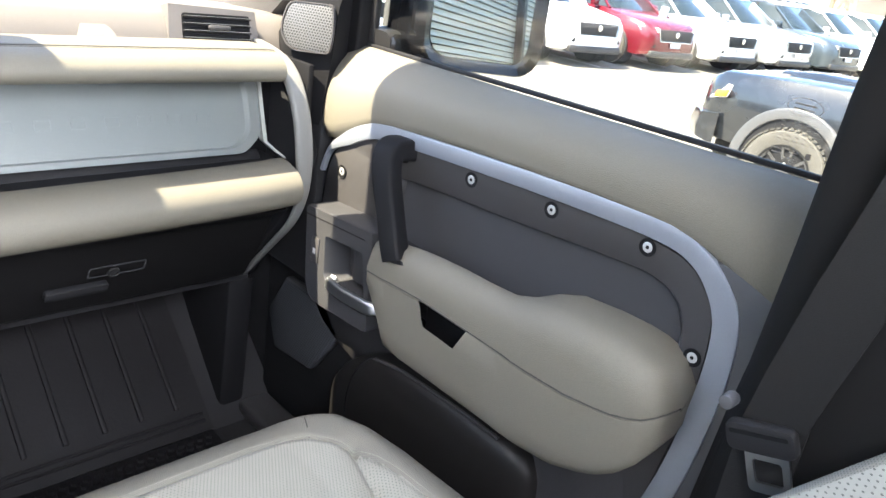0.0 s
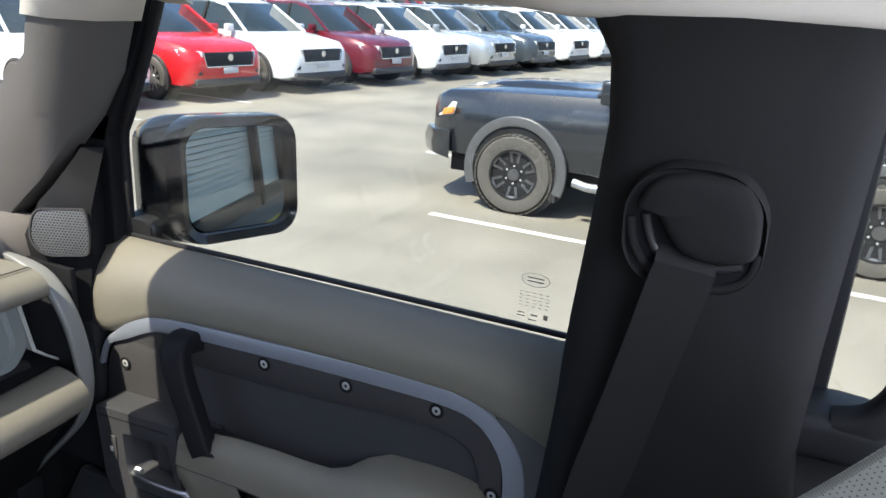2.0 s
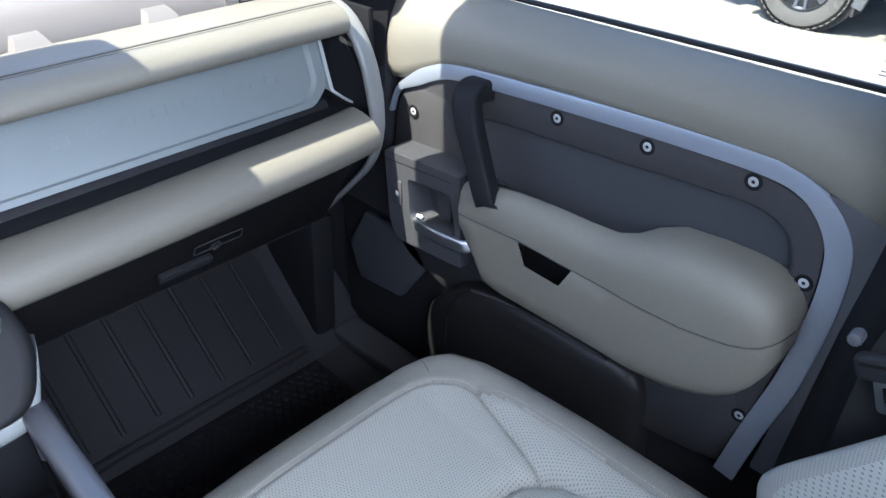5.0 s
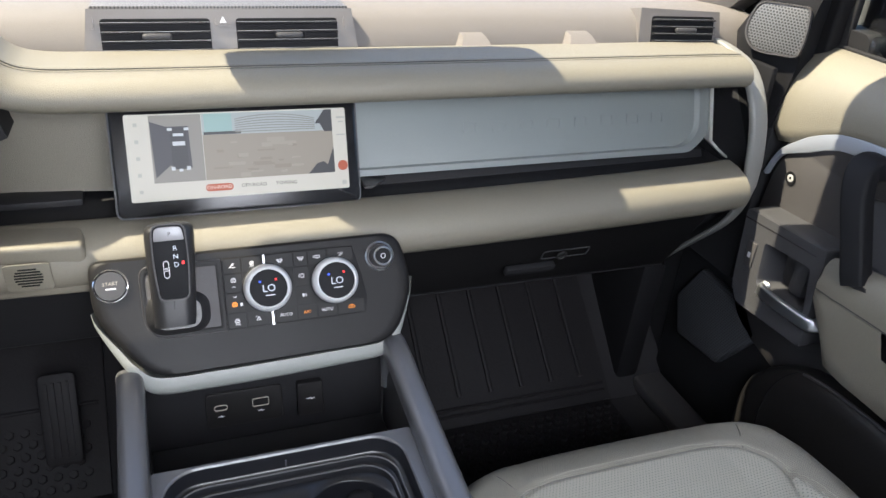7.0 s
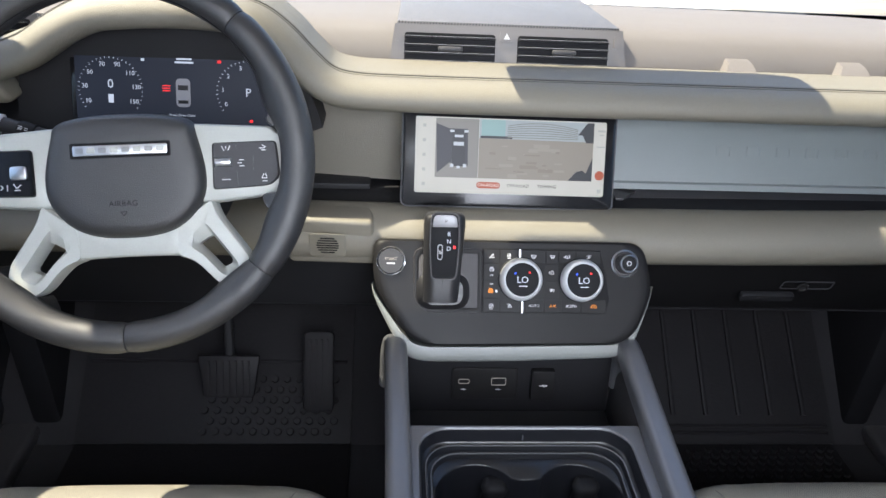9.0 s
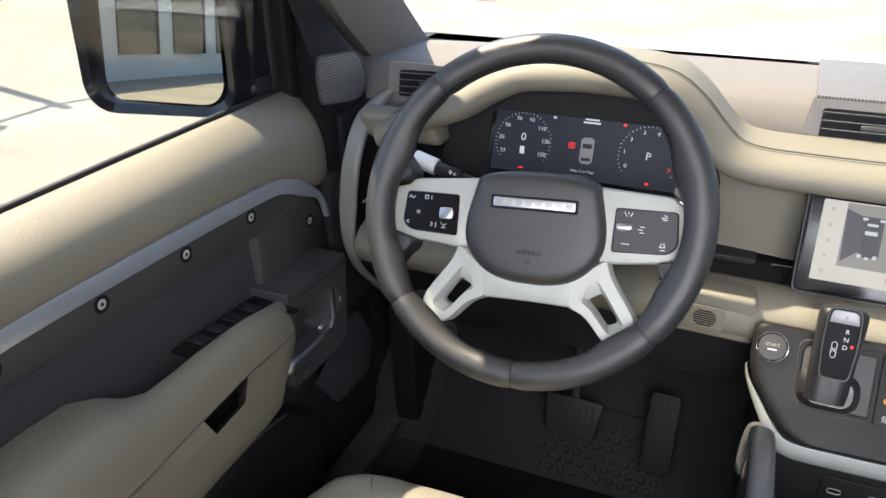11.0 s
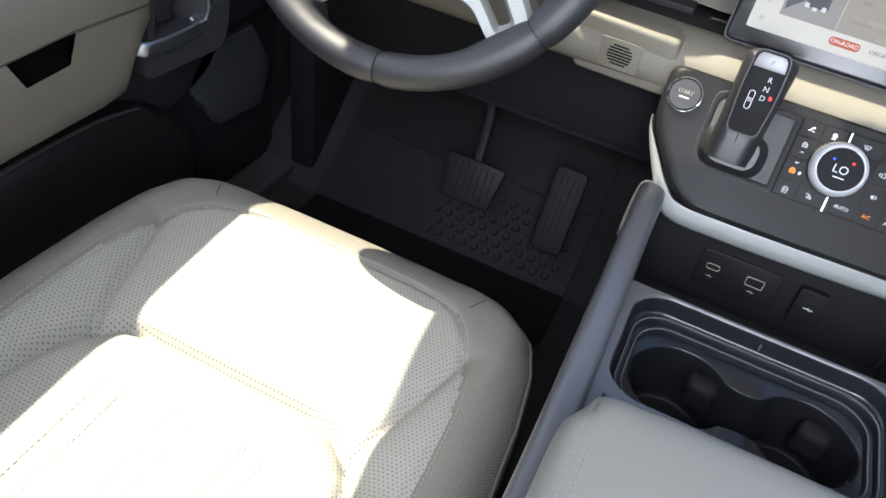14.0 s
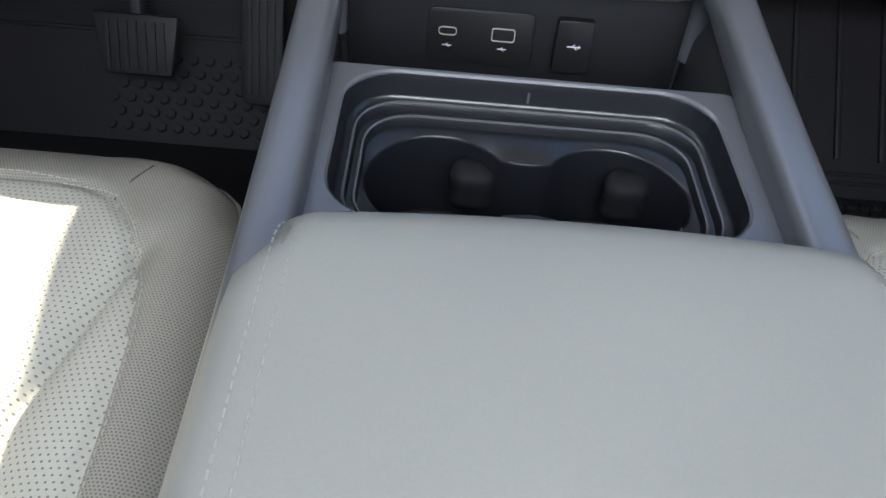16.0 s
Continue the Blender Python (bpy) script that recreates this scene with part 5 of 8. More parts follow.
def centre_stack():
    T = thing("centre_stack", "black centre stack with gear selector and climate dials", "control panel", (0.015, 0.85, 1.20))
    out = rounded([(-0.172, 0.064), (0.160, 0.064), (0.175, 0.004), (0.146, -0.062), (-0.122, -0.066), (-0.172, 0.006)], (0.014, 0.020, 0.030, 0.030, 0.030, 0.024), 6)
    tr = lambda L, z, k=1.0: [CS @ Vector((x * k, y * k, z)) for x, y in L]
    part("fascia", loft([tr(out, -0.05, 0.99), tr(out, -0.008), tr(out, -0.003, 0.995), tr(out, 0.001, 0.978), tr(out, 0.003, 0.95), tr(out, 0.003, 0.90)]), FASCIA, T, "black moulded fascia", 40)
    side = spline([(-0.173, 0.010, 0.001), (-0.168, -0.004, 0.004), (-0.150, -0.030, 0.011), (-0.132, -0.054, 0.016), (-0.112, -0.066, 0.019), (-0.06, -0.067, 0.019), (0.0, -0.066, 0.019), (0.08, -0.064, 0.018), (0.128, -0.062, 0.017), (0.146, -0.052, 0.013), (0.158, -0.032, 0.008), (0.169, -0.008, 0.003), (0.174, 0.010, 0.001)], 4)
    rows = []
    for x, y, e in side:
        o = Vector((x, y, 0))
        n = Vector((x * 0.25, y - 0.06, 0)).normalized()
        rows.append([CS @ (o + Vector((0, 0, -0.006))), CS @ (o + n * e * 0.5 + Vector((0, 0, -0.007))), CS @ (o + n * e * 0.85 + Vector((0, 0, -0.010))), CS @ (o + n * e + Vector((0, 0, -0.018))), CS @ (o + n * e + Vector((0, 0, -0.055))), CS @ (o - n * 0.004 + Vector((0, 0, -0.055)))])
    part("pale_lip", loft(rows), LIP, T, "pale grey lower lip", 60)
    # gear selector on its satin plate
    po = rounded([(-0.1235, 0.0535), (-0.0400, 0.0535), (-0.0400, -0.0245), (-0.1080, -0.0245), (-0.1225, -0.0100)], (0.012, 0.002, 0.002, 0.010, 0.012))
    gs = part("selector_plate", plate(po, CS, 0.002, 0.0008, lift=0.003), CHAR, T, "charcoal selector plate")
    part("selector_gaiter", loft([[CS @ Vector((-0.088 + x * k, 0.001 + y * k, z)) for x, y in rrect(0.057, 0.038, 0.015, 5)] for z, k in ((0.004, 1.16), (0.008, 1.10), (0.013, 0.96), (0.020, 0.82))]), LEVER_B, gs, angle=60)
    rim_o = [(-0.082 + (x + 0.082) * 0.985, 0.014 + (y - 0.014) * 0.975) for x, y in po]
    rim_i = [(-0.082 + (x + 0.082) * 0.86, 0.014 + (y - 0.014) * 0.84) for x, y in po]
    part("selector_recess", loft([[CS @ Vector((x, y, z)) for x, y in L] for L, z in ((rim_o, 0.0050), (rim_o, 0.0066), ([(-0.082 + (x + 0.082) * 0.97, 0.014 + (y - 0.014) * 0.965) for x, y in rim_o], 0.0070), (rim_i, 0.0054))], loop=True), FASCIA, gs, "sloped black surround", 40)
    ga, gb_ = Vector((-0.091, -0.009, 0.012)), Vector((-0.088, 0.095, 0.032))
    ax = (gb_ - ga).normalized()
    sx = Vector((1, 0, 0))
    nz = sx.cross(ax).normalized()
    rows = []
    for t, a_, b_ in ((0, 0.86, 0.85), (0.10, 0.88, 0.92), (0.30, 0.90, 0.95), (0.5, 0.93, 0.98), (0.7, 0.97, 1.0), (0.86, 1.0, 1.0), (0.93, 0.98, 0.97), (0.965, 0.93, 0.90), (0.988, 0.82, 0.78), (1.0, 0.62, 0.58)):
        c = ga.lerp(gb_, t)
        rows.append([CS @ (c + sx * (x * a_) + nz * (y * b_)) for x, y in rrect(0.049, 0.036, 0.0155, 6)])
    gl = part("gear_lever", loft(rows), LEVER_B, T, "black pistol-grip gear selector", angle=60)
    part("lever_seam", sweep([CS @ (ga.lerp(gb_, t) + nz * (0.018 * k + 0.0002)) for t, k in ((0.06, 0.84), (0.2, 0.9), (0.34, 0.94))], circle(0.0006, 6), (1, 0, 0)), DEEP, gl)
    fo = CS @ (ga.lerp(gb_, 0.665) + nz * 0.0172)
    fm = facing(fo, (1, 0, 0), CS.to_3x3() @ ax)
    fr = rounded([(-0.015, 0.036), (0.015, 0.036), (0.0165, 0.0), (0.0135, -0.040), (-0.0135, -0.040), (-0.0165, 0.0)], (0.008, 0.008, 0.02, 0.006, 0.006, 0.02))
    part("display_rim", frame_plate([(x * 1.09, y * 1.04) for x, y in fr], fr, fm, 0.0022), CHAR, gl)
    part("lever_display", plate(fr, fm, 0.0012, 0.0004), DEEP, gl)
    for k, ch in enumerate(("R", "N", "D")):
        words("gear_letter", ch, 0.0070, fm @ Matrix.Translation((0.005, 0.012 - 0.0085 * k, 0.0016)), MARK_W, gl)
    part("gear_dot", bars([(0.0115, -0.003, 0.0026, 0.0034)], fm, 0.0004, 0.0014), MARK_RED, gl)
    part("shift_mark", frame_plate(rrect(0.0056, 0.018, 0.0028, 4), rrect(0.0044, 0.0168, 0.0022, 4), fm @ Matrix.Translation((-0.005, -0.009, 0)), 0.0004, 0.0014), MARK, gl)
    part("shift_letter", strokes([(-6.2, -10.5, -3.8, -10.5), (-3.8, -10.5, -3.8, -9), (-3.8, -9, -6.2, -9), (-6.2, -9, -6.2, -7.5), (-6.2, -7.5, -3.8, -7.5)], fm, 0.0005, 0.0004, 0.0014), MARK, gl)
    pk = part("park_button", plate(rounded([(-0.013, 0.008), (0.013, 0.008), (0.0145, -0.006), (-0.0145, -0.006)], (0.006, 0.006, 0.001, 0.001)), fm @ Matrix.Translation((0, 0.0265, 0.001)), 0.002, 0.0008), mat("brushed_button", (0.16, 0.16, 0.165), 0.45, 0.6, vary=0.05, grain=900, bump=0.05), gl, "silver park button")
    words("park_letter", "P", 0.0062, fm @ Matrix.Translation((0.001, 0.0270, 0.0032)), CHAR, pk)
    # climate block, button by button
    cb = part("climate_block", plate(rounded([(-0.0395, 0.0535), (0.1045, 0.0535), (0.1165, -0.008), (0.110, -0.0238), (-0.0395, -0.0238)], (0.001, 0.012, 0.012, 0.008, 0.001)), CS, 0.003, 0.0004, lift=0.003), FASCIA, T, "black climate control block")
    keys = [(-0.0290, 0.0448, 0.0195, 0.0165, "hill"), (-0.0080, 0.0448, 0.0215, 0.0165, "ring_a"), (0.0220, 0.0448, 0.0300, 0.0165, "screen"), (0.0450, 0.0448, 0.0150, 0.0165, "screen"), (0.0635, 0.0448, 0.0210, 0.0165, "screen_l"), (0.0895, 0.0448, 0.0300, 0.0165, "fan"),
            (-0.0290, 0.0257, 0.0195, 0.0208, "car_up"), (-0.0290, 0.0043, 0.0195, 0.0212, "car_down"), (0.0440, 0.0257, 0.0180, 0.0205, "door"), (0.0450, 0.0043, 0.0180, 0.0210, "snow"),
            (-0.0290, -0.0150, 0.0195, 0.0165, "car_off"), (-0.0065, -0.0150, 0.0240, 0.0165, "warn"), (0.0235, -0.0150, 0.0230, 0.0165, "AUTO"), (0.0465, -0.0150, 0.0220, 0.0165, "A/C"), (0.0690, -0.0150, 0.0220, 0.0165, "AUTO"), (0.0965, -0.0150, 0.0320, 0.0165, "cycle")]
    car = [(-2.4, -1.6, 2.4, -1.6), (-2.4, -1.6, -2.4, 0.2), (2.4, -1.6, 2.4, 0.2), (-2.4, 0.2, 2.4, 0.2), (-1.7, 0.2, -1.2, 1.8), (1.7, 0.2, 1.2, 1.8), (-1.2, 1.8, 1.2, 1.8), (-1.8, -2.6, -0.8, -2.6), (0.8, -2.6, 1.8, -2.6)]
    trap = [(-3, 1.4, 3, 1.4), (-3, 1.4, -2, -0.8), (3, 1.4, 2, -0.8), (-2, -0.8, 2, -0.8), (-1, -2.4, -1, 0.2), (1, -2.4, 1, 0.2)]
    art = {"hill": [(-3, -2, 3, -2), (-3, -2, 2.4, 1.6), (-0.6, 0.6, 1.8, 2.4)], "ring_a": [(2 * math.cos(k * 0.785), 0.8 + 2 * math.sin(k * 0.785), 2 * math.cos(k * 0.785 + 0.785), 0.8 + 2 * math.sin(k * 0.785 + 0.785)) for k in range(8)] + [(-0.8, 0, 0, 1.6), (0, 1.6, 0.8, 0), (-2, -2.6, 2, -2.6)],
           "screen": trap, "screen_l": [(-2.4, 1.4, 2.6, 1.4), (-2.4, -1.2, 2.6, -1.2), (-2.4, 1.4, -2.4, -1.2), (2.6, 1.4, 2.6, -1.2), (-4.2, 0.8, -4.2, -1), (0, -2.4, 0, 0.2)], "fan": [(-2, -2, 0.4, 0.6), (0.4, 0.6, 0.4, 2.4), (0, -1.6, 2, 0.4), (-2.6, 1.6, -1.2, 1.6), (2, 1.6, 3, 2.2)],
           "car_up": [(x0, y0 + 3.5, x1, y1 + 3.5) for x0, y0, x1, y1 in car] + [(-1.4, -4.6, 0, -3.4), (0, -3.4, 1.4, -4.6)], "car_down": [(-1.4, 7.2, 0, 6.0), (0, 6.0, 1.4, 7.2)],
           "door": [(-0.6, -2, 2.6, -2), (2.6, -2, 2.6, 1.4), (2.6, 1.4, 0.6, 2.2), (0.6, 2.2, -0.6, 0.2), (-0.6, 0.2, -0.6, -2), (-3, 0, -1.8, 1.6), (-3, 0, -1.8, -1.6)], "snow": [(-2.4, 0, 0.6, 0), (-0.9, -1.6, -0.9, 1.6), (-2, -1.2, 0.2, 1.2), (-2, 1.2, 0.2, -1.2), (1.6, 1.4, 2.6, 0), (2.6, 0, 1.6, -1.4)],
           "car_off": car + [(-2.2, -4.2, 2.2, -4.2)], "warn": [(-2.2, -1.8, 2.2, -1.8), (-2.2, -1.8, 0, 2), (0, 2, 2.2, -1.8), (0, -0.8, 0, 0.6), (-3.4, 1.6, -1.6, 2.6)], "cycle": [(-3.4, -1.4, 3.4, -1.4), (-3.4, -1.4, -3, 0.4), (-3, 0.4, -1.6, 1.8), (-1.6, 1.8, 1.4, 1.8), (1.4, 1.8, 3.4, 0), (3.4, 0, 3.4, -1.4), (-1.2, 0.2, 1.2, 0.2)]}
    for x, y, w, h, what in keys:
        km = CS @ Matrix.Translation((x, y, 0.004))
        kb = part("button", plate(rrect(w - 0.0007, h - 0.0007, 0.001, 2), km, 0.0022, 0.0005, 1), FASCIA, cb)
        im = km @ Matrix.Translation((0, 0, 0.0023))
        if what in art:
            part("button_icon", strokes(art[what], im, 0.0006), MARK_R if what == "cycle" else MARK, kb)
        else:
            words("button_word", what, 0.0048, im, MARK_R if what == "A/C" else MARK, kb)
        if what == "car_down":
            part("lit_icon", strokes(car, im @ Matrix.Translation((-0.001, -0.001, 0)), 0.0010), MARK_R, kb)
            part("lock_icon", plate(rrect(0.0026, 0.0034, 0.0008, 2), im @ Matrix.Translation((0.006, -0.002, 0)), 0.0003), MARK, kb)
    for x, y in ((0.0052, 0.0455), (0.0088, -0.0165)):
        part("divider", bars([(x, y, 0.0016, 0.015)], CS, 0.0026, 0.004), RING, cb)
    for x, y in ((0.0058, 0.0170), (0.0798, 0.0168)):
        km = CS @ Matrix.Translation((x, y, 0.005))
        kb = part("dial_base", lathe([(0.0268, 0), (0.0268, 0.003), (0.0258, 0.004), (0.001, 0.004)], 40, km), BLACK, cb)
        part("dial_ring", lathe([(0.0256, 0.004), (0.0257, 0.009), (0.0252, 0.0125), (0.0240, 0.0160), (0.0225, 0.0185), (0.0212, 0.0195), (0.0202, 0.0190), (0.0200, 0.0176)], 48, km, False), DIAL, kb, "satin silver dial ring")
        part("dial_face", lathe([(0.0203, 0.0175), (0.001, 0.0178)], 32, km), DEEP, kb)
        for ch, dx in (("L", -0.0042), ("O", 0.0030)):
            words("dial_letter", ch, 0.0112, km @ Matrix.Translation((dx, -0.0005, 0.0184)), MARK_W, kb)
        part("dial_bar", bars([(0.001, -0.0078, 0.010, 0.0010)], km, 0.0003, 0.0182), MARK, kb)
        part("cool_dot", bars([(-0.0085, 0.0075, 0.0022, 0.0022)], km, 0.0003, 0.0182), MARK_BLUE, kb)
        part("warm_dot", bars([(0.0085, 0.0085, 0.0022, 0.0022)], km, 0.0003, 0.0182), MARK_RED, kb)
    # round push knobs
    km = CS @ Matrix.Translation((0.135, 0.038, 0.003))
    k = part("volume_knob", lathe([(0.0155, 0), (0.0155, 0.001), (0.0140, 0.0022), (0.0125, 0.0022), (0.0122, 0.016), (0.0112, 0.0185), (0.0100, 0.0190)], 36, km, False), CHAR, T, "black volume knob with a silver rim")
    part("knob_ring", lathe([(0.0100, 0.0190), (0.0110, 0.0198), (0.0098, 0.0206), (0.0088, 0.0196)], 36, km, False), RING, k)
    part("knob_flange", lathe([(0.0166, 0.0), (0.0170, 0.0020), (0.0156, 0.0030), (0.0146, 0.0012)], 36, km, False), RING, k)
    part("knob_cap", lathe([(0.0086, 0.0188), (0.001, 0.0190)], 24, km), DEEP, k)
    part("knob_mark", frame_plate(circle(0.0030, 14), circle(0.0022, 14), km, 0.0005, 0.0191), MARK, k)
    km = CS @ Matrix.Translation((-0.1505, 0.0370, 0.003))
    k = part("start_button", lathe([(0.0175, 0), (0.0175, 0.0012), (0.0165, 0.0020), (0.0155, 0.0010), (0.0150, 0.0012), (0.0145, 0.0030), (0.001, 0.0034)], 40, km), CHAR2, T, "grey engine start button in a chrome ring")
    part("start_ring", lathe([(0.0174, 0.0010), (0.0172, 0.0026), (0.0160, 0.0030), (0.0152, 0.0014)], 40, km, False), CHROME, k)
    words("start_word", "START", 0.0052, km @ Matrix.Translation((0, 0.0022, 0.0036)), PRINT_G, k)
    part("button_text", bars([(0, -0.0030, 0.010, 0.0016)], km, 0.0004, 0.0034), MARK, k)
    return T


centre_stack()


# ---- steering wheel ----
WM = facing((-0.404, 0.747, 1.475), (1, 0, 0), (0, math.sin(radians(27)), math.cos(radians(27)))) @ Matrix.Rotation(radians(3.8), 4, "Z")


def steering_wheel():
    """The wheel is turned a few degrees; its hub and spokes sit behind the rim's plane."""
    T = thing("steering_wheel", "black leather steering wheel with pale grey spokes", "steering wheel", (-0.404, 0.80, 1.40))
    R, r0 = 0.1755, 0.0160
    W = lambda x, y, z=0.0: WM @ Vector((x, y, z))
    near = lambda a, c, w: math.exp(-((((math.degrees(a) - c + 180) % 360) - 180) / w) ** 2)

    def rim(a0, a1, n):
        rows = []
        for k in range(n + 1):
            q = k / n
            a = radians(a0 + (a1 - a0) * q)
            # the grip swells inwards beside the spokes
            grip = 0.45 * (near(a, 19, 9) + near(a, 161, 9)) + 0.35 * (near(a, -24, 9) + near(a, 204, 9)) + 0.25 * (near(a, 232, 9) + near(a, 308, 9))
            fat = 1.0 + 0.05 * (near(a, 0, 30) + near(a, 180, 30))
            tuck = 1.0 - 0.10 * max(0.0, 1 - min(q, 1 - q) * n * 0.9)
            row = []
            for u, v in circle(1.0, 20):
                inner = max(0.0, -u) ** 1.5
                row.append(W((R + r0 * fat * tuck * u * (1 + grip * inner)) * math.cos(a), (R + r0 * fat * tuck * u * (1 + grip * inner)) * math.sin(a), v * r0 * 1.08 * fat * tuck - 0.006 * grip * inner))
            rows.append(row)
        return rows
    for a0, a1 in ((-40.0, 46.3), (46.7, 130.8), (131.2, 219.0), (219.4, 270.2), (270.6, 319.6)):
        part("rim", loft(rim(a0, a1, max(12, int((a1 - a0) / 2.5)))), LEATHER_B, T, "black grained leather grip", angle=60)
    part("rim_core", loft([[W((R + u) * math.cos(a), (R + u) * math.sin(a), v) for u, v in circle(0.0140, 10)] for a in [2 * math.pi * k / 72 for k in range(72)]], loop=True), BLACK, T)
    # stitched seam on the rim's inner side
    inner = [W((R - r0 * 0.93) * math.cos(a), (R - r0 * 0.93) * math.sin(a), 0.0085) for a in [radians(28 + 124 * k / 60) for k in range(61)]]
    part("rim_seam", sweep(inner, circle(0.0005, 5), (0, -1, 0.4)), DEEP, T)
    # hub
    cx = 0.004
    hub = [(-0.071, 0.024), (-0.068, 0.034), (-0.056, 0.0405), (-0.03, 0.0445), (0, 0.0455), (0.03, 0.0445), (0.056, 0.0405), (0.068, 0.034), (0.071, 0.024),
           (0.078, -0.008), (0.0785, -0.030), (0.073, -0.046), (0.060, -0.062), (0.043, -0.0725), (0.022, -0.0775), (0, -0.0785), (-0.022, -0.0775), (-0.043, -0.0725), (-0.060, -0.062), (-0.073, -0.046), (-0.0785, -0.030), (-0.078, -0.008)]
    hs = [(p.x, p.y) for p in spline([(x, y, 0) for x, y in hub], 3, True)]
    rows = [[W(cx + x * k, (y + 0.016) * k - 0.016, z) for x, y in hs] for z, k in ((-0.060, 0.90), (-0.034, 0.985), (-0.020, 1.0), (-0.012, 0.985), (-0.006, 0.945), (-0.0025, 0.885), (-0.0010, 0.78), (-0.0005, 0.6))]
    hb = part("airbag_cover", loft(rows), LEATHER_B, T, "black grained airbag cover", 60)
    bm_ = WM @ Matrix.Translation((cx, 0.0085, -0.0020))
    part("badge_recess", plate(rrect(0.096, 0.0150, 0.0015, 2), bm_, 0.0016), DEEP, hb)
    part("badge_strip", plate(rrect(0.090, 0.0100, 0.0012, 2), bm_, 0.0030, 0.0008), ALU, hb, "brushed silver badge bar")
    for k in range(8):
        b = part("badge_block", plate(rrect(0.0076, 0.0052, 0.001, 2), bm_ @ Matrix.Translation((-0.0385 + 0.0110 * k, 0, 0.0030)), 0.0005), WHITE if k % 2 else RING, hb)
    words("airbag_word", "AIRBAG", 0.0080, WM @ Matrix.Translation((cx, -0.044, -0.0004)), DEEP, hb)
    part("airbag_mark", strokes([(-3, 1.5, 3, 1.5), (-3, 1.5, 0, -2.5), (3, 1.5, 0, -2.5)], WM @ Matrix.Translation((cx, -0.0535, -0.0004)), 0.0006), DEEP, hb)
    # spokes
    Z0 = -0.016
    for s in (1, -1):
        E = lambda x, y, z=0.0: W(cx * 0.5 + s * x, y, Z0 + z)
        arm = rounded([(0.066, 0.0325), (0.145, 0.0270), (0.150, 0.0200), (0.169, 0.0165), (0.1745, -0.010), (0.169, -0.0325), (0.146, -0.0375), (0.140, -0.0400), (0.084, -0.0450), (0.066, -0.044)], (0.002, 0.006, 0.006, 0.010, 0.012, 0.010, 0.006, 0.006, 0.010, 0.002), 4)
        c0 = Vector((0.115, -0.008))
        sh = lambda k, z: [E(c0.x + (x - c0.x) * k, c0.y + (y - c0.y) * (k - (1 - k) * 0.9), z) for x, y in arm]
        sp = part("side_spoke", loft([sh(1.0, -0.022), sh(1.03, -0.010), sh(1.015, -0.003), sh(0.995, 0.0004), sh(0.975, 0.0015)]), WHITE, T, "pale grey side spoke", 50)
        pad = rounded([(0.088, 0.0125), (0.150, 0.0125), (0.1525, -0.022), (0.143, -0.0310), (0.087, -0.0330)], (0.004, 0.005, 0.006, 0.008, 0.004), 4)
        pl_ = lambda L, k, z: [E(0.12 + (x - 0.12) * k, -0.010 + (y + 0.010) * k, z) for x, y in L]
        bp = part("button_pad", loft([pl_(pad, 1.0, 0.000), pl_(pad, 1.0, 0.0032), pl_(pad, 0.975, 0.0042)]), PIANO if s < 0 else CHAR2, sp, "glossy black button pad" if s < 0 else "satin slate button pad", 40)
        part("pad_gap", loft([pl_(pad, 1.03, 0.0005), pl_(pad, 1.03, 0.0024)]), DEEP, sp)
        pm = WM @ Matrix.Translation((cx * 0.5, 0, Z0 + 0.0042))
        if s > 0:
            part("roller", cyl(E(0.090, -0.007, 0.005), E(0.106, -0.007, 0.005), 0.0045, n=16, bev=0.001), ALU, bp, "ribbed silver roller")
            art = [[(97, 9, 99, 5), (105, 9, 103, 5), (101, 9, 101, 7)], [(137, 9, 140, 7), (134, 6, 139, 6), (136, 4, 140, 4)], [(114, -5, 118, -5), (112, -8, 116, -8), (114, -11, 118, -11)], [(96, -24, 104, -24)], [(135, -24, 140, -24), (135, -24, 137, -20), (140, -24, 139, -20), (136, -27, 140, -27)]]
            div = [(111, 10, 111, 5), (111, -15, 111, -28), (127, -2, 127, -16)]
        else:
            part("rocker", plate(rrect(0.0155, 0.0135, 0.003, 3), pm @ Matrix.Translation((-0.100, -0.0095, 0)), 0.0035, 0.001), RING, bp, "silver rocker key")
            art = [[(-146, 8, -143, 5), (-143, 5, -140, 7), (-146, 8, -147, 5)], [(-128, 9, -124, 9), (-128, 5, -124, 5), (-128, 9, -128, 5), (-124, 9, -124, 5), (-120, 9, -120, 5)], [(-136, -9, -133, -9), (-136, -12, -133, -12), (-136, -9, -136, -12), (-133, -9, -133, -12)], [(-148, -22, -145, -20), (-148, -22, -145, -24)], [(-116, -23, -118, -21), (-116, -23, -118, -25), (-112, -21, -112, -26)], [(-106, -20, -103, -24), (-103, -24, -99, -21), (-105, -26, -100, -26)]]
            div = [(-128, -22, -126, -22), (-147, -10, -146, -10)]
        for ln in art:
            part("pad_mark", strokes(ln, pm, 0.0008), MARK, bp)
        part("pad_divider", strokes(div, pm, 0.0004), GREY_B, bp)
        # lower fork: a frame that slopes in to its window
        fo = rounded([(0.048, -0.066), (0.084, -0.040), (0.089, -0.058), (0.121, -0.104), (0.119, -0.125), (0.101, -0.1355), (0.086, -0.129), (0.064, -0.104), (0.046, -0.0985)], (0.006, 0.004, 0.012, 0.012, 0.010, 0.008, 0.008, 0.020, 0.006), 4)
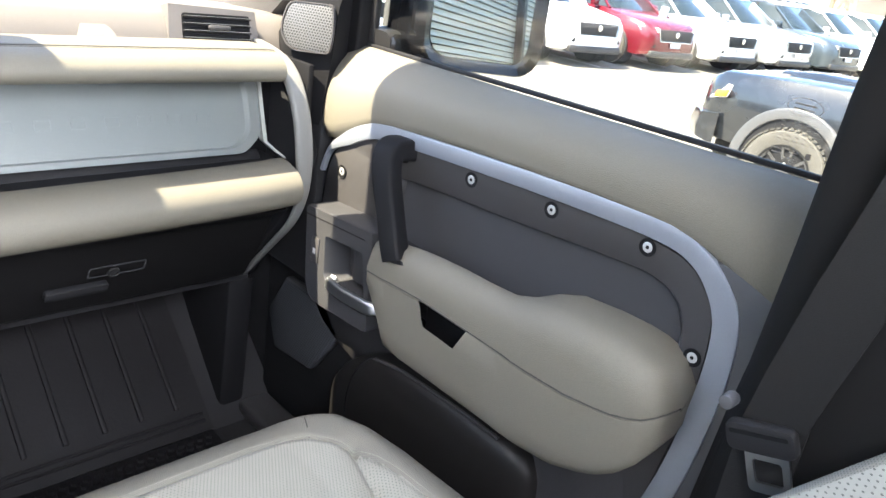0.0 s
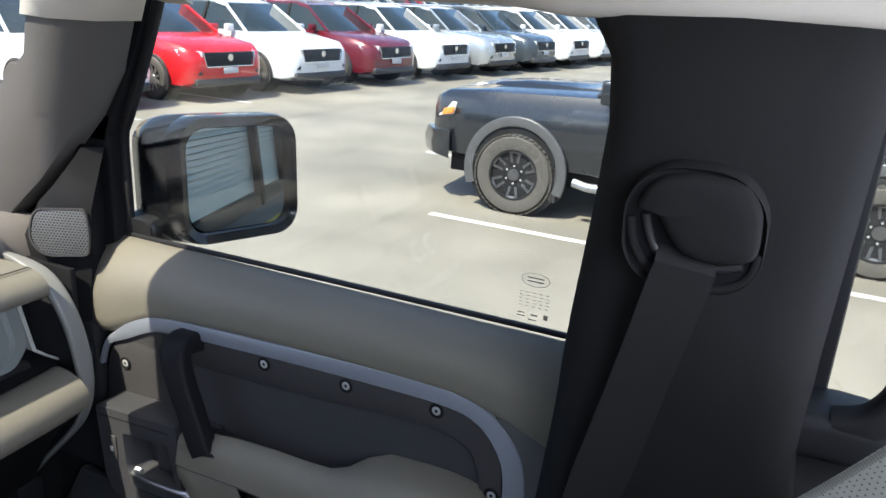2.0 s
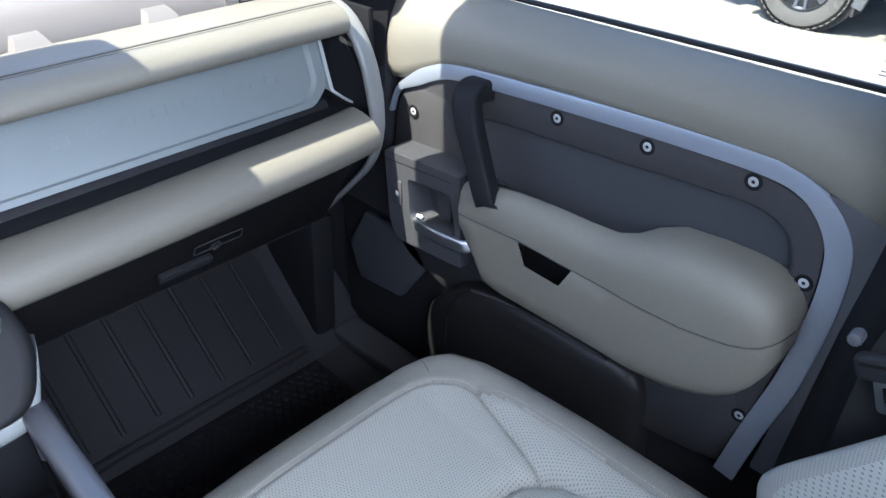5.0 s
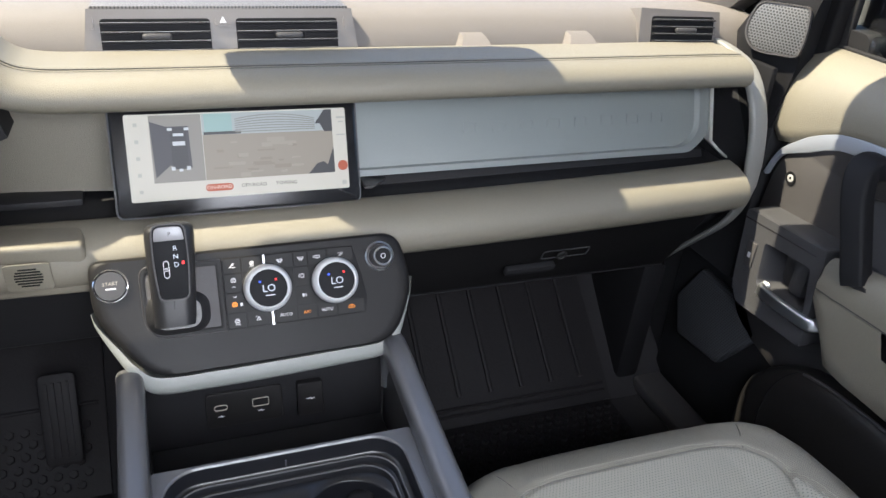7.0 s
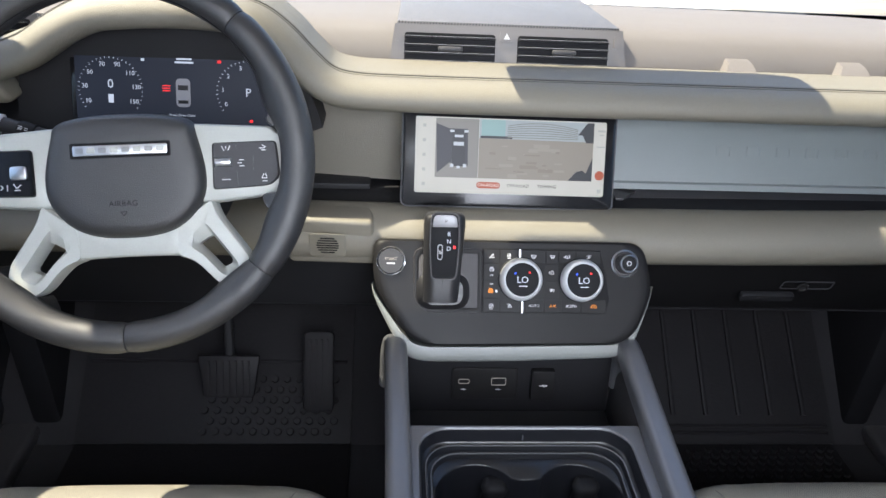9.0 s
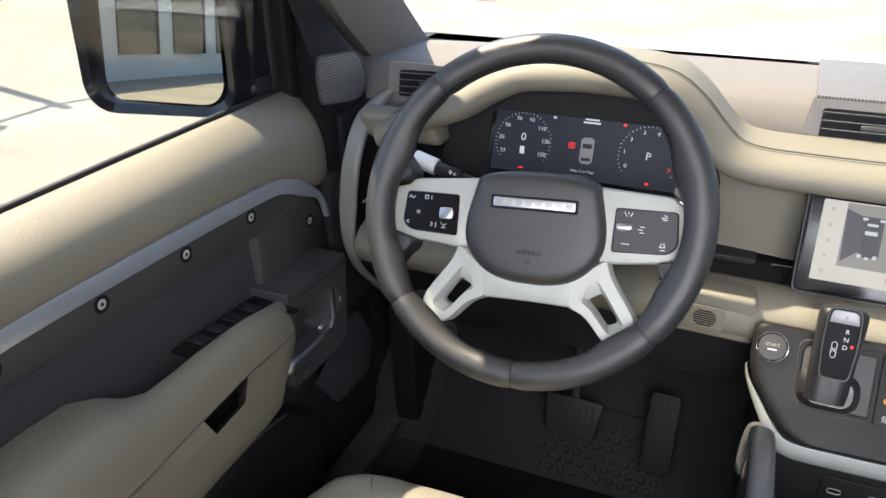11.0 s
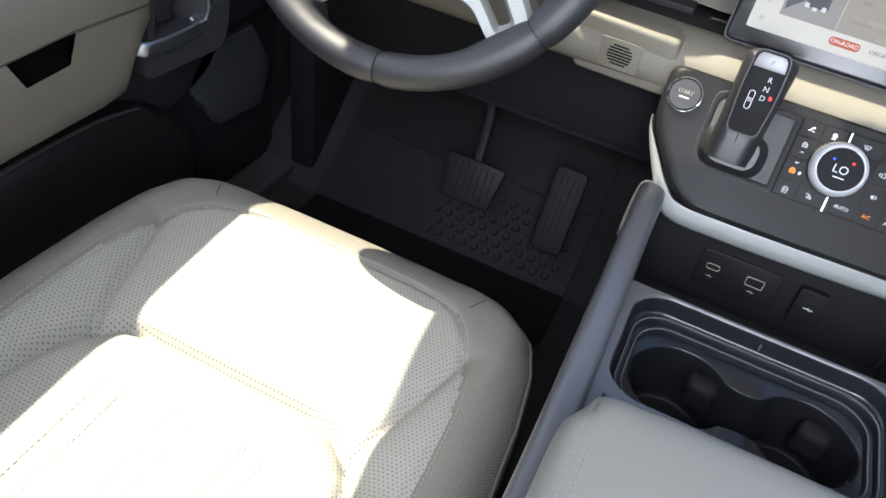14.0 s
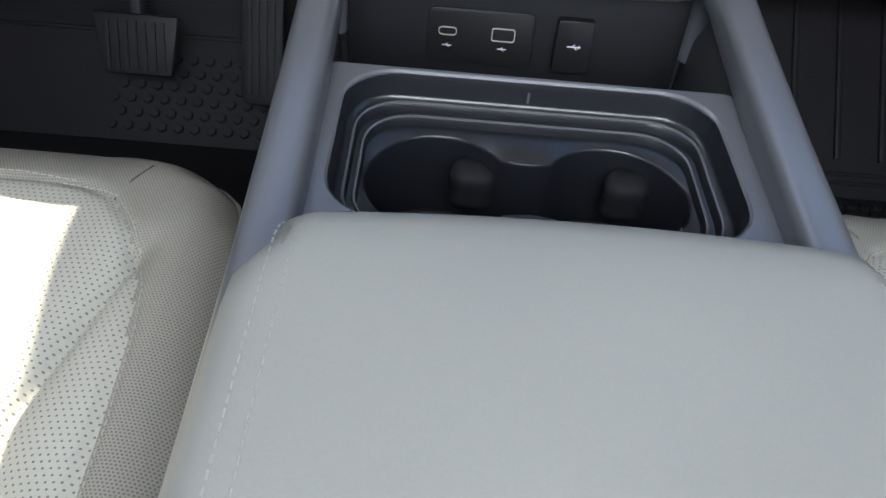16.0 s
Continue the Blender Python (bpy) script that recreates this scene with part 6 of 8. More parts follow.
        fa = rounded([(0.0565, -0.083), (0.0735, -0.0660), (0.078, -0.068), (0.107, -0.1085), (0.106, -0.115), (0.094, -0.121), (0.088, -0.117), (0.072, -0.098), (0.058, -0.088)], 0.004, 4)
        fb = rounded([(0.066, -0.0865), (0.079, -0.0790), (0.0815, -0.080), (0.099, -0.1045), (0.0985, -0.108), (0.0895, -0.1125), (0.0865, -0.111), (0.074, -0.096), (0.067, -0.089)], 0.003, 4)
        mid = [(a[0] * 0.86 + b[0] * 0.14, a[1] * 0.86 + b[1] * 0.14) for a, b in zip(fo, fa)]
        L = [[E(x, y, z) for x, y in o] for o, z in ((fo, -0.024), (fo, -0.003), (mid, 0.0012), (fa, 0.0010), (fb, -0.010), (fb, -0.024))]
        part("lower_spoke", loft(L, loop=True), WHITE, T, "pale grey lower fork with a window", 40)
        # leather lugs where the grip meets the metal
        for poly, rr_ in (((((0.1400, 0.0330), (0.150, 0.0250), (0.166, 0.0200), (0.178, 0.0150), (0.172, 0.050), (0.160, 0.058)), 0.006)),
                          ((((0.1340, -0.0400), (0.147, -0.0385), (0.169, -0.0350), (0.178, -0.030), (0.170, -0.062), (0.154, -0.074), (0.146, -0.060), (0.1360, -0.0520)), 0.006)),
                          ((((0.1225, -0.102), (0.130, -0.100), (0.142, -0.106), (0.128, -0.128), (0.108, -0.144), (0.090, -0.154), (0.078, -0.150), (0.0855, -0.131), (0.101, -0.1375), (0.121, -0.126)), 0.005))):
            q = rounded(list(poly), rr_, 3)
            mx, my = sum(p[0] for p in q) / len(q), sum(p[1] for p in q) / len(q)
            part("grip_lug", loft([[E(mx + (x - mx) * k, my + (y - my) * k, z) for x, y in q] for k, z in ((1.0, -0.020), (1.0, 0.004), (0.97, 0.010), (0.88, 0.013))]), LEATHER_B, T, angle=60)
    br = rounded([(-0.066, -0.060), (-0.040, -0.064), (0, -0.066), (0.040, -0.064), (0.066, -0.060), (0.060, -0.0985), (0.030, -0.0975), (0, -0.0970), (-0.030, -0.0975), (-0.060, -0.0985)], 0.004, 3)
    part("lower_bridge", loft([[W(cx * 0.5 + x, -0.082 + (y + 0.082) * k, Z0 + z) for x, y in br] for k, z in ((1.0, -0.024), (1.0, -0.006), (0.93, -0.001), (0.80, 0.0008))]), WHITE, T, "pale grey bridge below the hub", 50)
    # column shroud and stalks
    part("column", loft([[W(x * k, y * k - 0.012, z) for x, y in rrect(0.135, 0.125, 0.035, 5)] for z, k in ((-0.045, 0.80), (-0.058, 0.96), (-0.075, 1.0), (-0.24, 1.0))]), BLACK, T)
    part("column_seam", sweep([W(-0.067 + 0.134 * k / 8, -0.066 - 0.012 * math.sin(math.pi * k / 8), -0.080) for k in range(9)], circle(0.0009, 6), (0, 0, 1)), RAIL, T)
    for s in (-1, 1):
        a = W(s * 0.06, 0.020, -0.072)
        b = W(0.176, 0.020, -0.070) if s > 0 else W(-0.1635, 0.056, -0.070)
        st = part("stalk", cyl(a, b, 0.0088, 0.0078, 18, 0.001), BLACK, T, "black stalk with silver tip")
        part("stalk_tip", cyl(a.lerp(b, 0.76), b + (b - a) * 0.05, 0.0108, 0.0102, 10, 0.002), DIAL, st, "satin silver stalk end")
        part("stalk_collar", cyl(a.lerp(b, 0.44), a.lerp(b, 0.60), 0.0100, 0.0100, 20, 0.001), DEEP, st)
        part("stalk_mark", strokes([(-4, 1, -1, 1), (-4, -1, -1, -1), (2, 1.5, 5, 1.5), (2, -1.5, 5, -1.5), (2, 0, 5, 0)], facing(a.lerp(b, 0.52) + WM.to_3x3() @ Vector((0, 0.002, 0.0101)), b - a, WM.to_3x3() @ Vector((0, 1, 0))), 0.0007), MARK, st)


steering_wheel()


# ---- centre console ----
def console():
    T = thing("centre_console", "graphite centre console with twin cup holder", "console", (0.015, 0.5, 0.83))
    part("console_body", box(-0.118, 0.148, -0.30, 0.80, 0.83, 1.095, 0.01), BLACK, T)
    for s in (-1, 1):
        X = lambda d: 0.0155 + s * d
        path = spline([(X(0.150), 0.824, 1.140), (X(0.149), 0.822, 1.180), (X(0.146), 0.808, 1.207), (X(0.143), 0.775, 1.217), (X(0.1415), 0.70, 1.211), (X(0.139), 0.58, 1.203), (X(0.136), 0.40, 1.197), (X(0.135), 0.0, 1.19), (X(0.135), -0.3, 1.19)], 5)
        part("side_rail", sweep(path, rrect(0.027, 0.030, 0.009, 4), (1, 0, 0)), RAIL, T, "graphite rounded side rail")
        wall = prism([(X(0.143), 0.825, 0.83), (X(0.143), 0.828, 1.14), (X(0.142), 0.785, 1.198), (X(0.138), 0.58, 1.188), (X(0.135), -0.3, 1.18), (X(0.135), -0.3, 0.83)], (s * 0.012, 0, 0), 0.004)
        part("side_wall", wall, CHAR, T)
        part("rail_clip", box(X(0.113) - 0.0015, X(0.113) + 0.0015, 0.505, 0.525, 1.196, 1.201), BLACK, T)
    # tray frame, stepped rim and the twin cups
    CX, CY = 0.0135, 0.605
    m = Matrix.Translation((CX, CY, 0))
    outer = [(x + 0.002, y - 0.115) for x, y in rrect(0.262, 0.375, 0.006, 7)]
    hole = rrect(0.231, 0.136, 0.032, 7)
    part("tray_frame", loft([[m @ Vector((x, y, z)) for x, y in L] for L, z in ((outer, 1.188), (outer, 1.195), ([(x * 0.994 + 0.0001, y * 0.996) for x, y in outer], 1.1965), ([(x * 1.012, y * 1.02) for x, y in hole], 1.1965), (hole, 1.1950), (hole, 1.188))], loop=True), RAIL, T, "satin graphite tray frame", 40)
    rr = lambda d, z, r=0.031: [m @ Vector((x, y, z)) for x, y in rrect(0.231 - d, 0.136 - d, r, 7)]
    part("cup_rim", loft([rr(0.0, 1.1945), rr(0.002, 1.1905), rr(0.0035, 1.1800), rr(0.0055, 1.1775), rr(0.0130, 1.1765), rr(0.0150, 1.1780), rr(0.0165, 1.1765), rr(0.0185, 1.1715), rr(0.0245, 1.1705), rr(0.0265, 1.1718), rr(0.0280, 1.1700), rr(0.0300, 1.1655)], caps=False), CUPM, T, "black stepped cup holder rim", 60)
    for d, z in ((0.0145, 1.1779), (0.0260, 1.1717)):
        path = [p + Vector((0, 0, 0.0002)) for p in rr(d, z)]
        part("step_lip", sweep(path, circle(0.0009, 6), (0, 0, 1), closed=True), RAIL, T, "satin rounded step edge")
    # well top: two round wells joined by a channel with cusps
    cr, off, cu = 0.0450, 0.0535, 34
    arc = lambda c, a0, a1, n: [(c + cr * math.cos(radians(a0 + (a1 - a0) * k / n)), cr * math.sin(radians(a0 + (a1 - a0) * k / n))) for k in range(n + 1)]
    well = arc(-off, cu, 360 - cu, 36) + [(-0.006, -0.0235), (0.006, -0.0235)] + arc(off, 180 + cu, 540 - cu, 36) + [(0.006, 0.0225), (-0.006, 0.0225)]
    # the rim opening, sampled along the same bearings as the wells
    def rim_point(x, y):
        d = Vector((x * 1.0, y * 1.6)).normalized()
        hw, hh = 0.1006, 0.0531
        t = min(hw / max(abs(d.x), 1e-6), hh / max(abs(d.y), 1e-6))
        px, py = d.x * t, d.y * t
        k, ex, ey = 0.026, abs(px) - (hw - 0.026), abs(py) - (hh - 0.026)
        if ex > 0 and ey > 0:
            q = Vector((ex, ey))
            q = q.normalized() * min(q.length, k)
            px, py = math.copysign(hw - k + q.x, px), math.copysign(hh - k + q.y, py)
        return px, py
    ro = [rim_point(x, y) for x, y in well]
    ring = lambda L, z: [m @ Vector((x, y, z)) for x, y in L]
    sh = lambda e: [(x + (x - math.copysign(off, x)) * e, y * (1 + e)) for x, y in well]
    part("cup_well", loft([ring(ro, 1.1660), ring(sh(0.030), 1.1650), ring(sh(0.010), 1.1642), ring(well, 1.1620), ring(sh(-0.03), 1.135), ring(sh(-0.08), 1.104)], caps=False), CUPM, T, "black twin cup wells with a channel between", 50)
    part("cup_floor", box(CX - 0.105, CX + 0.105, CY - 0.055, CY + 0.055, 1.0985, 1.1035), RUBBER, T)
    for sx in (-1, 1):
        cx = CX + sx * off
        part("cup_mat", lathe([(0.041, 0), (0.041, 0.003), (0.036, 0.0038), (0.034, 0.0022), (0.001, 0.0022)], 32, Matrix.Translation((cx, CY, 1.1036))), RUBBER, T, "ribbed rubber cup mat")
        # sprung finger at the back of each well
        fx, fy = cx + 0.022 - 0.006 * (sx > 0), CY + 0.0335
        part("cup_finger", loft([[Vector((fx + x * k, fy + y * k - dy, z)) for x, y in rrect(0.030, 0.020, 0.009, 5)] for z, k, dy in ((1.118, 0.7, -0.004), (1.122, 0.92, 0.0), (1.130, 1.0, 0.003), (1.136, 0.86, 0.002), (1.139, 0.90, 0.002), (1.146, 1.0, 0.003), (1.151, 0.90, 0.001), (1.1535, 0.6, -0.002))]), DEEP, T, "sprung rubber finger", 70)
        part("cup_pad", box(CX + sx * 0.0965 - 0.003, CX + sx * 0.0965 + 0.003, CY - 0.036, CY - 0.012, 1.120, 1.156, 0.0028, 3), RAIL, T)
    part("tray_latch", box(CX - 0.0007, CX + 0.0007, CY + 0.0628, CY + 0.0650, 1.183, 1.190), RAIL, T)
    # socket bay
    part("bay_front", box(-0.112, 0.143, 0.6735, 0.6775, 1.096, 1.1875), BLACK, T)
    part("bay_floor", box(-0.118, 0.149, 0.675, 0.80, 1.095, 1.112, 0.003), BLACK, T)
    um = facing((0.0155, 0.812, 1.145), (1, 0, 0), (0, 0.12, 1))
    bay = part("bay_back", plate(rrect(0.272, 0.11, 0.01, 3), um, 0.02, 0.002, lift=-0.02), DEEP, T)
    sk = part("socket_plate", plate(rrect(0.086, 0.046, 0.005, 3), um @ Matrix.Translation((-0.028, 0.002, 0)), 0.003, 0.001), FASCIA, bay)
    part("usb_c_port", frame_plate(rrect(0.015, 0.007, 0.0033, 4), rrect(0.0136, 0.0056, 0.0026, 4), um @ Matrix.Translation((-0.055, 0.006, 0)), 0.0012, 0.003), PRINT_G, sk)
    part("usb_a_port", frame_plate(rrect(0.019, 0.011, 0.002, 3), rrect(0.0176, 0.0096, 0.0015, 3), um @ Matrix.Translation((-0.010, 0.006, 0)), 0.0012, 0.003), PRINT_G, sk)
    for ux in (-0.055, -0.010):
        part("usb_mark", strokes([(-3.5, -6, 3.5, -6), (-1.5, -6, 0.5, -4.8), (0, -6, 1.5, -7.2)], um @ Matrix.Translation((ux, 0, 0)), 0.0006, 0.0004, 0.003), MARK, sk)
    cv = part("socket_cover", plate(rrect(0.030, 0.044, 0.003, 3), um @ Matrix.Translation((0.047, 0.003, 0)), 0.010, 0.003), FASCIA, bay)
    part("cover_mark", strokes([(-5, 4, 5, 4), (-2, 4, 0.5, 5.6), (0, 4, 2, 2.4), (4, 3.2, 4, 4.8)], um @ Matrix.Translation((0.047, 0, 0)), 0.0008, 0.0004, 0.010), MARK, cv)
    # armrest lid
    L = thing("armrest_lid", "taupe-grey padded console armrest with stitched edges", "armrest", (0.0155, 0.2, 1.19))
    # a slab with chamfered front corners, soft edges and two seams run lengthwise
    prof = ((0.482, 0.1150, 1.205, 0.0), (0.4845, 0.1155, 1.232, 0.0), (0.4835, 0.1160, 1.246, 0.0), (0.4805, 0.1168, 1.2535, 0.2), (0.475, 0.1185, 1.2580, 0.6), (0.467, 0.1220, 1.2600, 1), (0.455, 0.1285, 1.2608, 1), (0.445, 0.1325, 1.2612, 1), (0.427, 0.1335, 1.2615, 1), (0.30, 0.1340, 1.262, 1), (0.10, 0.1340, 1.262, 1), (-0.25, 0.1330, 1.260, 1))
    rows = []
    for y, wid, z0, k0 in prof:
        r = []
        for k in range(41):
            u = -1 + 2 * k / 40
            x = u * wid
            edge = max(0.0, 1 - (wid - abs(x)) / 0.016)
            dip = 0.0014 * math.exp(-((abs(x) - 0.1155) / 0.0016) ** 2) * k0
            bow = 0.008 * (x / 0.13) ** 2 if y > 0.462 else 0.008 * (x / 0.13) ** 2 * max(0, (y - 0.407) / 0.055)
            r.append(Vector((0.0155 + x, y - bow, z0 - 0.010 * edge ** 2.2 * max(k0, 0.4) - dip)))
        e0, e1 = r[0].y, r[-1].y
        r += [Vector((0.0155 + wid + 0.0015, e1, min(z0 - 0.004, 1.238))), Vector((0.0155 + wid + 0.0005, e1, 1.215 if z0 > 1.22 else 1.200)), Vector((0.0155 + wid - 0.006, e1, 1.199)), Vector((0.0155 - wid + 0.006, e0, 1.199)), Vector((0.0155 - wid - 0.0005, e0, 1.215 if z0 > 1.22 else 1.200)), Vector((0.0155 - wid - 0.0015, e0, min(z0 - 0.004, 1.238)))]
        rows.append(r)
    part("lid_cushion", loft(rows), mat("armrest_leather", (0.155, 0.153, 0.134), 0.6, vary=0.06, grain=900, bump=0.10, fine=2600, blotch=9), L, angle=60)
    part("lid_base", box(0.0155 - 0.122, 0.0155 + 0.122, -0.25, 0.469, 1.186, 1.201, 0.004), BLACK, L)
    for sx in (-1, 1):
        pts = [Vector((0.0155 + sx * w, y, z)) for y, w, z in ((0.4660, 0.1140, 1.2545), (0.4605, 0.1150, 1.2578), (0.453, 0.1155, 1.2592), (0.442, 0.1155, 1.2602), (0.40, 0.1155, 1.2612), (0.2, 0.1155, 1.2615), (-0.1, 0.1155, 1.2615))]
        part("edge_seam", sweep([p + Vector((0, 0, -0.0010)) for p in pts], circle(0.0006, 5), (0, 0, 1)), SEAM_T, L)
        for d in (0.0038, -0.0038):
            part("edge_stitching", stitches([p + Vector((d, 0, 0.0002)) for p in pts], 0.0034, 0.0016, 0.0005, (0, 0, 0.0003)), STITCH_D, L)


console()


# ---- front seats ----
def seg_dist(px, py, a, b):
    ax, ay, bx, by = *a, *b
    t = max(0, min(1, ((px - ax) * (bx - ax) + (py - ay) * (by - ay)) / ((bx - ax) ** 2 + (by - ay) ** 2)))
    return math.hypot(px - ax - t * (bx - ax), py - ay - t * (by - ay))


def half_line(y, pts):
    for (y0, x0), (y1, x1) in zip(pts, pts[1:]):
        if y1 <= y <= y0:
            return x0 + (x1 - x0) * (y0 - y) / (y0 - y1)
    return pts[-1][1] if y < pts[-1][0] else 0.0


OUT = [(0.702, 0.0), (0.7015, 0.06), (0.700, 0.11), (0.696, 0.15), (0.686, 0.182), (0.672, 0.205), (0.65, 0.223), (0.61, 0.238), (0.55, 0.247), (0.45, 0.254), (0.30, 0.258), (0.05, 0.258)]
SEAMX = [(0.647, 0.0), (0.6465, 0.09), (0.643, 0.124), (0.630, 0.148), (0.603, 0.168), (0.578, 0.179), (0.551, 0.189), (0.52, 0.195), (0.46, 0.199), (0.40, 0.200), (0.05, 0.202)]
# rear pad's outline: straight front edge, rounded corners
REAR_PAD = [(0.0, 0.460), (0.088, 0.459), (0.115, 0.452), (0.136, 0.437), (0.149, 0.416), (0.157, 0.38), (0.163, 0.30), (0.168, 0.06)]


def seat(cx, recline=28):
    T = thing("front_seat", "pale grey-beige leather front seat with perforated centre and stitched bolsters", "car seat", (cx, 0.35, 0.83), "front seats")
    wedge = ((0.180, 0.580), (0.139, 0.434))

    def height(x, y, ox):
        a = abs(x)
        edge = max(0.0, 1 - (ox - a) / 0.050)
        front = max(0.0, (y - 0.640) / 0.062)
        z = 1.106 + 0.012 * min(1, max(0, (a - 0.12) / 0.09)) - 0.040 * max(0, (0.60 - y)) - 0.024 * min(1, front) ** 2.2 - 0.026 * edge ** 2.4
        dsea = min(seg_dist(a, y, (p[1], p[0]), (q[1], q[0])) for p, q in zip(SEAMX, SEAMX[1:]))
        g = 0.0038 * math.exp(-(dsea / 0.0040) ** 2)
        # deep tuck round the rear pad, with soft rolls on both sides
        dp = min(seg_dist(a, y, p, q) for p, q in zip(REAR_PAD, REAR_PAD[1:]))
        fade = 1.0 if y > 0.40 else max(0.35, 1 - (0.40 - y) / 0.10)
        g += (0.0105 * math.exp(-(dp / 0.0055) ** 2) + 0.0085 * math.exp(-(dp / 0.020) ** 2)) * fade
        # crease from the bolster seam down to the pad's corner
        dw = seg_dist(a, y, *wedge)
        g += 0.0070 * math.exp(-(dw / 0.0042) ** 2) + 0.0055 * math.exp(-(dw / 0.016) ** 2)
        for q in (-0.07, 0.0, 0.07):
            if y < 0.405 and abs(x - q) < 0.025:
                du = abs(x - q) - 0.011 if y < 0.392 else math.hypot(x - q, max(0.0, y - 0.392)) - 0.011
                g += 0.0020 * math.exp(-(du / 0.0026) ** 2)
        return z - g
    ny, nx = 190, 150
    grid, region = [], []
    for j in range(ny + 1):
        y = 0.7018 - (0.7018 - 0.06) * (j / ny) ** 1.25
        ox = half_line(y, OUT)
        row = []
        for i in range(nx + 1):
            u = -1 + 2 * i / nx
            u = math.copysign(abs(u) ** 0.92, u)
            x = u * ox
            row.append(Vector((cx + x, y, height(x, y, ox))))
        grid.append(row)
    side, centre = bmesh.new(), bmesh.new()
    for tgt, want in ((side, 0), (centre, 1)):
        vs = {}
        for j in range(ny):
            for i in range(nx):
                pc = (grid[j][i] + grid[j + 1][i + 1]) / 2
                a, y = abs(pc.x - cx), pc.y
                ins = y < 0.647 and a < half_line(y, SEAMX)
                if int(ins) != want:
                    continue
                f = []
                for jj, ii in ((j, i), (j, i + 1), (j + 1, i + 1), (j + 1, i)):
                    if (jj, ii) not in vs:
                        vs[jj, ii] = tgt.verts.new(grid[jj][ii])
                    f.append(vs[jj, ii])
                tgt.faces.new(f)
    # skirt under the cushion's edge
    edge = [grid[j][0] for j in range(ny, 0, -3)] + grid[0][::5] + [grid[j][-1] for j in range(1, ny + 1, 3)]
    down = []
    for k, dz, inset in ((0, 0.0, 0.0), (1, -0.012, -0.006), (2, -0.03, -0.008), (3, -0.075, -0.004), (4, -0.14, 0.02)):
        row = []
        for p in edge:
            c = Vector((cx, 0.40, p.z))
            d = (p - c)
            d.z = 0
            row.append(p - d.normalized() * inset + Vector((0, 0, dz)))
        down.append(row)
    add(side, loft(down, closed=False, caps=False))
    bmesh.ops.remove_doubles(side, verts=side.verts[:], dist=0.0002)
    part("cushion_bolster", side, SEAT_SIDE, T, "grey-beige leather bolster", 70)
    part("cushion_centre", centre, SEAT_MID, T, "perforated pale leather centre", 70)
    for off in (0.0045,):
        for s in (1, -1):
            line = []
            for k in range(70):
                y = 0.645 - (0.645 - 0.10) * (k / 69)
                a = half_line(y, SEAMX) + off
                line.append(Vector((cx + s * a, y, height(a, y, half_line(y, OUT)) + 0.0004)))
            part("cushion_stitching", stitches(line, 0.0035, 0.002, 0.0005), STITCH, T)
    fy = lambda x: 0.6515 - 0.25 * max(0, abs(x) - 0.08) ** 1.2
    line = [Vector((cx + x, fy(x), height(x, fy(x), 0.2) + 0.0004)) for x in [-0.12 + 0.24 * k / 60 for k in range(61)]]
    for q in (-0.07, 0.0, 0.07):
        u = [(q - 0.011, 0.10 + 0.02 * k) for k in range(15)] + [(q - 0.011 * math.cos(t_), 0.392 + 0.011 * math.sin(t_)) for t_ in [math.pi * k / 8 for k in range(9)]] + [(q + 0.011, 0.38 - 0.02 * k) for k in range(15)]
        part("flute_stitching", stitches([Vector((cx + x, y, height(x, y, half_line(y, OUT)) + 0.0006)) for x, y in u], 0.0034, 0.0024, 0.0005), STITCH, T)
    part("front_stitching", stitches(line, 0.0035, 0.002, 0.0005), STITCH, T)
    for s in (1, -1):
        pts = [Vector((cx + s * a, y, height(a, y, half_line(y, OUT)) + 0.0002)) for a, y in ((0.150, 0.628), (0.158, 0.645), (0.166, 0.662), (0.172, 0.676))]
        part("corner_seam", sweep(pts, circle(0.0007, 5), (0, 0, 1)), SEAM, T)
        pipe = [p + Vector((0, 0, -0.006)) + (p - Vector((cx, 0.4, p.z))).normalized() * 0.003 for p in edge]
    part("piping", sweep(pipe, circle(0.0022, 6), (0, 0, 1)), SEAT_SIDE, T)
    part("seat_base", box(cx - 0.21, cx + 0.21, 0.10, 0.63, 0.83, 1.02, 0.02), BLACK, T)
    # backrest
    t = radians(recline)
    B = facing((cx, 0.200, 1.10), (-1, 0, 0), (0, -math.sin(t), math.cos(t)))
    nb, nv = 60, 70
    bol, cen = bmesh.new(), bmesh.new()
    pts = {}

    def back(u, v):
        h = 0.66 * v
        hw = 0.266 - 0.02 * v - 0.06 * max(0, (v - 0.86) / 0.14) ** 2 - 0.055 * max(0, (0.16 - v) / 0.16) ** 2
        x = u * hw
        a = abs(x)
        z = 0.015 + 0.085 * min(1, max(0, (a - 0.150) / 0.062)) ** 1.5 * (1 - 0.64 * v) - 0.075 * max(0, (abs(u) - 0.74) / 0.26) ** 2.2 - 0.05 * max(0, (v - 0.90) / 0.10) ** 2 - 0.045 * max(0, (0.13 - v) / 0.13) ** 2
        z -= 0.006 * math.exp(-((a - 0.168) / 0.005) ** 2)
        z -= 0.004 * sum(math.exp(-((h - q) / 0.006) ** 2) for q in (0.18, 0.30)) * (1 if a < 0.168 else 0)
        return B @ Vector((x, h, z))
    for j in range(nv + 1):
        for i in range(nb + 1):
            pts[j, i] = back(-1 + 2 * i / nb, j / nv)
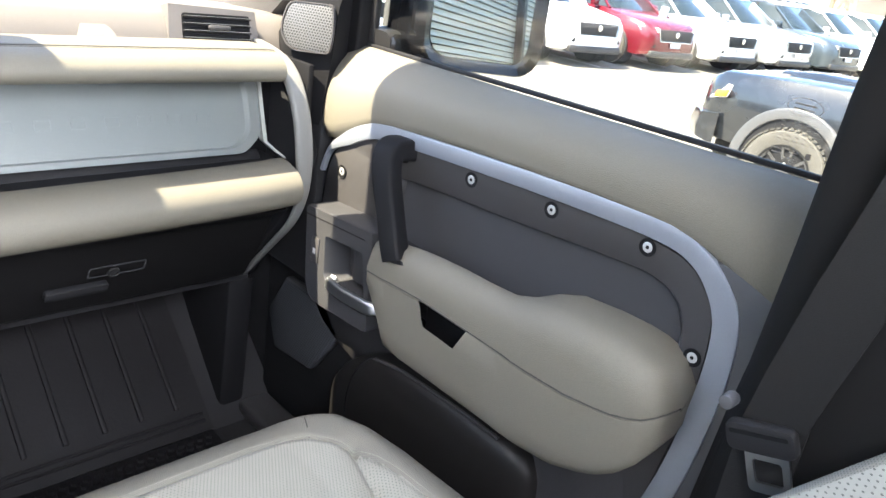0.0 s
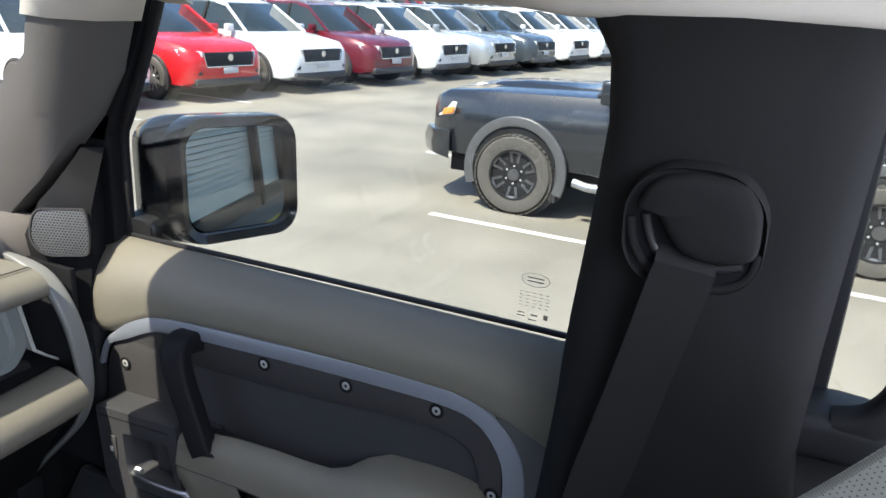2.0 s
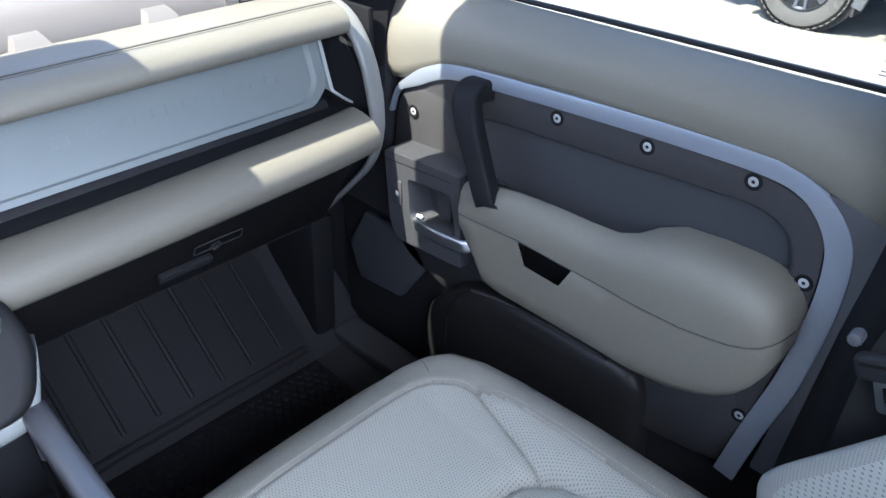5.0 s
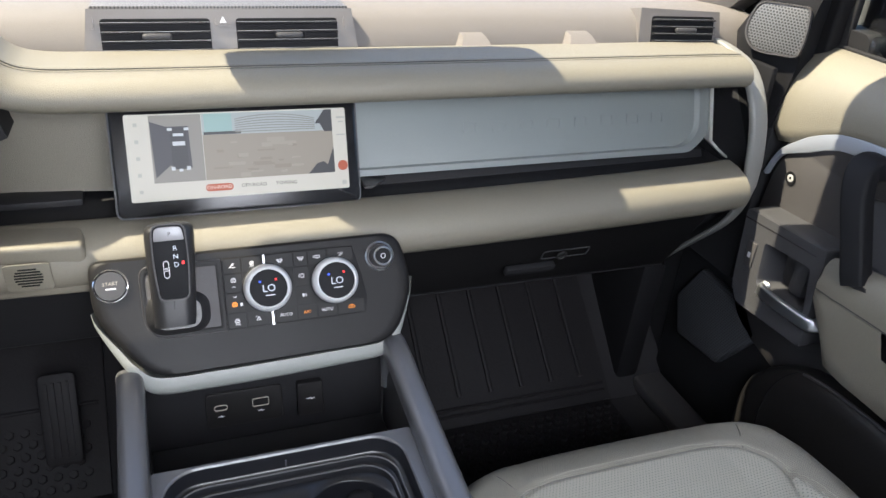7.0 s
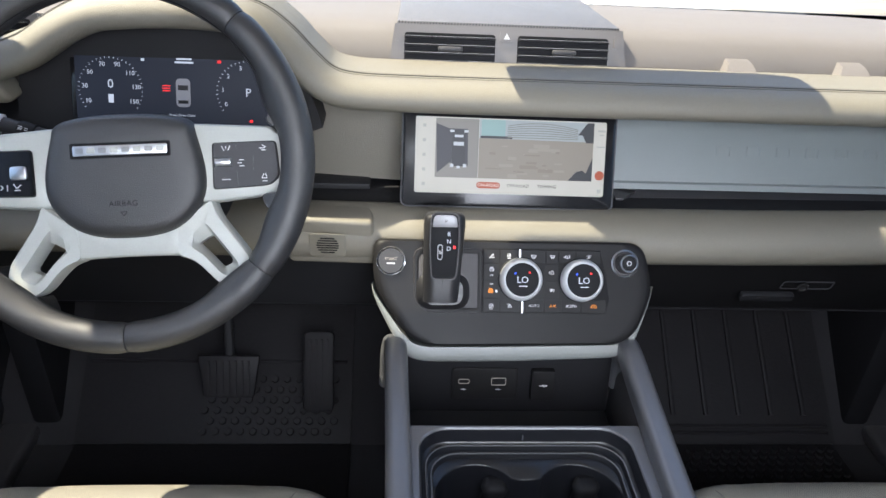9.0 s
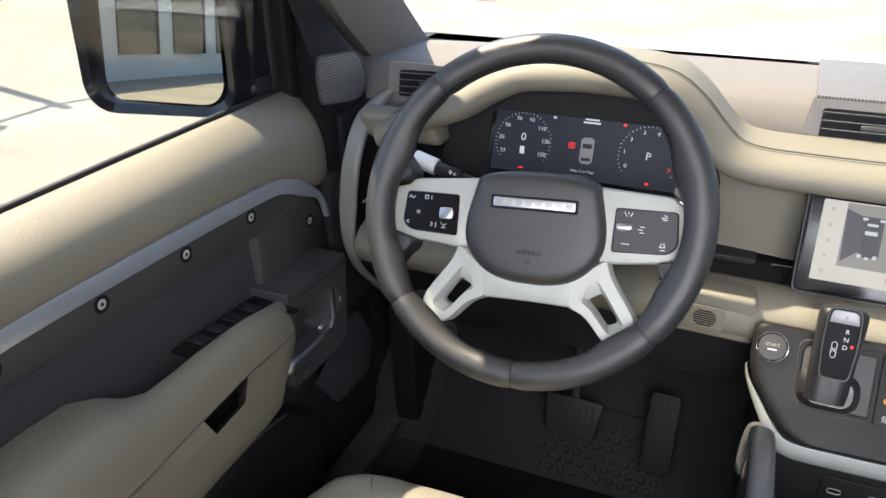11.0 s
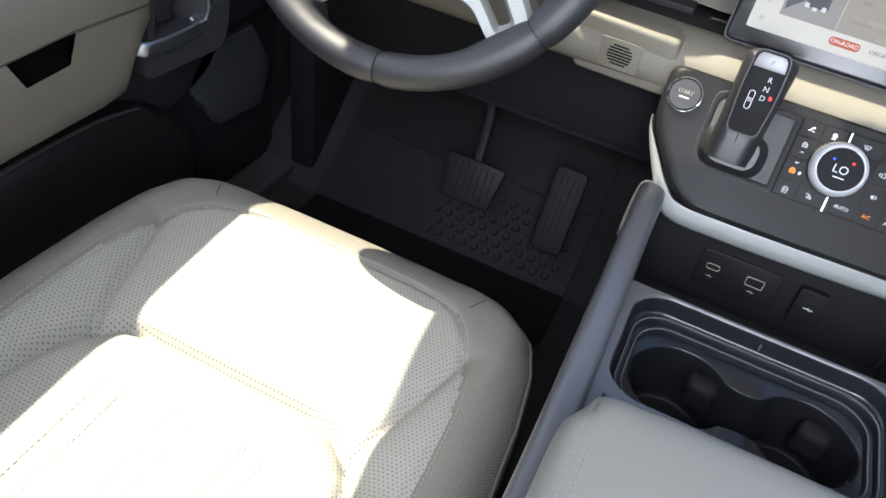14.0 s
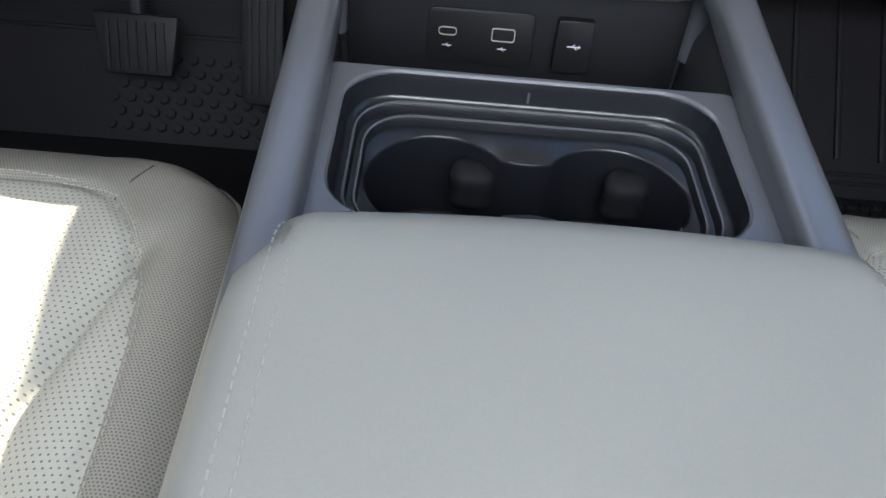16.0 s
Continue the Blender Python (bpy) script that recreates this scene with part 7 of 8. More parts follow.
    for tgt, want in ((bol, 0), (cen, 1)):
        vs = {}
        for j in range(nv):
            for i in range(nb):
                hw = 0.266 - 0.02 * j / nv
                ins = abs(-1 + 2 * (i + 0.5) / nb) * hw < 0.203 and 0.05 < j / nv < 0.9
                if int(ins) != want:
                    continue
                f = []
                for key in ((j, i), (j, i + 1), (j + 1, i + 1), (j + 1, i)):
                    if key not in vs:
                        vs[key] = tgt.verts.new(pts[key])
                    f.append(vs[key])
                tgt.faces.new(f)
    rim = [pts[j, 0] for j in range(nv + 1)] + [pts[nv, i] for i in range(1, nb + 1)] + [pts[j, nb] for j in range(nv - 1, -1, -1)]
    back_dir = B.to_3x3() @ Vector((0, 0, -1))
    ctr = B @ Vector((0, 0.33, 0))
    add(bol, loft([[p - (p - ctr).normalized() * i + back_dir * d for p in rim] for d, i in ((0, 0), (0.02, -0.006), (0.06, -0.004), (0.11, 0.03))], closed=False, caps=False))
    bmesh.ops.remove_doubles(bol, verts=bol.verts[:], dist=0.0002)
    part("backrest_bolster", bol, BACK_SIDE_LIT, T, "grey-beige leather back bolster", 70)
    part("backrest_centre", cen, BACK_MID_LIT, T, "perforated pale leather back", 70)
    bs = loft([[B @ Vector((x, y, -z)) for x, y in [(a, b + 0.33) for a, b in rrect(0.42, 0.62, 0.06, 4)]] for z in (0.03, 0.10)])
    part("backrest_shell", bs, BLACK, T)
    for s in (1, -1):
        ln = []
        for k in range(50):
            v = 0.05 + 0.85 * k / 49
            ln.append(back(s * 0.206 / (0.266 - 0.02 * v), v) + back_dir * -0.0006)
        part("backrest_stitching", stitches(ln, 0.0035, 0.002, 0.0005, lift=-back_dir * 0.0006), STITCH, T)
    hr = loft([[B @ Vector((x * k, y * k + 0.79, z - 0.02)) for x, y in rrect(0.26, 0.19, 0.06, 5)] for z, k in ((-0.055, 0.85), (-0.03, 1.0), (0.01, 1.0), (0.03, 0.9), (0.036, 0.7))])
    part("headrest", hr, BACK_SIDE_LIT, T, "padded headrest", 60)
    return T


seat(-0.405)
seat(0.415, 31)


# ---- footwells ----
def floor_mat(x0, x1, nm):
    T = thing("floor_mat", f"black rubber floor mat in the {nm} footwell", "floor mat", ((x0 + x1) / 2, 0.9, 0.83), "floor mats")
    part("mat_sheet", box(x0, x1, 0.62, 1.035, 0.83, 0.838, 0.003), RUBBER, T)
    up = Vector((0, 0.38, 0.32)).normalized()
    nrm = Vector((0, -0.32, 0.38)).normalized()
    sl = loft([[Vector((x, 1.03, 0.832)) + up * k + nrm * d for x, d in ((x0, 0.006), (x1, 0.006), (x1, 0.014), (x0, 0.014))] for k in (0, 0.36)])
    part("mat_ramp", sl, RUBBER, T)
    n = 7 if x0 > 0 else 0
    for k in range(n):
        x = x0 + 0.05 + (x1 - x0 - 0.10) * k / (n - 1)
        p = [Vector((x, 1.03, 0.832)) + up * q + nrm * 0.015 for q in (0.05, 0.20, 0.33)]
        part("mat_rib", sweep(p, rrect(0.009, 0.008, 0.003, 2), (1, 0, 0)), RUBBER, T)
    for q in (0.018, 0.030) if x0 > 0 else ():
        part("mat_edge_rib", sweep([Vector((x0 + 0.01, 1.03, 0.834)) + up * q + nrm * 0.014, Vector((x1 - 0.01, 1.03, 0.834)) + up * q + nrm * 0.014], circle(0.003, 8), (0, 0, 1)), RUBBER, T)
    V, F = [], []

    def stud(c, u, v, n):
        b = len(V)
        for rad, h in ((0.0072, 0.0), (0.0060, 0.004)):
            for k in range(6):
                a = math.pi / 6 + k * math.pi / 3
                V.append(c + u * (rad * math.cos(a)) + v * (rad * math.sin(a)) + n * h)
        for k in range(6):
            F.append((b + k, b + (k + 1) % 6, b + 6 + (k + 1) % 6, b + 6 + k))
        F.append(tuple(b + 6 + k for k in range(6)))
    ex, ey, ez = Vector((1, 0, 0)), Vector((0, 1, 0)), Vector((0, 0, 1))
    for r in range(26):
        for c in range(int((x1 - x0) / 0.017)):
            p = Vector((x0 + 0.012 + c * 0.017 + (r % 2) * 0.0085, 0.64 + r * 0.0148, 0.838))
            if p.x < x1 - 0.01 and (x0 > 0 or p.y < 0.88 and p.x > -0.46):
                stud(p, ex, ey, ez)
    if x0 < 0:
        for r in range(6):
            for c in range(11):
                stud(Vector((-0.45 + c * 0.021 + (r % 2) * 0.0105, 1.03, 0.832)) + up * (0.02 + r * 0.018) + nrm * 0.0135, ex, up, nrm)
        part("mat_edge_rib", sweep([Vector((x0 + 0.01, 1.03, 0.834)) + up * 0.14 + nrm * 0.014, Vector((x1 - 0.01, 1.03, 0.834)) + up * 0.14 + nrm * 0.014], circle(0.003, 8), (0, 0, 1)), RUBBER, T)
    me = bpy.data.meshes.new("mat_studs")
    me.from_pydata(V, [], F)
    me.materials.append(RUBBER)
    ob = new("mat_studs", me)
    ob.parent, ob.matrix_parent_inverse = T, T.matrix_basis.inverted()
    ob["kind"] = "stuff"


floor_mat(0.20, 0.66, "passenger")
floor_mat(-0.66, -0.20, "driver")


def pedals():
    T = thing("brake_pedal", "ribbed black brake pedal", "pedal", (-0.395, 1.06, 0.95), "pedals")
    m = facing((-0.397, 1.05, 0.965), (1, 0, 0), (0, 0.45, 1))
    part("pad", plate([(-0.050, 0.036), (0.050, 0.036), (0.040, -0.034), (-0.040, -0.034)], m, 0.012, 0.004, 2), RUBBER, T)
    part("pad_ribs", bars([(-0.032 + 0.0107 * k, 0.0, 0.004, 0.056) for k in range(7)], m, 0.003, 0.012), RUBBER, T)
    part("arm", sweep(spline([(-0.397, 1.06, 0.98), (-0.40, 1.09, 1.06), (-0.41, 1.10, 1.16), (-0.41, 1.12, 1.25)], 4), rrect(0.014, 0.022, 0.004, 3), (1, 0, 0)), BLACK, T)
    G = thing("accelerator_pedal", "narrow ribbed black accelerator pedal", "pedal", (-0.253, 1.08, 0.92), "pedals")
    m = facing((-0.253, 1.065, 0.965), (1, 0, 0), (0, 0.5, 1))
    part("pad", plate(rrect(0.050, 0.135, 0.008, 3), m, 0.012, 0.004), RUBBER, G)
    part("pad_ribs", bars([(-0.014 + 0.0093 * k, 0.0, 0.0035, 0.11) for k in range(4)], m, 0.003, 0.012), RUBBER, G)
    part("hinge", box(-0.27, -0.236, 1.08, 1.12, 0.86, 0.90, 0.004), BLACK, G)


pedals()
for s in (1, -1):
    sl = mirrored(sweep([(0.755, 1.05, 0.845), (0.755, 0.95, 0.845), (0.755, 0.80, 0.845), (0.755, 0.3, 0.845)], rrect(0.03, 0.06, 0.008, 3), (0, 0, 1)), s)
    solo("trim_sill", sl, CHAR, "charcoal door sill trim", "trim", kind="structure")
    kp = mirrored(prism([(0.69, 1.06, 0.83), (0.70, 1.06, 1.10), (0.72, 1.35, 1.12), (0.70, 1.35, 0.83)], (0.05, 0, 0), 0.01), s)
    solo("trim_kick_panel", kp, DEEP, "black kick panel in the footwell", "trim", kind="structure")


# ---- outside ----
ASPH = mat("sunlit_concrete", (0.205, 0.190, 0.158), 0.9, vary=0.20, grain=45, bump=0.5, blotch=0.35)


def cracked(m):
    """Thin dark cracks and pale worn patches on the lot's concrete."""
    n, l = m.node_tree.nodes, m.node_tree.links
    b = n["Principled BSDF"]
    co, warp, add_, vor = n.new("ShaderNodeTexCoord"), n.new("ShaderNodeTexNoise"), n.new("ShaderNodeVectorMath"), n.new("ShaderNodeTexVoronoi")
    warp.inputs["Scale"].default_value = 1.3
    warp.inputs["Detail"].default_value = 6
    l.new(co.outputs["Object"], warp.inputs["Vector"])
    add_.operation = "MULTIPLY_ADD"
    l.new(warp.outputs["Color"], add_.inputs[0])
    add_.inputs[1].default_value = (1.2, 1.2, 0)
    l.new(co.outputs["Object"], add_.inputs[2])
    vor.feature = "DISTANCE_TO_EDGE"
    vor.inputs["Scale"].default_value = 0.33
    l.new(add_.outputs[0], vor.inputs["Vector"])
    r = n.new("ShaderNodeMapRange")
    r.inputs[1].default_value, r.inputs[2].default_value, r.inputs[3].default_value, r.inputs[4].default_value = 0.0, 0.004, 0.74, 1.0
    l.new(vor.outputs["Distance"], r.inputs[0])
    patch = n.new("ShaderNodeTexNoise")
    patch.inputs["Scale"].default_value, patch.inputs["Detail"].default_value = 0.7, 8
    l.new(co.outputs["Object"], patch.inputs["Vector"])
    r2 = n.new("ShaderNodeMapRange")
    r2.inputs[1].default_value, r2.inputs[2].default_value, r2.inputs[3].default_value, r2.inputs[4].default_value = 0.35, 0.65, 0.82, 1.12
    l.new(patch.outputs[0], r2.inputs[0])
    mu = n.new("ShaderNodeMath")
    mu.operation = "MULTIPLY"
    l.new(r.outputs[0], mu.inputs[0])
    l.new(r2.outputs[0], mu.inputs[1])
    sc = n.new("ShaderNodeVectorMath")
    sc.operation = "SCALE"
    l.new(b.inputs["Base Color"].links[0].from_socket, sc.inputs[0])
    l.new(mu.outputs[0], sc.inputs["Scale"])
    l.new(sc.outputs[0], b.inputs["Base Color"])


cracked(ASPH)
PAINT_W = mat("road_paint", (0.50, 0.49, 0.46), 0.8, vary=0.12, grain=40, bump=0.3)


def grid_sheet(r):
    bm = bmesh.new()
    bmesh.ops.create_grid(bm, x_segments=40, y_segments=40, size=r)
    bmesh.ops.transform(bm, matrix=Matrix.Translation((0, 0, GROUND)), verts=bm.verts[:])
    return bm


solo("ground", grid_sheet(600), ASPH, "pale sunlit concrete lot", "ground", kind="structure")
pl = thing("parking_lines", "white painted parking bay lines", "road marking", (6, 2, GROUND), kind="structure")
for x0, y0, x1, y1, w in ((6.57, 3.2, 6.57, -3.0, 0.10), (9.25, 4.6, 9.25, -3.0, 0.10), (11.9, 4.6, 11.9, -3.0, 0.10), (3.9, 3.2, 3.9, -3.0, 0.1)):
    part("line", box(x0 - w / 2, x1 + w / 2, min(y0, y1), max(y0, y1), GROUND + 0.003, GROUND + 0.006), PAINT_W, pl)
for k in range(9):
    x = 8.4 + k * 2.55
    part("line", box(x - 0.05, x + 0.05, 9.0, 14.0, GROUND + 0.003, GROUND + 0.006), PAINT_W, pl)

TYRE = mat("tyre_rubber", (0.075, 0.070, 0.062), 0.75, vary=0.2, grain=40, bump=0.4)
RIM_D = mat("dark_alloy", (0.12, 0.12, 0.125), 0.35, 0.7, bump=0)
RIM_S = mat("silver_alloy", (0.5, 0.5, 0.5), 0.3, 0.8, bump=0)
CGLASS = mat("car_glass", (0.02, 0.028, 0.03), 0.06, bump=0, vary=0.02)
LAMP = mat("headlamp_lens", (0.6, 0.62, 0.64), 0.1, bump=0)
AMBER = mat("amber_lens", (0.8, 0.22, 0.03), 0.2, bump=0)


def wheel_thing(P, x, y, r, w, rim, spokes=10):
    """A road wheel on the axle line at local (x, y); the car faces local -y."""
    z = GROUND + r
    s = 1 if x > 0 else -1
    m = facing((x, y, z), (0, s, 0), (0, 0, 1))
    ty = part("tyre", lathe([(r * 0.62, -w * 0.48), (r * 0.92, -w * 0.5), (r * 0.985, -w * 0.40), (r, -w * 0.2), (r, w * 0.2), (r * 0.985, w * 0.40), (r * 0.93, w * 0.5), (r * 0.80, w * 0.52), (r * 0.64, w * 0.46), (r * 0.60, w * 0.2)], 36, m), TYRE, P)
    rm = part("rim", lathe([(r * 0.63, w * 0.1), (r * 0.64, w * 0.47), (r * 0.59, w * 0.46), (r * 0.57, w * 0.1), (r * 0.05, 0.0)], 32, m), BLACK if rim is RIM_D else RIM_D, ty)
    for k in range(spokes):
        if rim is RIM_D:
            # split spokes, two thin legs from the hub to the rim
            sp = bmesh.new()
            for e in (-1, 1):
                add(sp, bevelled(loft([[Vector((e * (0.018 + 0.032 * q) + o, r * (0.14 + 0.46 * q), h)) for o, h in ((-0.013, w * (0.30 + 0.12 * q)), (0.013, w * (0.30 + 0.12 * q)), (0.011, w * (0.18 + 0.12 * q)), (-0.011, w * (0.18 + 0.12 * q)))] for q in (0, 1)]), 0.003, 1))
            add(sp, prism([(-0.026, r * 0.54, w * 0.36), (0.026, r * 0.54, w * 0.36), (0.040, r * 0.60, w * 0.40), (-0.040, r * 0.60, w * 0.40)], (0, 0, w * 0.05)))
        else:
            sp = prism([(-0.020, r * 0.10, w * 0.26), (0.020, r * 0.10, w * 0.26), (0.028 if k % 2 else 0.016, r * 0.60, w * 0.36), (-0.028 if k % 2 else -0.016, r * 0.60, w * 0.36)], (0, 0, w * 0.08))
        bmesh.ops.transform(sp, matrix=m @ Matrix.Rotation(2 * math.pi * k / spokes, 4, "Z"), verts=sp.verts[:])
        part("spoke", sp, rim, rm)
    if rim is RIM_D:
        for k in range(6):
            a = 2 * math.pi * (k + 0.5) / 6
            part("wheel_nut", cyl(m @ Vector((r * 0.22 * math.cos(a), r * 0.22 * math.sin(a), w * 0.2)), m @ Vector((r * 0.22 * math.cos(a), r * 0.22 * math.sin(a), w * 0.36)), 0.012, n=6), STEEL, rm)
        # tread blocks of the off-road tyre
        V, F = [], []
        for k in range(44):
            for e in (-1, 1):
                a0 = 2 * math.pi * (k + (0.25 if e > 0 else 0.75)) / 44
                b = len(V)
                for rr_ in (r * 0.99, r * 1.022):
                    for da, zz in ((-0.045, 0.20), (0.045, 0.20), (0.045, 0.49), (-0.045, 0.49)):
                        V.append(m @ Vector((rr_ * math.cos(a0 + da), rr_ * math.sin(a0 + da), e * zz * w)))
                F += [(b + 4, b + 5, b + 6, b + 7), (b, b + 1, b + 5, b + 4), (b + 1, b + 2, b + 6, b + 5), (b + 2, b + 3, b + 7, b + 6), (b + 3, b, b + 4, b + 7)]
        me = bpy.data.meshes.new("tyre_tread")
        me.from_pydata(V, [], F)
        me.materials.append(TYRE)
        tt = new("tyre_tread", me)
        tt.parent = ty
        tt["kind"] = "stuff"
    part("hub_cap", lathe([(r * 0.16, w * 0.2), (r * 0.15, w * 0.40), (r * 0.02, w * 0.42)], 18, m), rim, rm)


def body_loft(st, half, n=7):
    """Stations (y, z_low, z_top, half width at belt, tumble) along a car."""
    rings = []
    for y, z0, z1, w, tw in st:
        pts = [(w * 0.80, z0), (w * 0.96, z0 + 0.05), (w, z0 + (z1 - z0) * 0.45), (w * 0.985, z0 + (z1 - z0) * 0.8), (w * tw, z1 - 0.02), (w * tw * 0.9, z1)]
        rings.append([Vector((x, y, z)) for x, z in pts] + [Vector((-x, y, z)) for x, z in pts[::-1]])
    return loft(rings)


def arch(P, x, y, z, r, m, wide=0.07):
    s = 1 if x > 0 else -1
    pts = [(x, y + r * math.cos(a), z + r * math.sin(a)) for a in [math.pi * (1.0 + 0.12) - math.pi * 1.24 * k / 20 for k in range(21)]]
    part("wheel_arch", sweep(pts, rrect(0.05, wide, 0.012, 3), (1, 0, 0)), m, P)
    part("arch_well", cyl((x - s * 0.28, y, z), (x + s * 0.004, y, z), r * 0.99, n=36), BLACK, P)


def suv(name, paint, label, at, rim=RIM_S):
    T = thing(name, label, "car", (0, 0, 0), "parked cars")
    g = GROUND
    L = 2.25
    part("lower_body", body_loft([(-L, g + 0.42, g + 0.72, 0.62, 0.9), (-L + 0.06, g + 0.30, g + 0.86, 0.76, 0.93), (-L + 0.28, g + 0.25, g + 0.98, 0.88, 0.93), (-1.35, g + 0.24, g + 1.06, 0.925, 0.92), (-0.85, g + 0.24, g + 1.11, 0.93, 0.92), (0.6, g + 0.24, g + 1.13, 0.935, 0.93), (1.6, g + 0.25, g + 1.16, 0.92, 0.93), (L - 0.15, g + 0.30, g + 1.13, 0.86, 0.92), (L, g + 0.42, g + 1.0, 0.74, 0.9)], 0), paint, T, angle=45)
    gh = [(-0.95, g + 1.09, 0.80), (-0.20, g + 1.60, 0.63), (0.2, g + 1.665, 0.62), (1.2, g + 1.64, 0.61), (1.80, g + 1.52, 0.60), (2.12, g + 1.12, 0.74)]
    low = [(-0.95, g + 1.06, 0.80), (-0.20, g + 1.06, 0.86), (0.2, g + 1.06, 0.87), (1.2, g + 1.08, 0.87), (1.80, g + 1.08, 0.85), (2.12, g + 1.08, 0.76)]
    rows = [[Vector((w2, y2, z2)), Vector((w1, y1, z1 - 0.04)), Vector((w1 * 0.93, y1, z1)), Vector((-w1 * 0.93, y1, z1)), Vector((-w1, y1, z1 - 0.04)), Vector((-w2, y2, z2))] for (y1, z1, w1), (y2, z2, w2) in zip(gh, low)]
    part("glasshouse", loft(rows), CGLASS, T, "dark car glass", 40)
    rf = [[Vector((w1 + 0.008, y1, z1 - 0.055)), Vector((w1 * 0.94, y1, z1 + 0.008)), Vector((-w1 * 0.94, y1, z1 + 0.008)), Vector((-w1 - 0.008, y1, z1 - 0.055))] for y1, z1, w1 in [(-0.14, g + 1.612, 0.635)] + gh[2:5]]
    part("roof", loft(rf), paint, T, angle=40)
    for s in (1, -1):
        part("windscreen_post", sweep([(s * 0.81, -0.97, g + 1.09), (s * 0.645, -0.20, g + 1.585)], rrect(0.05, 0.05, 0.012, 2), (1, 0, 0)), paint, T)
        part("door_post", sweep([(s * 0.88, 0.35, g + 1.08), (s * 0.64, 0.38, g + 1.62)], rrect(0.03, 0.08, 0.01, 2), (1, 0, 0)), BLACK, T)
        part("rear_post", sweep([(s * 0.86, 1.72, g + 1.10), (s * 0.63, 1.50, g + 1.58)], rrect(0.05, 0.22, 0.012, 2), (1, 0, 0)), paint, T)
        part("roof_bar", sweep([(s * 0.57, -0.05, g + 1.66), (s * 0.57, 0.0, g + 1.70), (s * 0.56, 1.4, g + 1.67), (s * 0.55, 1.5, g + 1.62)], circle(0.018, 8), (1, 0, 0)), ALU, T)
        hl = prism([(s * 0.56, -L + 0.045, g + 0.78), (s * 0.86, -L + 0.28, g + 0.80), (s * 0.88, -L + 0.36, g + 0.90), (s * 0.56, -L + 0.055, g + 0.88)], (0, -0.03, 0), 0.008)
        part("headlight", hl, LAMP, T)
        part("fog_light", prism([(s * 0.60, -L + 0.02, g + 0.48), (s * 0.76, -L + 0.10, g + 0.48), (s * 0.76, -L + 0.10, g + 0.58), (s * 0.60, -L + 0.02, g + 0.56)], (0, -0.03, 0), 0.006), BLACK, T)
        part("side_mirror", box(s * 0.90, s * 1.06, -0.72, -0.58, g + 1.10, g + 1.24, 0.03), paint, T)
        part("sill_cladding", box(s * 0.88, s * 0.945, -1.0, 1.0, g + 0.22, g + 0.40, 0.02), CHAR, T)
        for y in (-1.35, 1.38):
            arch(T, s * 0.925, y, g + 0.36, 0.40, CHAR, 0.05)
            wheel_thing(T, s * 0.865, y, 0.37, 0.22, rim)
    part("grille", prism([(-0.50, -L + 0.03, g + 0.62), (0.50, -L + 0.03, g + 0.62), (0.56, -L + 0.06, g + 0.86), (-0.56, -L + 0.06, g + 0.86)], (0, -0.05, 0), 0.02), BLACK, T, "black radiator grille")
    part("grille_frame", sweep([(-0.57, -L + 0.0, g + 0.87), (-0.51, -L - 0.03, g + 0.62), (0.51, -L - 0.03, g + 0.62), (0.57, -L + 0.0, g + 0.87)], rrect(0.02, 0.02, 0.005, 2), (0, 1, 0)), CHROME, T)
    part("grille_badge", cyl((0, -L - 0.022, g + 0.77), (0, -L - 0.035, g + 0.77), 0.06, n=20), CHROME, T)
    part("bumper_lip", box(-0.72, 0.72, -L - 0.02, -L + 0.20, g + 0.28, g + 0.42, 0.04, 3), CHAR, T)
    part("number_plate", box(-0.16, 0.16, -L - 0.045, -L - 0.03, g + 0.50, g + 0.60, 0.004), MARK, T)
    return T


PAINT = {n: mat(n + "_car_paint", c, 0.25, me, vary=0.03, bump=0, coat=0.6) for n, c, me in (("white", (0.72, 0.73, 0.74), 0.0), ("red", (0.52, 0.012, 0.016), 0.0), ("maroon", (0.13, 0.008, 0.016), 0.2), ("black", (0.012, 0.014, 0.018), 0.0), ("silver", (0.5, 0.52, 0.54), 0.6), ("slate", (0.06, 0.075, 0.09), 0.3))}
made = {}
for n, lab in (("white", "white compact SUV parked in a row"), ("red", "bright red SUV parked in a row"), ("maroon", "dark red SUV parked in a row"), ("slate", "dark grey SUV parked in a row"), ("silver", "silver SUV parked in a row")):
    made[n] = suv("parked_car", PAINT[n], lab, (0, 0, 0), RIM_D if n in ("white", "maroon") else RIM_S)
used = set()
ROWN = ("white", "red", "white", "maroon", "white", "silver", "slate", "white", "white", "silver", "white", "slate", "white", "white", "silver", "white")
CAR_X0, CAR_DX, CAR_Y0, CAR_DY = 8.95, 2.25, 12.0, -0.42
for k, n in enumerate(ROWN):
    m = pose(CAR_X0 + k * CAR_DX, CAR_Y0 + k * CAR_DY, 0, 0, 0, -9)
    if n not in used:
        used.add(n)
        made[n].matrix_basis = m
    else:
        copy_thing(made[n], m)
for k, n in enumerate(("white", "silver", "white", "slate", "white", "red", "white", "silver", "white", "slate", "white", "white", "silver", "white", "red", "white", "slate", "white", "white", "silver")):
    copy_thing(made[n], pose(10 + k * 2.7 + (k % 3) * 0.2, 31 + (k % 2) * 0.3 - 0.35 * k, 0.0, 0, 0, -6))


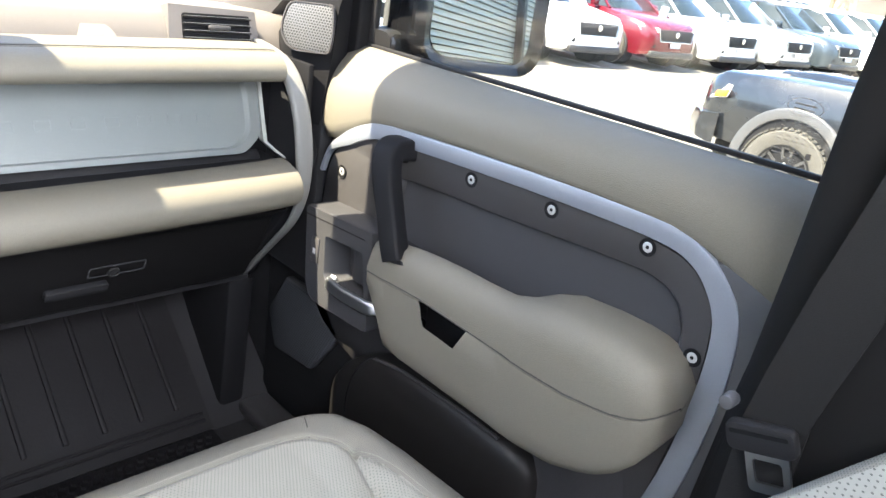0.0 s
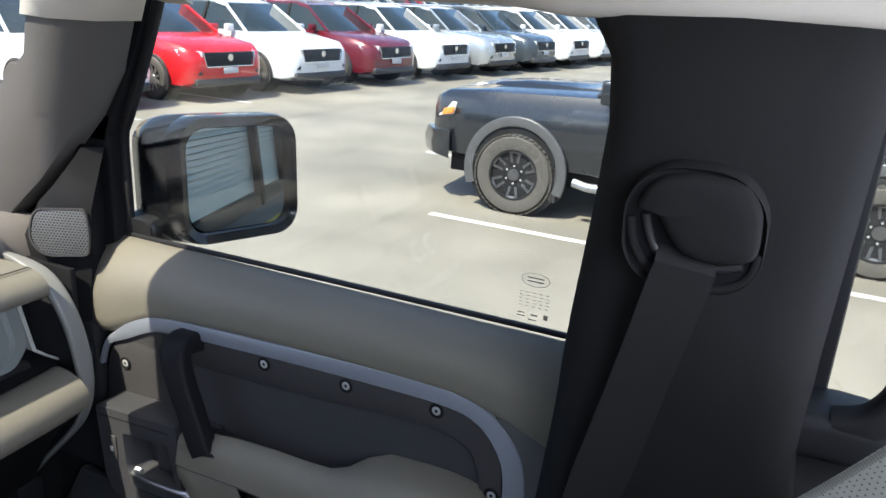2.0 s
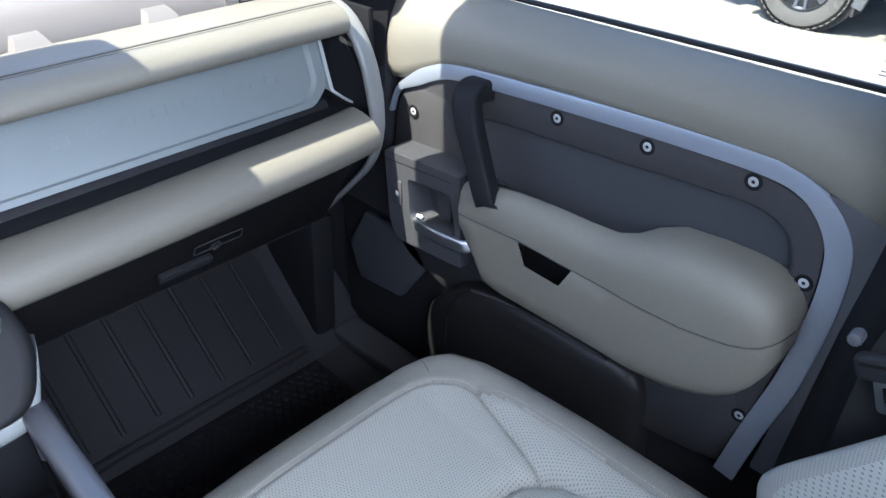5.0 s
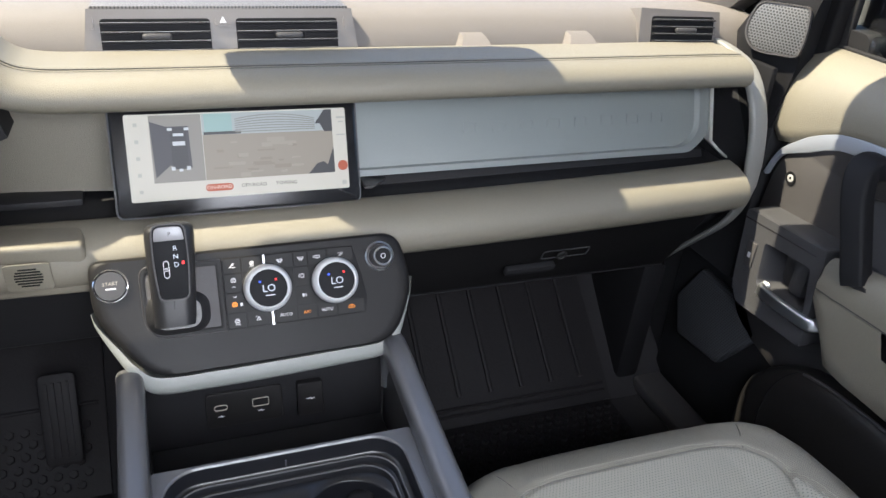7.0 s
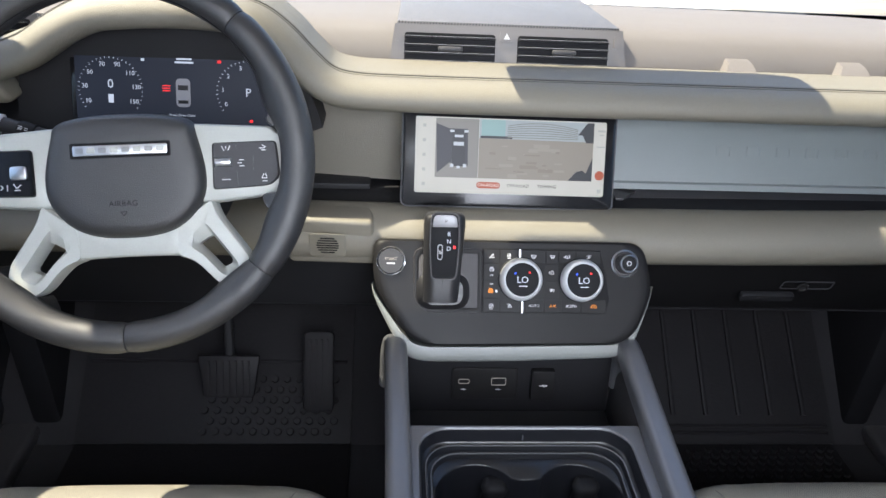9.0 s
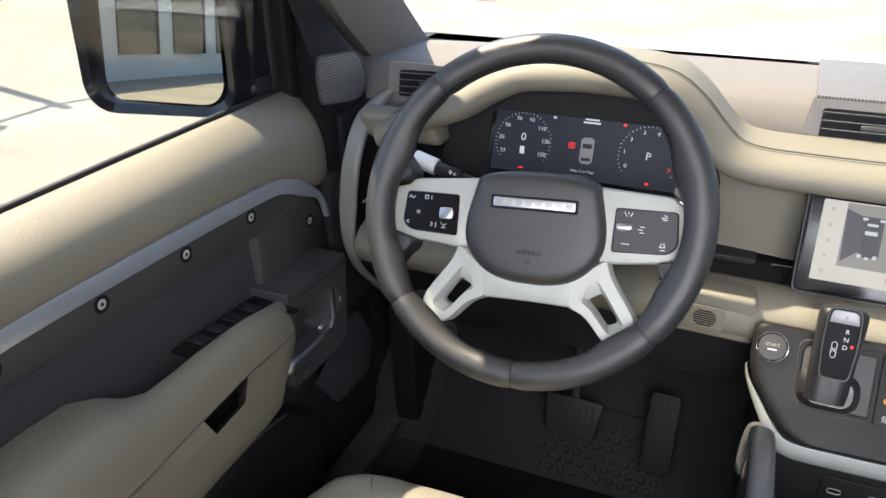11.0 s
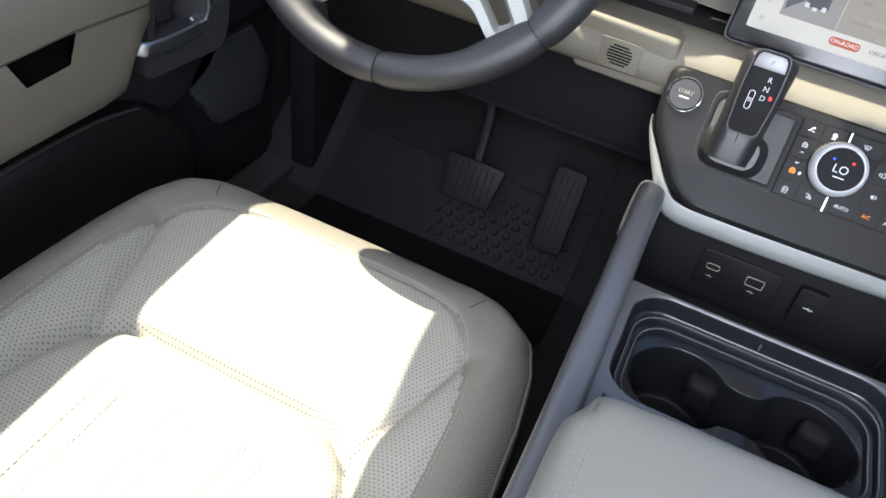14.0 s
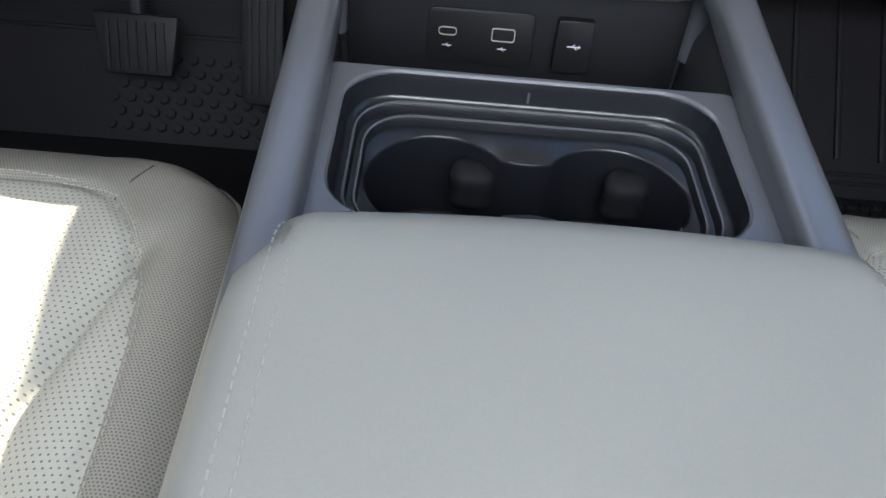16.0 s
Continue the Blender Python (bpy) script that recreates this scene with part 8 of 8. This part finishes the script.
def pickup():
    T = thing("pickup_truck", "black pickup truck with grey arches and off-road wheels", "pickup truck", (0, 0, 0))
    g = GROUND
    pt = PAINT["black"]
    part("front_body", body_loft([(-1.02, g + 0.62, g + 0.98, 0.66, 0.92), (-0.97, g + 0.52, g + 1.08, 0.80, 0.93), (-0.82, g + 0.48, g + 1.15, 0.90, 0.93), (-0.2, g + 0.45, g + 1.20, 0.935, 0.90), (0.75, g + 0.45, g + 1.24, 0.935, 0.90), (1.0, g + 0.42, g + 1.24, 0.94, 0.93), (2.4, g + 0.42, g + 1.24, 0.94, 0.94), (3.0, g + 0.42, g + 1.24, 0.94, 0.94)], 0), pt, T, angle=45)
    part("bed", body_loft([(3.02, g + 0.5, g + 1.30, 0.94, 0.98), (4.35, g + 0.5, g + 1.30, 0.94, 0.98), (4.42, g + 0.55, g + 1.26, 0.90, 0.98)], 0), pt, T, angle=45)
    gh = [(0.72, g + 1.22, 0.80), (1.30, g + 1.72, 0.66), (1.7, g + 1.79, 0.66), (2.6, g + 1.77, 0.66), (2.98, g + 1.66, 0.66), (3.05, g + 1.24, 0.78)]
    low = [(0.72, g + 1.2, 0.80), (1.3, g + 1.2, 0.89), (1.7, g + 1.2, 0.90), (2.6, g + 1.2, 0.90), (2.98, g + 1.2, 0.90), (3.05, g + 1.2, 0.80)]
    rows = [[Vector((w2, y2, z2)), Vector((w1, y1, z1 - 0.04)), Vector((w1 * 0.93, y1, z1)), Vector((-w1 * 0.93, y1, z1)), Vector((-w1, y1, z1 - 0.04)), Vector((-w2, y2, z2))] for (y1, z1, w1), (y2, z2, w2) in zip(gh, low)]
    part("cab_glass", loft(rows), CGLASS, T, "dark cab glass", 40)
    part("cab_roof", loft([[Vector((w + 0.01, y, z - 0.07)), Vector((w * 0.94, y, z + 0.01)), Vector((-w * 0.94, y, z + 0.01)), Vector((-w - 0.01, y, z - 0.07))] for y, z, w in gh[1:5]]), pt, T, angle=40)
    part("bonnet_scoop", loft([[Vector((x * k, y, z)) for x, z in ((-0.35, g + 1.19), (0.35, g + 1.19), (0.30, g + 1.19 + h), (-0.30, g + 1.19 + h))] for y, h, k in ((-0.5, 0.02, 1), (-0.2, 0.055, 1.05), (0.6, 0.06, 1.1), (0.75, 0.045, 1.1))]), pt, T)
    for s in (1, -1):
        part("cab_post", sweep([(s * 0.81, 0.72, g + 1.23), (s * 0.67, 1.32, g + 1.70)], rrect(0.06, 0.06, 0.015, 2), (1, 0, 0)), pt, T)
        part("door_post", sweep([(s * 0.90, 1.85, g + 1.22), (s * 0.68, 1.85, g + 1.75)], rrect(0.03, 0.09, 0.01, 2), (1, 0, 0)), pt, T)
        part("headlight", prism([(s * 0.58, -0.97, g + 0.88), (s * 0.86, -0.86, g + 0.88), (s * 0.91, -0.70, g + 0.92), (s * 0.90, -0.68, g + 1.04), (s * 0.60, -0.96, g + 1.03)], (s * 0.015, -0.035, 0), 0.008), LAMP, T)
        part("turn_lamp", prism([(s * 0.915, -0.83, g + 0.90), (s * 0.94, -0.70, g + 0.93), (s * 0.94, -0.68, g + 1.0), (s * 0.92, -0.80, g + 0.97)], (s * 0.012, -0.01, 0), 0.004), AMBER, T)
        part("mirror", box(s * 0.93, s * 1.14, 0.82, 0.94, g + 1.20, g + 1.42, 0.03, 3), pt, T)
        part("step_bar", sweep([(s * 0.96, 0.62, g + 0.42), (s * 0.99, 0.75, g + 0.40), (s * 0.99, 2.9, g + 0.40), (s * 0.94, 3.0, g + 0.42)], circle(0.045, 10), (0, 0, 1)), ALU, T)
        part("door_handle", box(s * 0.935, s * 0.965, 1.55, 1.75, g + 1.04, g + 1.08, 0.01), pt, T)
        for ddy in (0.92, 1.95, 2.95):
            part("door_gap", box(s * 0.925, s * 0.9405, ddy, ddy + 0.012, g + 0.5, g + 1.15), BLACK, T)
        for y in (0.0, 3.24):
            arch(T, s * 0.935, y, g + 0.44, 0.49, RAIL, 0.10)
            wheel_thing(T, s * 0.85, y, 0.40, 0.26, RIM_D, 6)
            part("mud_flap", box(s * 0.74, s * 0.95, y + 0.42, y + 0.45, g + 0.18, g + 0.55, 0.008), CHAR, T)
    part("front_bumper", loft([[Vector((x, y + d, z)) for y, z in ((-1.13, g + 0.50), (-1.16, g + 0.62), (-1.12, g + 0.74), (-0.95, g + 0.76), (-0.95, g + 0.46))] for x, d in ((-0.93, 0.22), (-0.7, 0.03), (0, 0), (0.7, 0.03), (0.93, 0.22))]), pt, T)
    part("grille", box(-0.52, 0.52, -1.06, -0.96, g + 0.74, g + 1.04, 0.02), BLACK, T)
    part("under_body", box(-0.7, 0.7, -0.8, 4.2, g + 0.30, g + 0.50), BLACK, T)
    return T


truck = pickup()
truck.matrix_basis = pose(8.02, 2.55, 0, 0, 0, 180)

# lot surroundings
TRUNK = mat("palm_trunk", (0.20, 0.155, 0.11), 0.95, vary=0.3, grain=12, bump=0.8)
FROND = mat("palm_frond", (0.085, 0.12, 0.04), 0.7, vary=0.35, grain=6, bump=0.2)
DRYF = mat("dry_frond", (0.26, 0.20, 0.11), 0.9, vary=0.3, grain=6, bump=0.2)
STUCCO = mat("tan_stucco", (0.50, 0.40, 0.29), 0.95, vary=0.12, grain=20, bump=0.4)
ROOFT = mat("roof_tile", (0.30, 0.16, 0.10), 0.9, vary=0.25, grain=12, bump=0.5)
HILL = mat("dry_hill", (0.42, 0.35, 0.25), 1.0, vary=0.3, grain=0.3, bump=0.0, blotch=0.03)
TENT = mat("blue_canopy", (0.08, 0.28, 0.55), 0.7, vary=0.1, grain=5, bump=0.1)


def palm(h, seed):
    rnd = random.Random(seed)
    T = thing("palm_tree", "tall palm with a ragged green crown and dry skirt", "palm tree", (0, 0, GROUND), "palms")
    bend = rnd.uniform(-0.4, 0.4)
    path = [(bend * (k / 6) ** 2, 0.2 * bend * (k / 6), GROUND + h * k / 6) for k in range(7)]
    part("trunk", sweep(path, circle(0.22, 10), (1, 0, 0), scale=lambda t: (1.25 - 0.5 * t, 1.25 - 0.5 * t)), TRUNK, T)
    top = Vector(path[-1])
    for nm, m_, n, el0, el1, ln in (("crown", FROND, 34, -20, 75, 2.3), ("dry_skirt", DRYF, 18, -85, -35, 1.5)):
        bm = bmesh.new()
        for k in range(n):
            a, e = rnd.uniform(0, 2 * math.pi), radians(rnd.uniform(el0, el1))
            d = Vector((math.cos(a) * math.cos(e), math.sin(a) * math.cos(e), math.sin(e)))
            sd = d.cross(Vector((0, 0, 1))).normalized()
            L = ln * rnd.uniform(0.75, 1.1)
            prev = None
            for q in range(5):
                t = q / 4
                p = top + d * (L * t) + Vector((0, 0, -0.8 * t * t * L * 0.5))
                w = 0.32 * math.sin(math.pi * (0.12 + 0.86 * t)) * rnd.uniform(0.8, 1.1)
                row = [bm.verts.new(p + sd * w + Vector((0, 0, -w * 0.5))), bm.verts.new(p + Vector((0, 0, 0.05))), bm.verts.new(p - sd * w + Vector((0, 0, -w * 0.5)))]
                if prev:
                    for i in range(2):
                        bm.faces.new((prev[i], prev[i + 1], row[i + 1], row[i]))
                prev = row
        part(nm, bm, m_, T)
    return T


PALMS = [palm(9, 3), palm(11, 5), palm(7.5, 8)]
SPOTS = [(37, 44), (47, 52), (52, 49), (58, 40), (66, 42), (70, 36), (75, 34), (60, 60), (40, 60), (82, 30), (33, 52)]
for k, (x, y) in enumerate(SPOTS):
    m = pose(x, y, GROUND, 0, 0, 70 * k)
    if k < 3:
        PALMS[k].matrix_basis = m
    else:
        copy_thing(PALMS[k % 3], m)


def lodge(x, y, w, d, h, rz, nm):
    T = thing("apartment_building", nm, "building", (0, 0, GROUND), "far buildings")
    part("wall", box(-w / 2, w / 2, -d / 2, d / 2, GROUND, GROUND + h, 0.05), STUCCO, T)
    part("roof", bevelled(loft([[Vector((sx * (w / 2 + 0.8 - k), sy * (d / 2 + 0.8 - k * 0.9), GROUND + h + k * 0.45)) for sx, sy in ((-1, -1), (1, -1), (1, 1), (-1, 1))] for k in (0, 0.3, d / 2.4)]), 0), ROOFT, T)
    for fl in range(max(1, int(h // 3))):
        for k in range(int(w // 3.2)):
            wx = -w / 2 + 1.8 + k * 3.2
            win = part("window", box(wx - 0.7, wx + 0.7, -d / 2 - 0.06, -d / 2 + 0.05, GROUND + 0.9 + fl * 3, GROUND + 2.3 + fl * 3), CGLASS, T)
            part("sill", box(wx - 0.8, wx + 0.8, -d / 2 - 0.15, -d / 2 + 0.02, GROUND + 0.78 + fl * 3, GROUND + 0.9 + fl * 3), STUCCO, win)
        part("balcony", box(-w / 2 + 0.5, w / 2 - 0.5, -d / 2 - 1.2, -d / 2, GROUND + 2.75 + fl * 3, GROUND + 2.95 + fl * 3), TRUNK, T)
    T.matrix_basis = pose(x, y, GROUND, 0, 0, rz)
    for o in T.children:
        o.matrix_parent_inverse = Matrix.Translation((0, 0, -GROUND))
    return T


lodge(46, 66, 26, 10, 6.2, 38, "two-storey tan lodge with balconies beyond the car lot")
lodge(74, 52, 22, 10, 6.2, 55, "two-storey tan lodge beside palms beyond the lot")
lodge(92, 34, 16, 9, 3.4, 65, "low tan building beyond the car lot")
for k, (x, y) in enumerate(((34, 38), (38, 41), (47, 37), (50, 35), (60, 30), (63, 28))):
    T = thing("canopy_tent", "blue pop-up canopy tent over the car lot", "canopy", (x, y, GROUND), "canopies")
    part("canopy", loft([[Vector((x + sx * w, y + sy * w, GROUND + z)) for sx, sy in ((-1, -1), (1, -1), (1, 1), (-1, 1))] for w, z in ((2.0, 2.3), (2.0, 2.6), (0.15, 3.4))]), TENT, T)
    for sx in (-1, 1):
        for sy in (-1, 1):
            part("leg", cyl((x + sx * 1.9, y + sy * 1.9, GROUND), (x + sx * 1.9, y + sy * 1.9, GROUND + 2.4), 0.04, n=8), ALU, T)
hb = bmesh.new()
bmesh.ops.create_grid(hb, x_segments=90, y_segments=24, size=1)
for v in hb.verts:
    a = radians(-15 + 100 * (v.co.x + 1) / 2)
    q = (v.co.y + 1) / 2
    r = 160 + 190 * q
    p = Vector((r * math.cos(a), r * math.sin(a), 0))
    v.co = p + Vector((0, 0, GROUND - 1 + (70 * q ** 1.1) * (0.55 + 0.9 * noise.noise(p * 0.008) + 0.25 * noise.noise(p * 0.04)) * (0.4 + 0.6 * math.cos(a - 0.35) ** 2)))
solo("backdrop_hill", hb, HILL, "dry tan hillside behind the lot", "hill", kind="structure", angle=80)

# corrugated building behind the car and the building on the driver's side
SIDING = mat("pale_metal_siding", (0.50, 0.52, 0.47), 0.5, 0.2, vary=0.1, grain=4, bump=0.1)


def hall(x0, x1, y0, h, nm):
    T = thing("dealership_building", nm, "building", (0, 0, 0), "near buildings")
    part("wall", box(x0, x1, y0 - 6, y0, GROUND, GROUND + h), DEEP, T)
    for k in range(int((h - 0.3) / 0.10)):
        z = GROUND + 0.30 + k * 0.10
        part("siding_board", prism([(x0, y0, z), (x0, y0 + 0.055, z), (x0, y0 + 0.05, z + 0.012), (x0, y0 + 0.010, z + 0.084), (x0, y0, z + 0.084)], (x1 - x0, 0, 0)), SIDING, T)
    for k in range(12):
        x = 3.6 + k * 2.25
        part("dark_post", box(x - 0.11, x + 0.11, y0 + 0.05, y0 + 0.20, GROUND, GROUND + h), BLACK, T)
    part("plinth", box(x0, x1, y0, y0 + 0.16, GROUND, GROUND + 0.27), CHAR, T)
    part("yellow_line", box(x0, x1, y0 + 0.8, y0 + 0.95, GROUND + 0.002, GROUND + 0.005), mat("yellow_paint", (0.55, 0.42, 0.06), 0.8, vary=0.2, grain=20, bump=0.2), T)
    return T


hall(-3.5, 34, 0, 9.0, "metal-sided building with dark posts behind the car").matrix_basis = pose(2.75, -10.1, 0, 0, 0, -61.5)
lb = thing("office_building", "white office building with dark windows beside the lot", "building", (-15, 6, GROUND), "near buildings")
part("wall", box(-22, -15, -46, 30, GROUND, GROUND + 4.5), mat("white_render", (0.7, 0.69, 0.66), 0.9, vary=0.06, grain=10, bump=0.2), lb)
for k in range(-8, 9):
    w = part("window", box(-15.02, -14.94, -10 + k * 4.2, -7.2 + k * 4.2, GROUND + 0.9, GROUND + 3.4), CGLASS, lb)
    part("window_frame", box(-15.0, -14.9, -10.1 + k * 4.2, -9.95 + k * 4.2, GROUND + 0.9, GROUND + 3.4), BLACK, w)
solo("kerb", box(-12.2, -11.9, -12, 30, GROUND, GROUND + 0.16, 0.02), PAINT_W, "white concrete kerb beside the lot", "kerb", kind="structure")
solo("pavement", box(-15, -12.2, -12, 30, GROUND, GROUND + 0.14), ASPH, "concrete pavement before the office", "pavement", kind="structure")
lp = thing("lamp_post", "street lamp on a round white concrete base", "street lamp", (-9.35, 5.7, GROUND))
part("base", cyl((-9.35, 5.7, GROUND), (-9.35, 5.7, GROUND + 0.75), 0.34, n=28, bev=0.03), PAINT_W, lp)
part("pole", cyl((-9.35, 5.7, GROUND + 0.75), (-9.35, 5.7, GROUND + 5.2), 0.07, 0.05, 14), CHAR, lp)
for sx in (-1, 1):
    part("arm", sweep([(-9.35, 5.7, GROUND + 4.9), (-9.35 + sx * 0.2, 5.7 + sx * 0.6, GROUND + 5.15)], circle(0.035, 8), (0, 0, 1)), CHAR, lp)
    part("lamp_head", box(-9.35 + sx * 0.3 - 0.3, -9.35 + sx * 0.3 + 0.3, 5.7 + sx * 0.9 - 0.3, 5.7 + sx * 0.9 + 0.3, GROUND + 5.1, GROUND + 5.22, 0.03), CHAR, lp)
# the car's own bonnet and wipers beyond the windscreen
bn = thing("bonnet", "pale bonnet of the car beyond the windscreen", "bonnet", (0, 2.1, 1.3), kind="structure")
part("panel", bevelled(loft([[Vector((x, y, z)) for x in (-0.85, -0.5, 0, 0.5, 0.85)] + [Vector((x, y, 1.0)) for x in (0.85, -0.85)] for y, z in ((1.47, 1.36), (1.8, 1.375), (2.4, 1.33), (2.6, 1.22))]), 0.02), PAINT["white"], bn)
for x0 in (-0.55, 0.1):
    wp = thing("wiper", "black windscreen wiper at rest", "wiper", (x0, 1.45, 1.50), "wipers")
    part("wiper_arm", sweep([(x0, 1.475, 1.40), (x0 + 0.06, 1.458, 1.475), (x0 + 0.12, 1.452, 1.490), (x0 + 0.52, 1.449, 1.494)], rrect(0.014, 0.02, 0.004, 2), (0, 0, 1)), BLACK, wp)
    part("wiper_pivot", cyl((x0, 1.475, 1.35), (x0, 1.475, 1.41), 0.022, n=14), BLACK, wp)
st = thing("windscreen_sticker", "small printed sticker on the windscreen", "sticker", (-0.62, 1.30, 1.61))
sm_ = facing((-0.66, 1.30, 1.605), (1, 0, 0), (0, -0.44, 0.41))
for k in range(6):
    part("print_row", bars([(0, 0.012 - 0.006 * k, 0.04 - 0.006 * (k % 2), 0.0022)], sm_, 0.0004), PRINT_G, st)
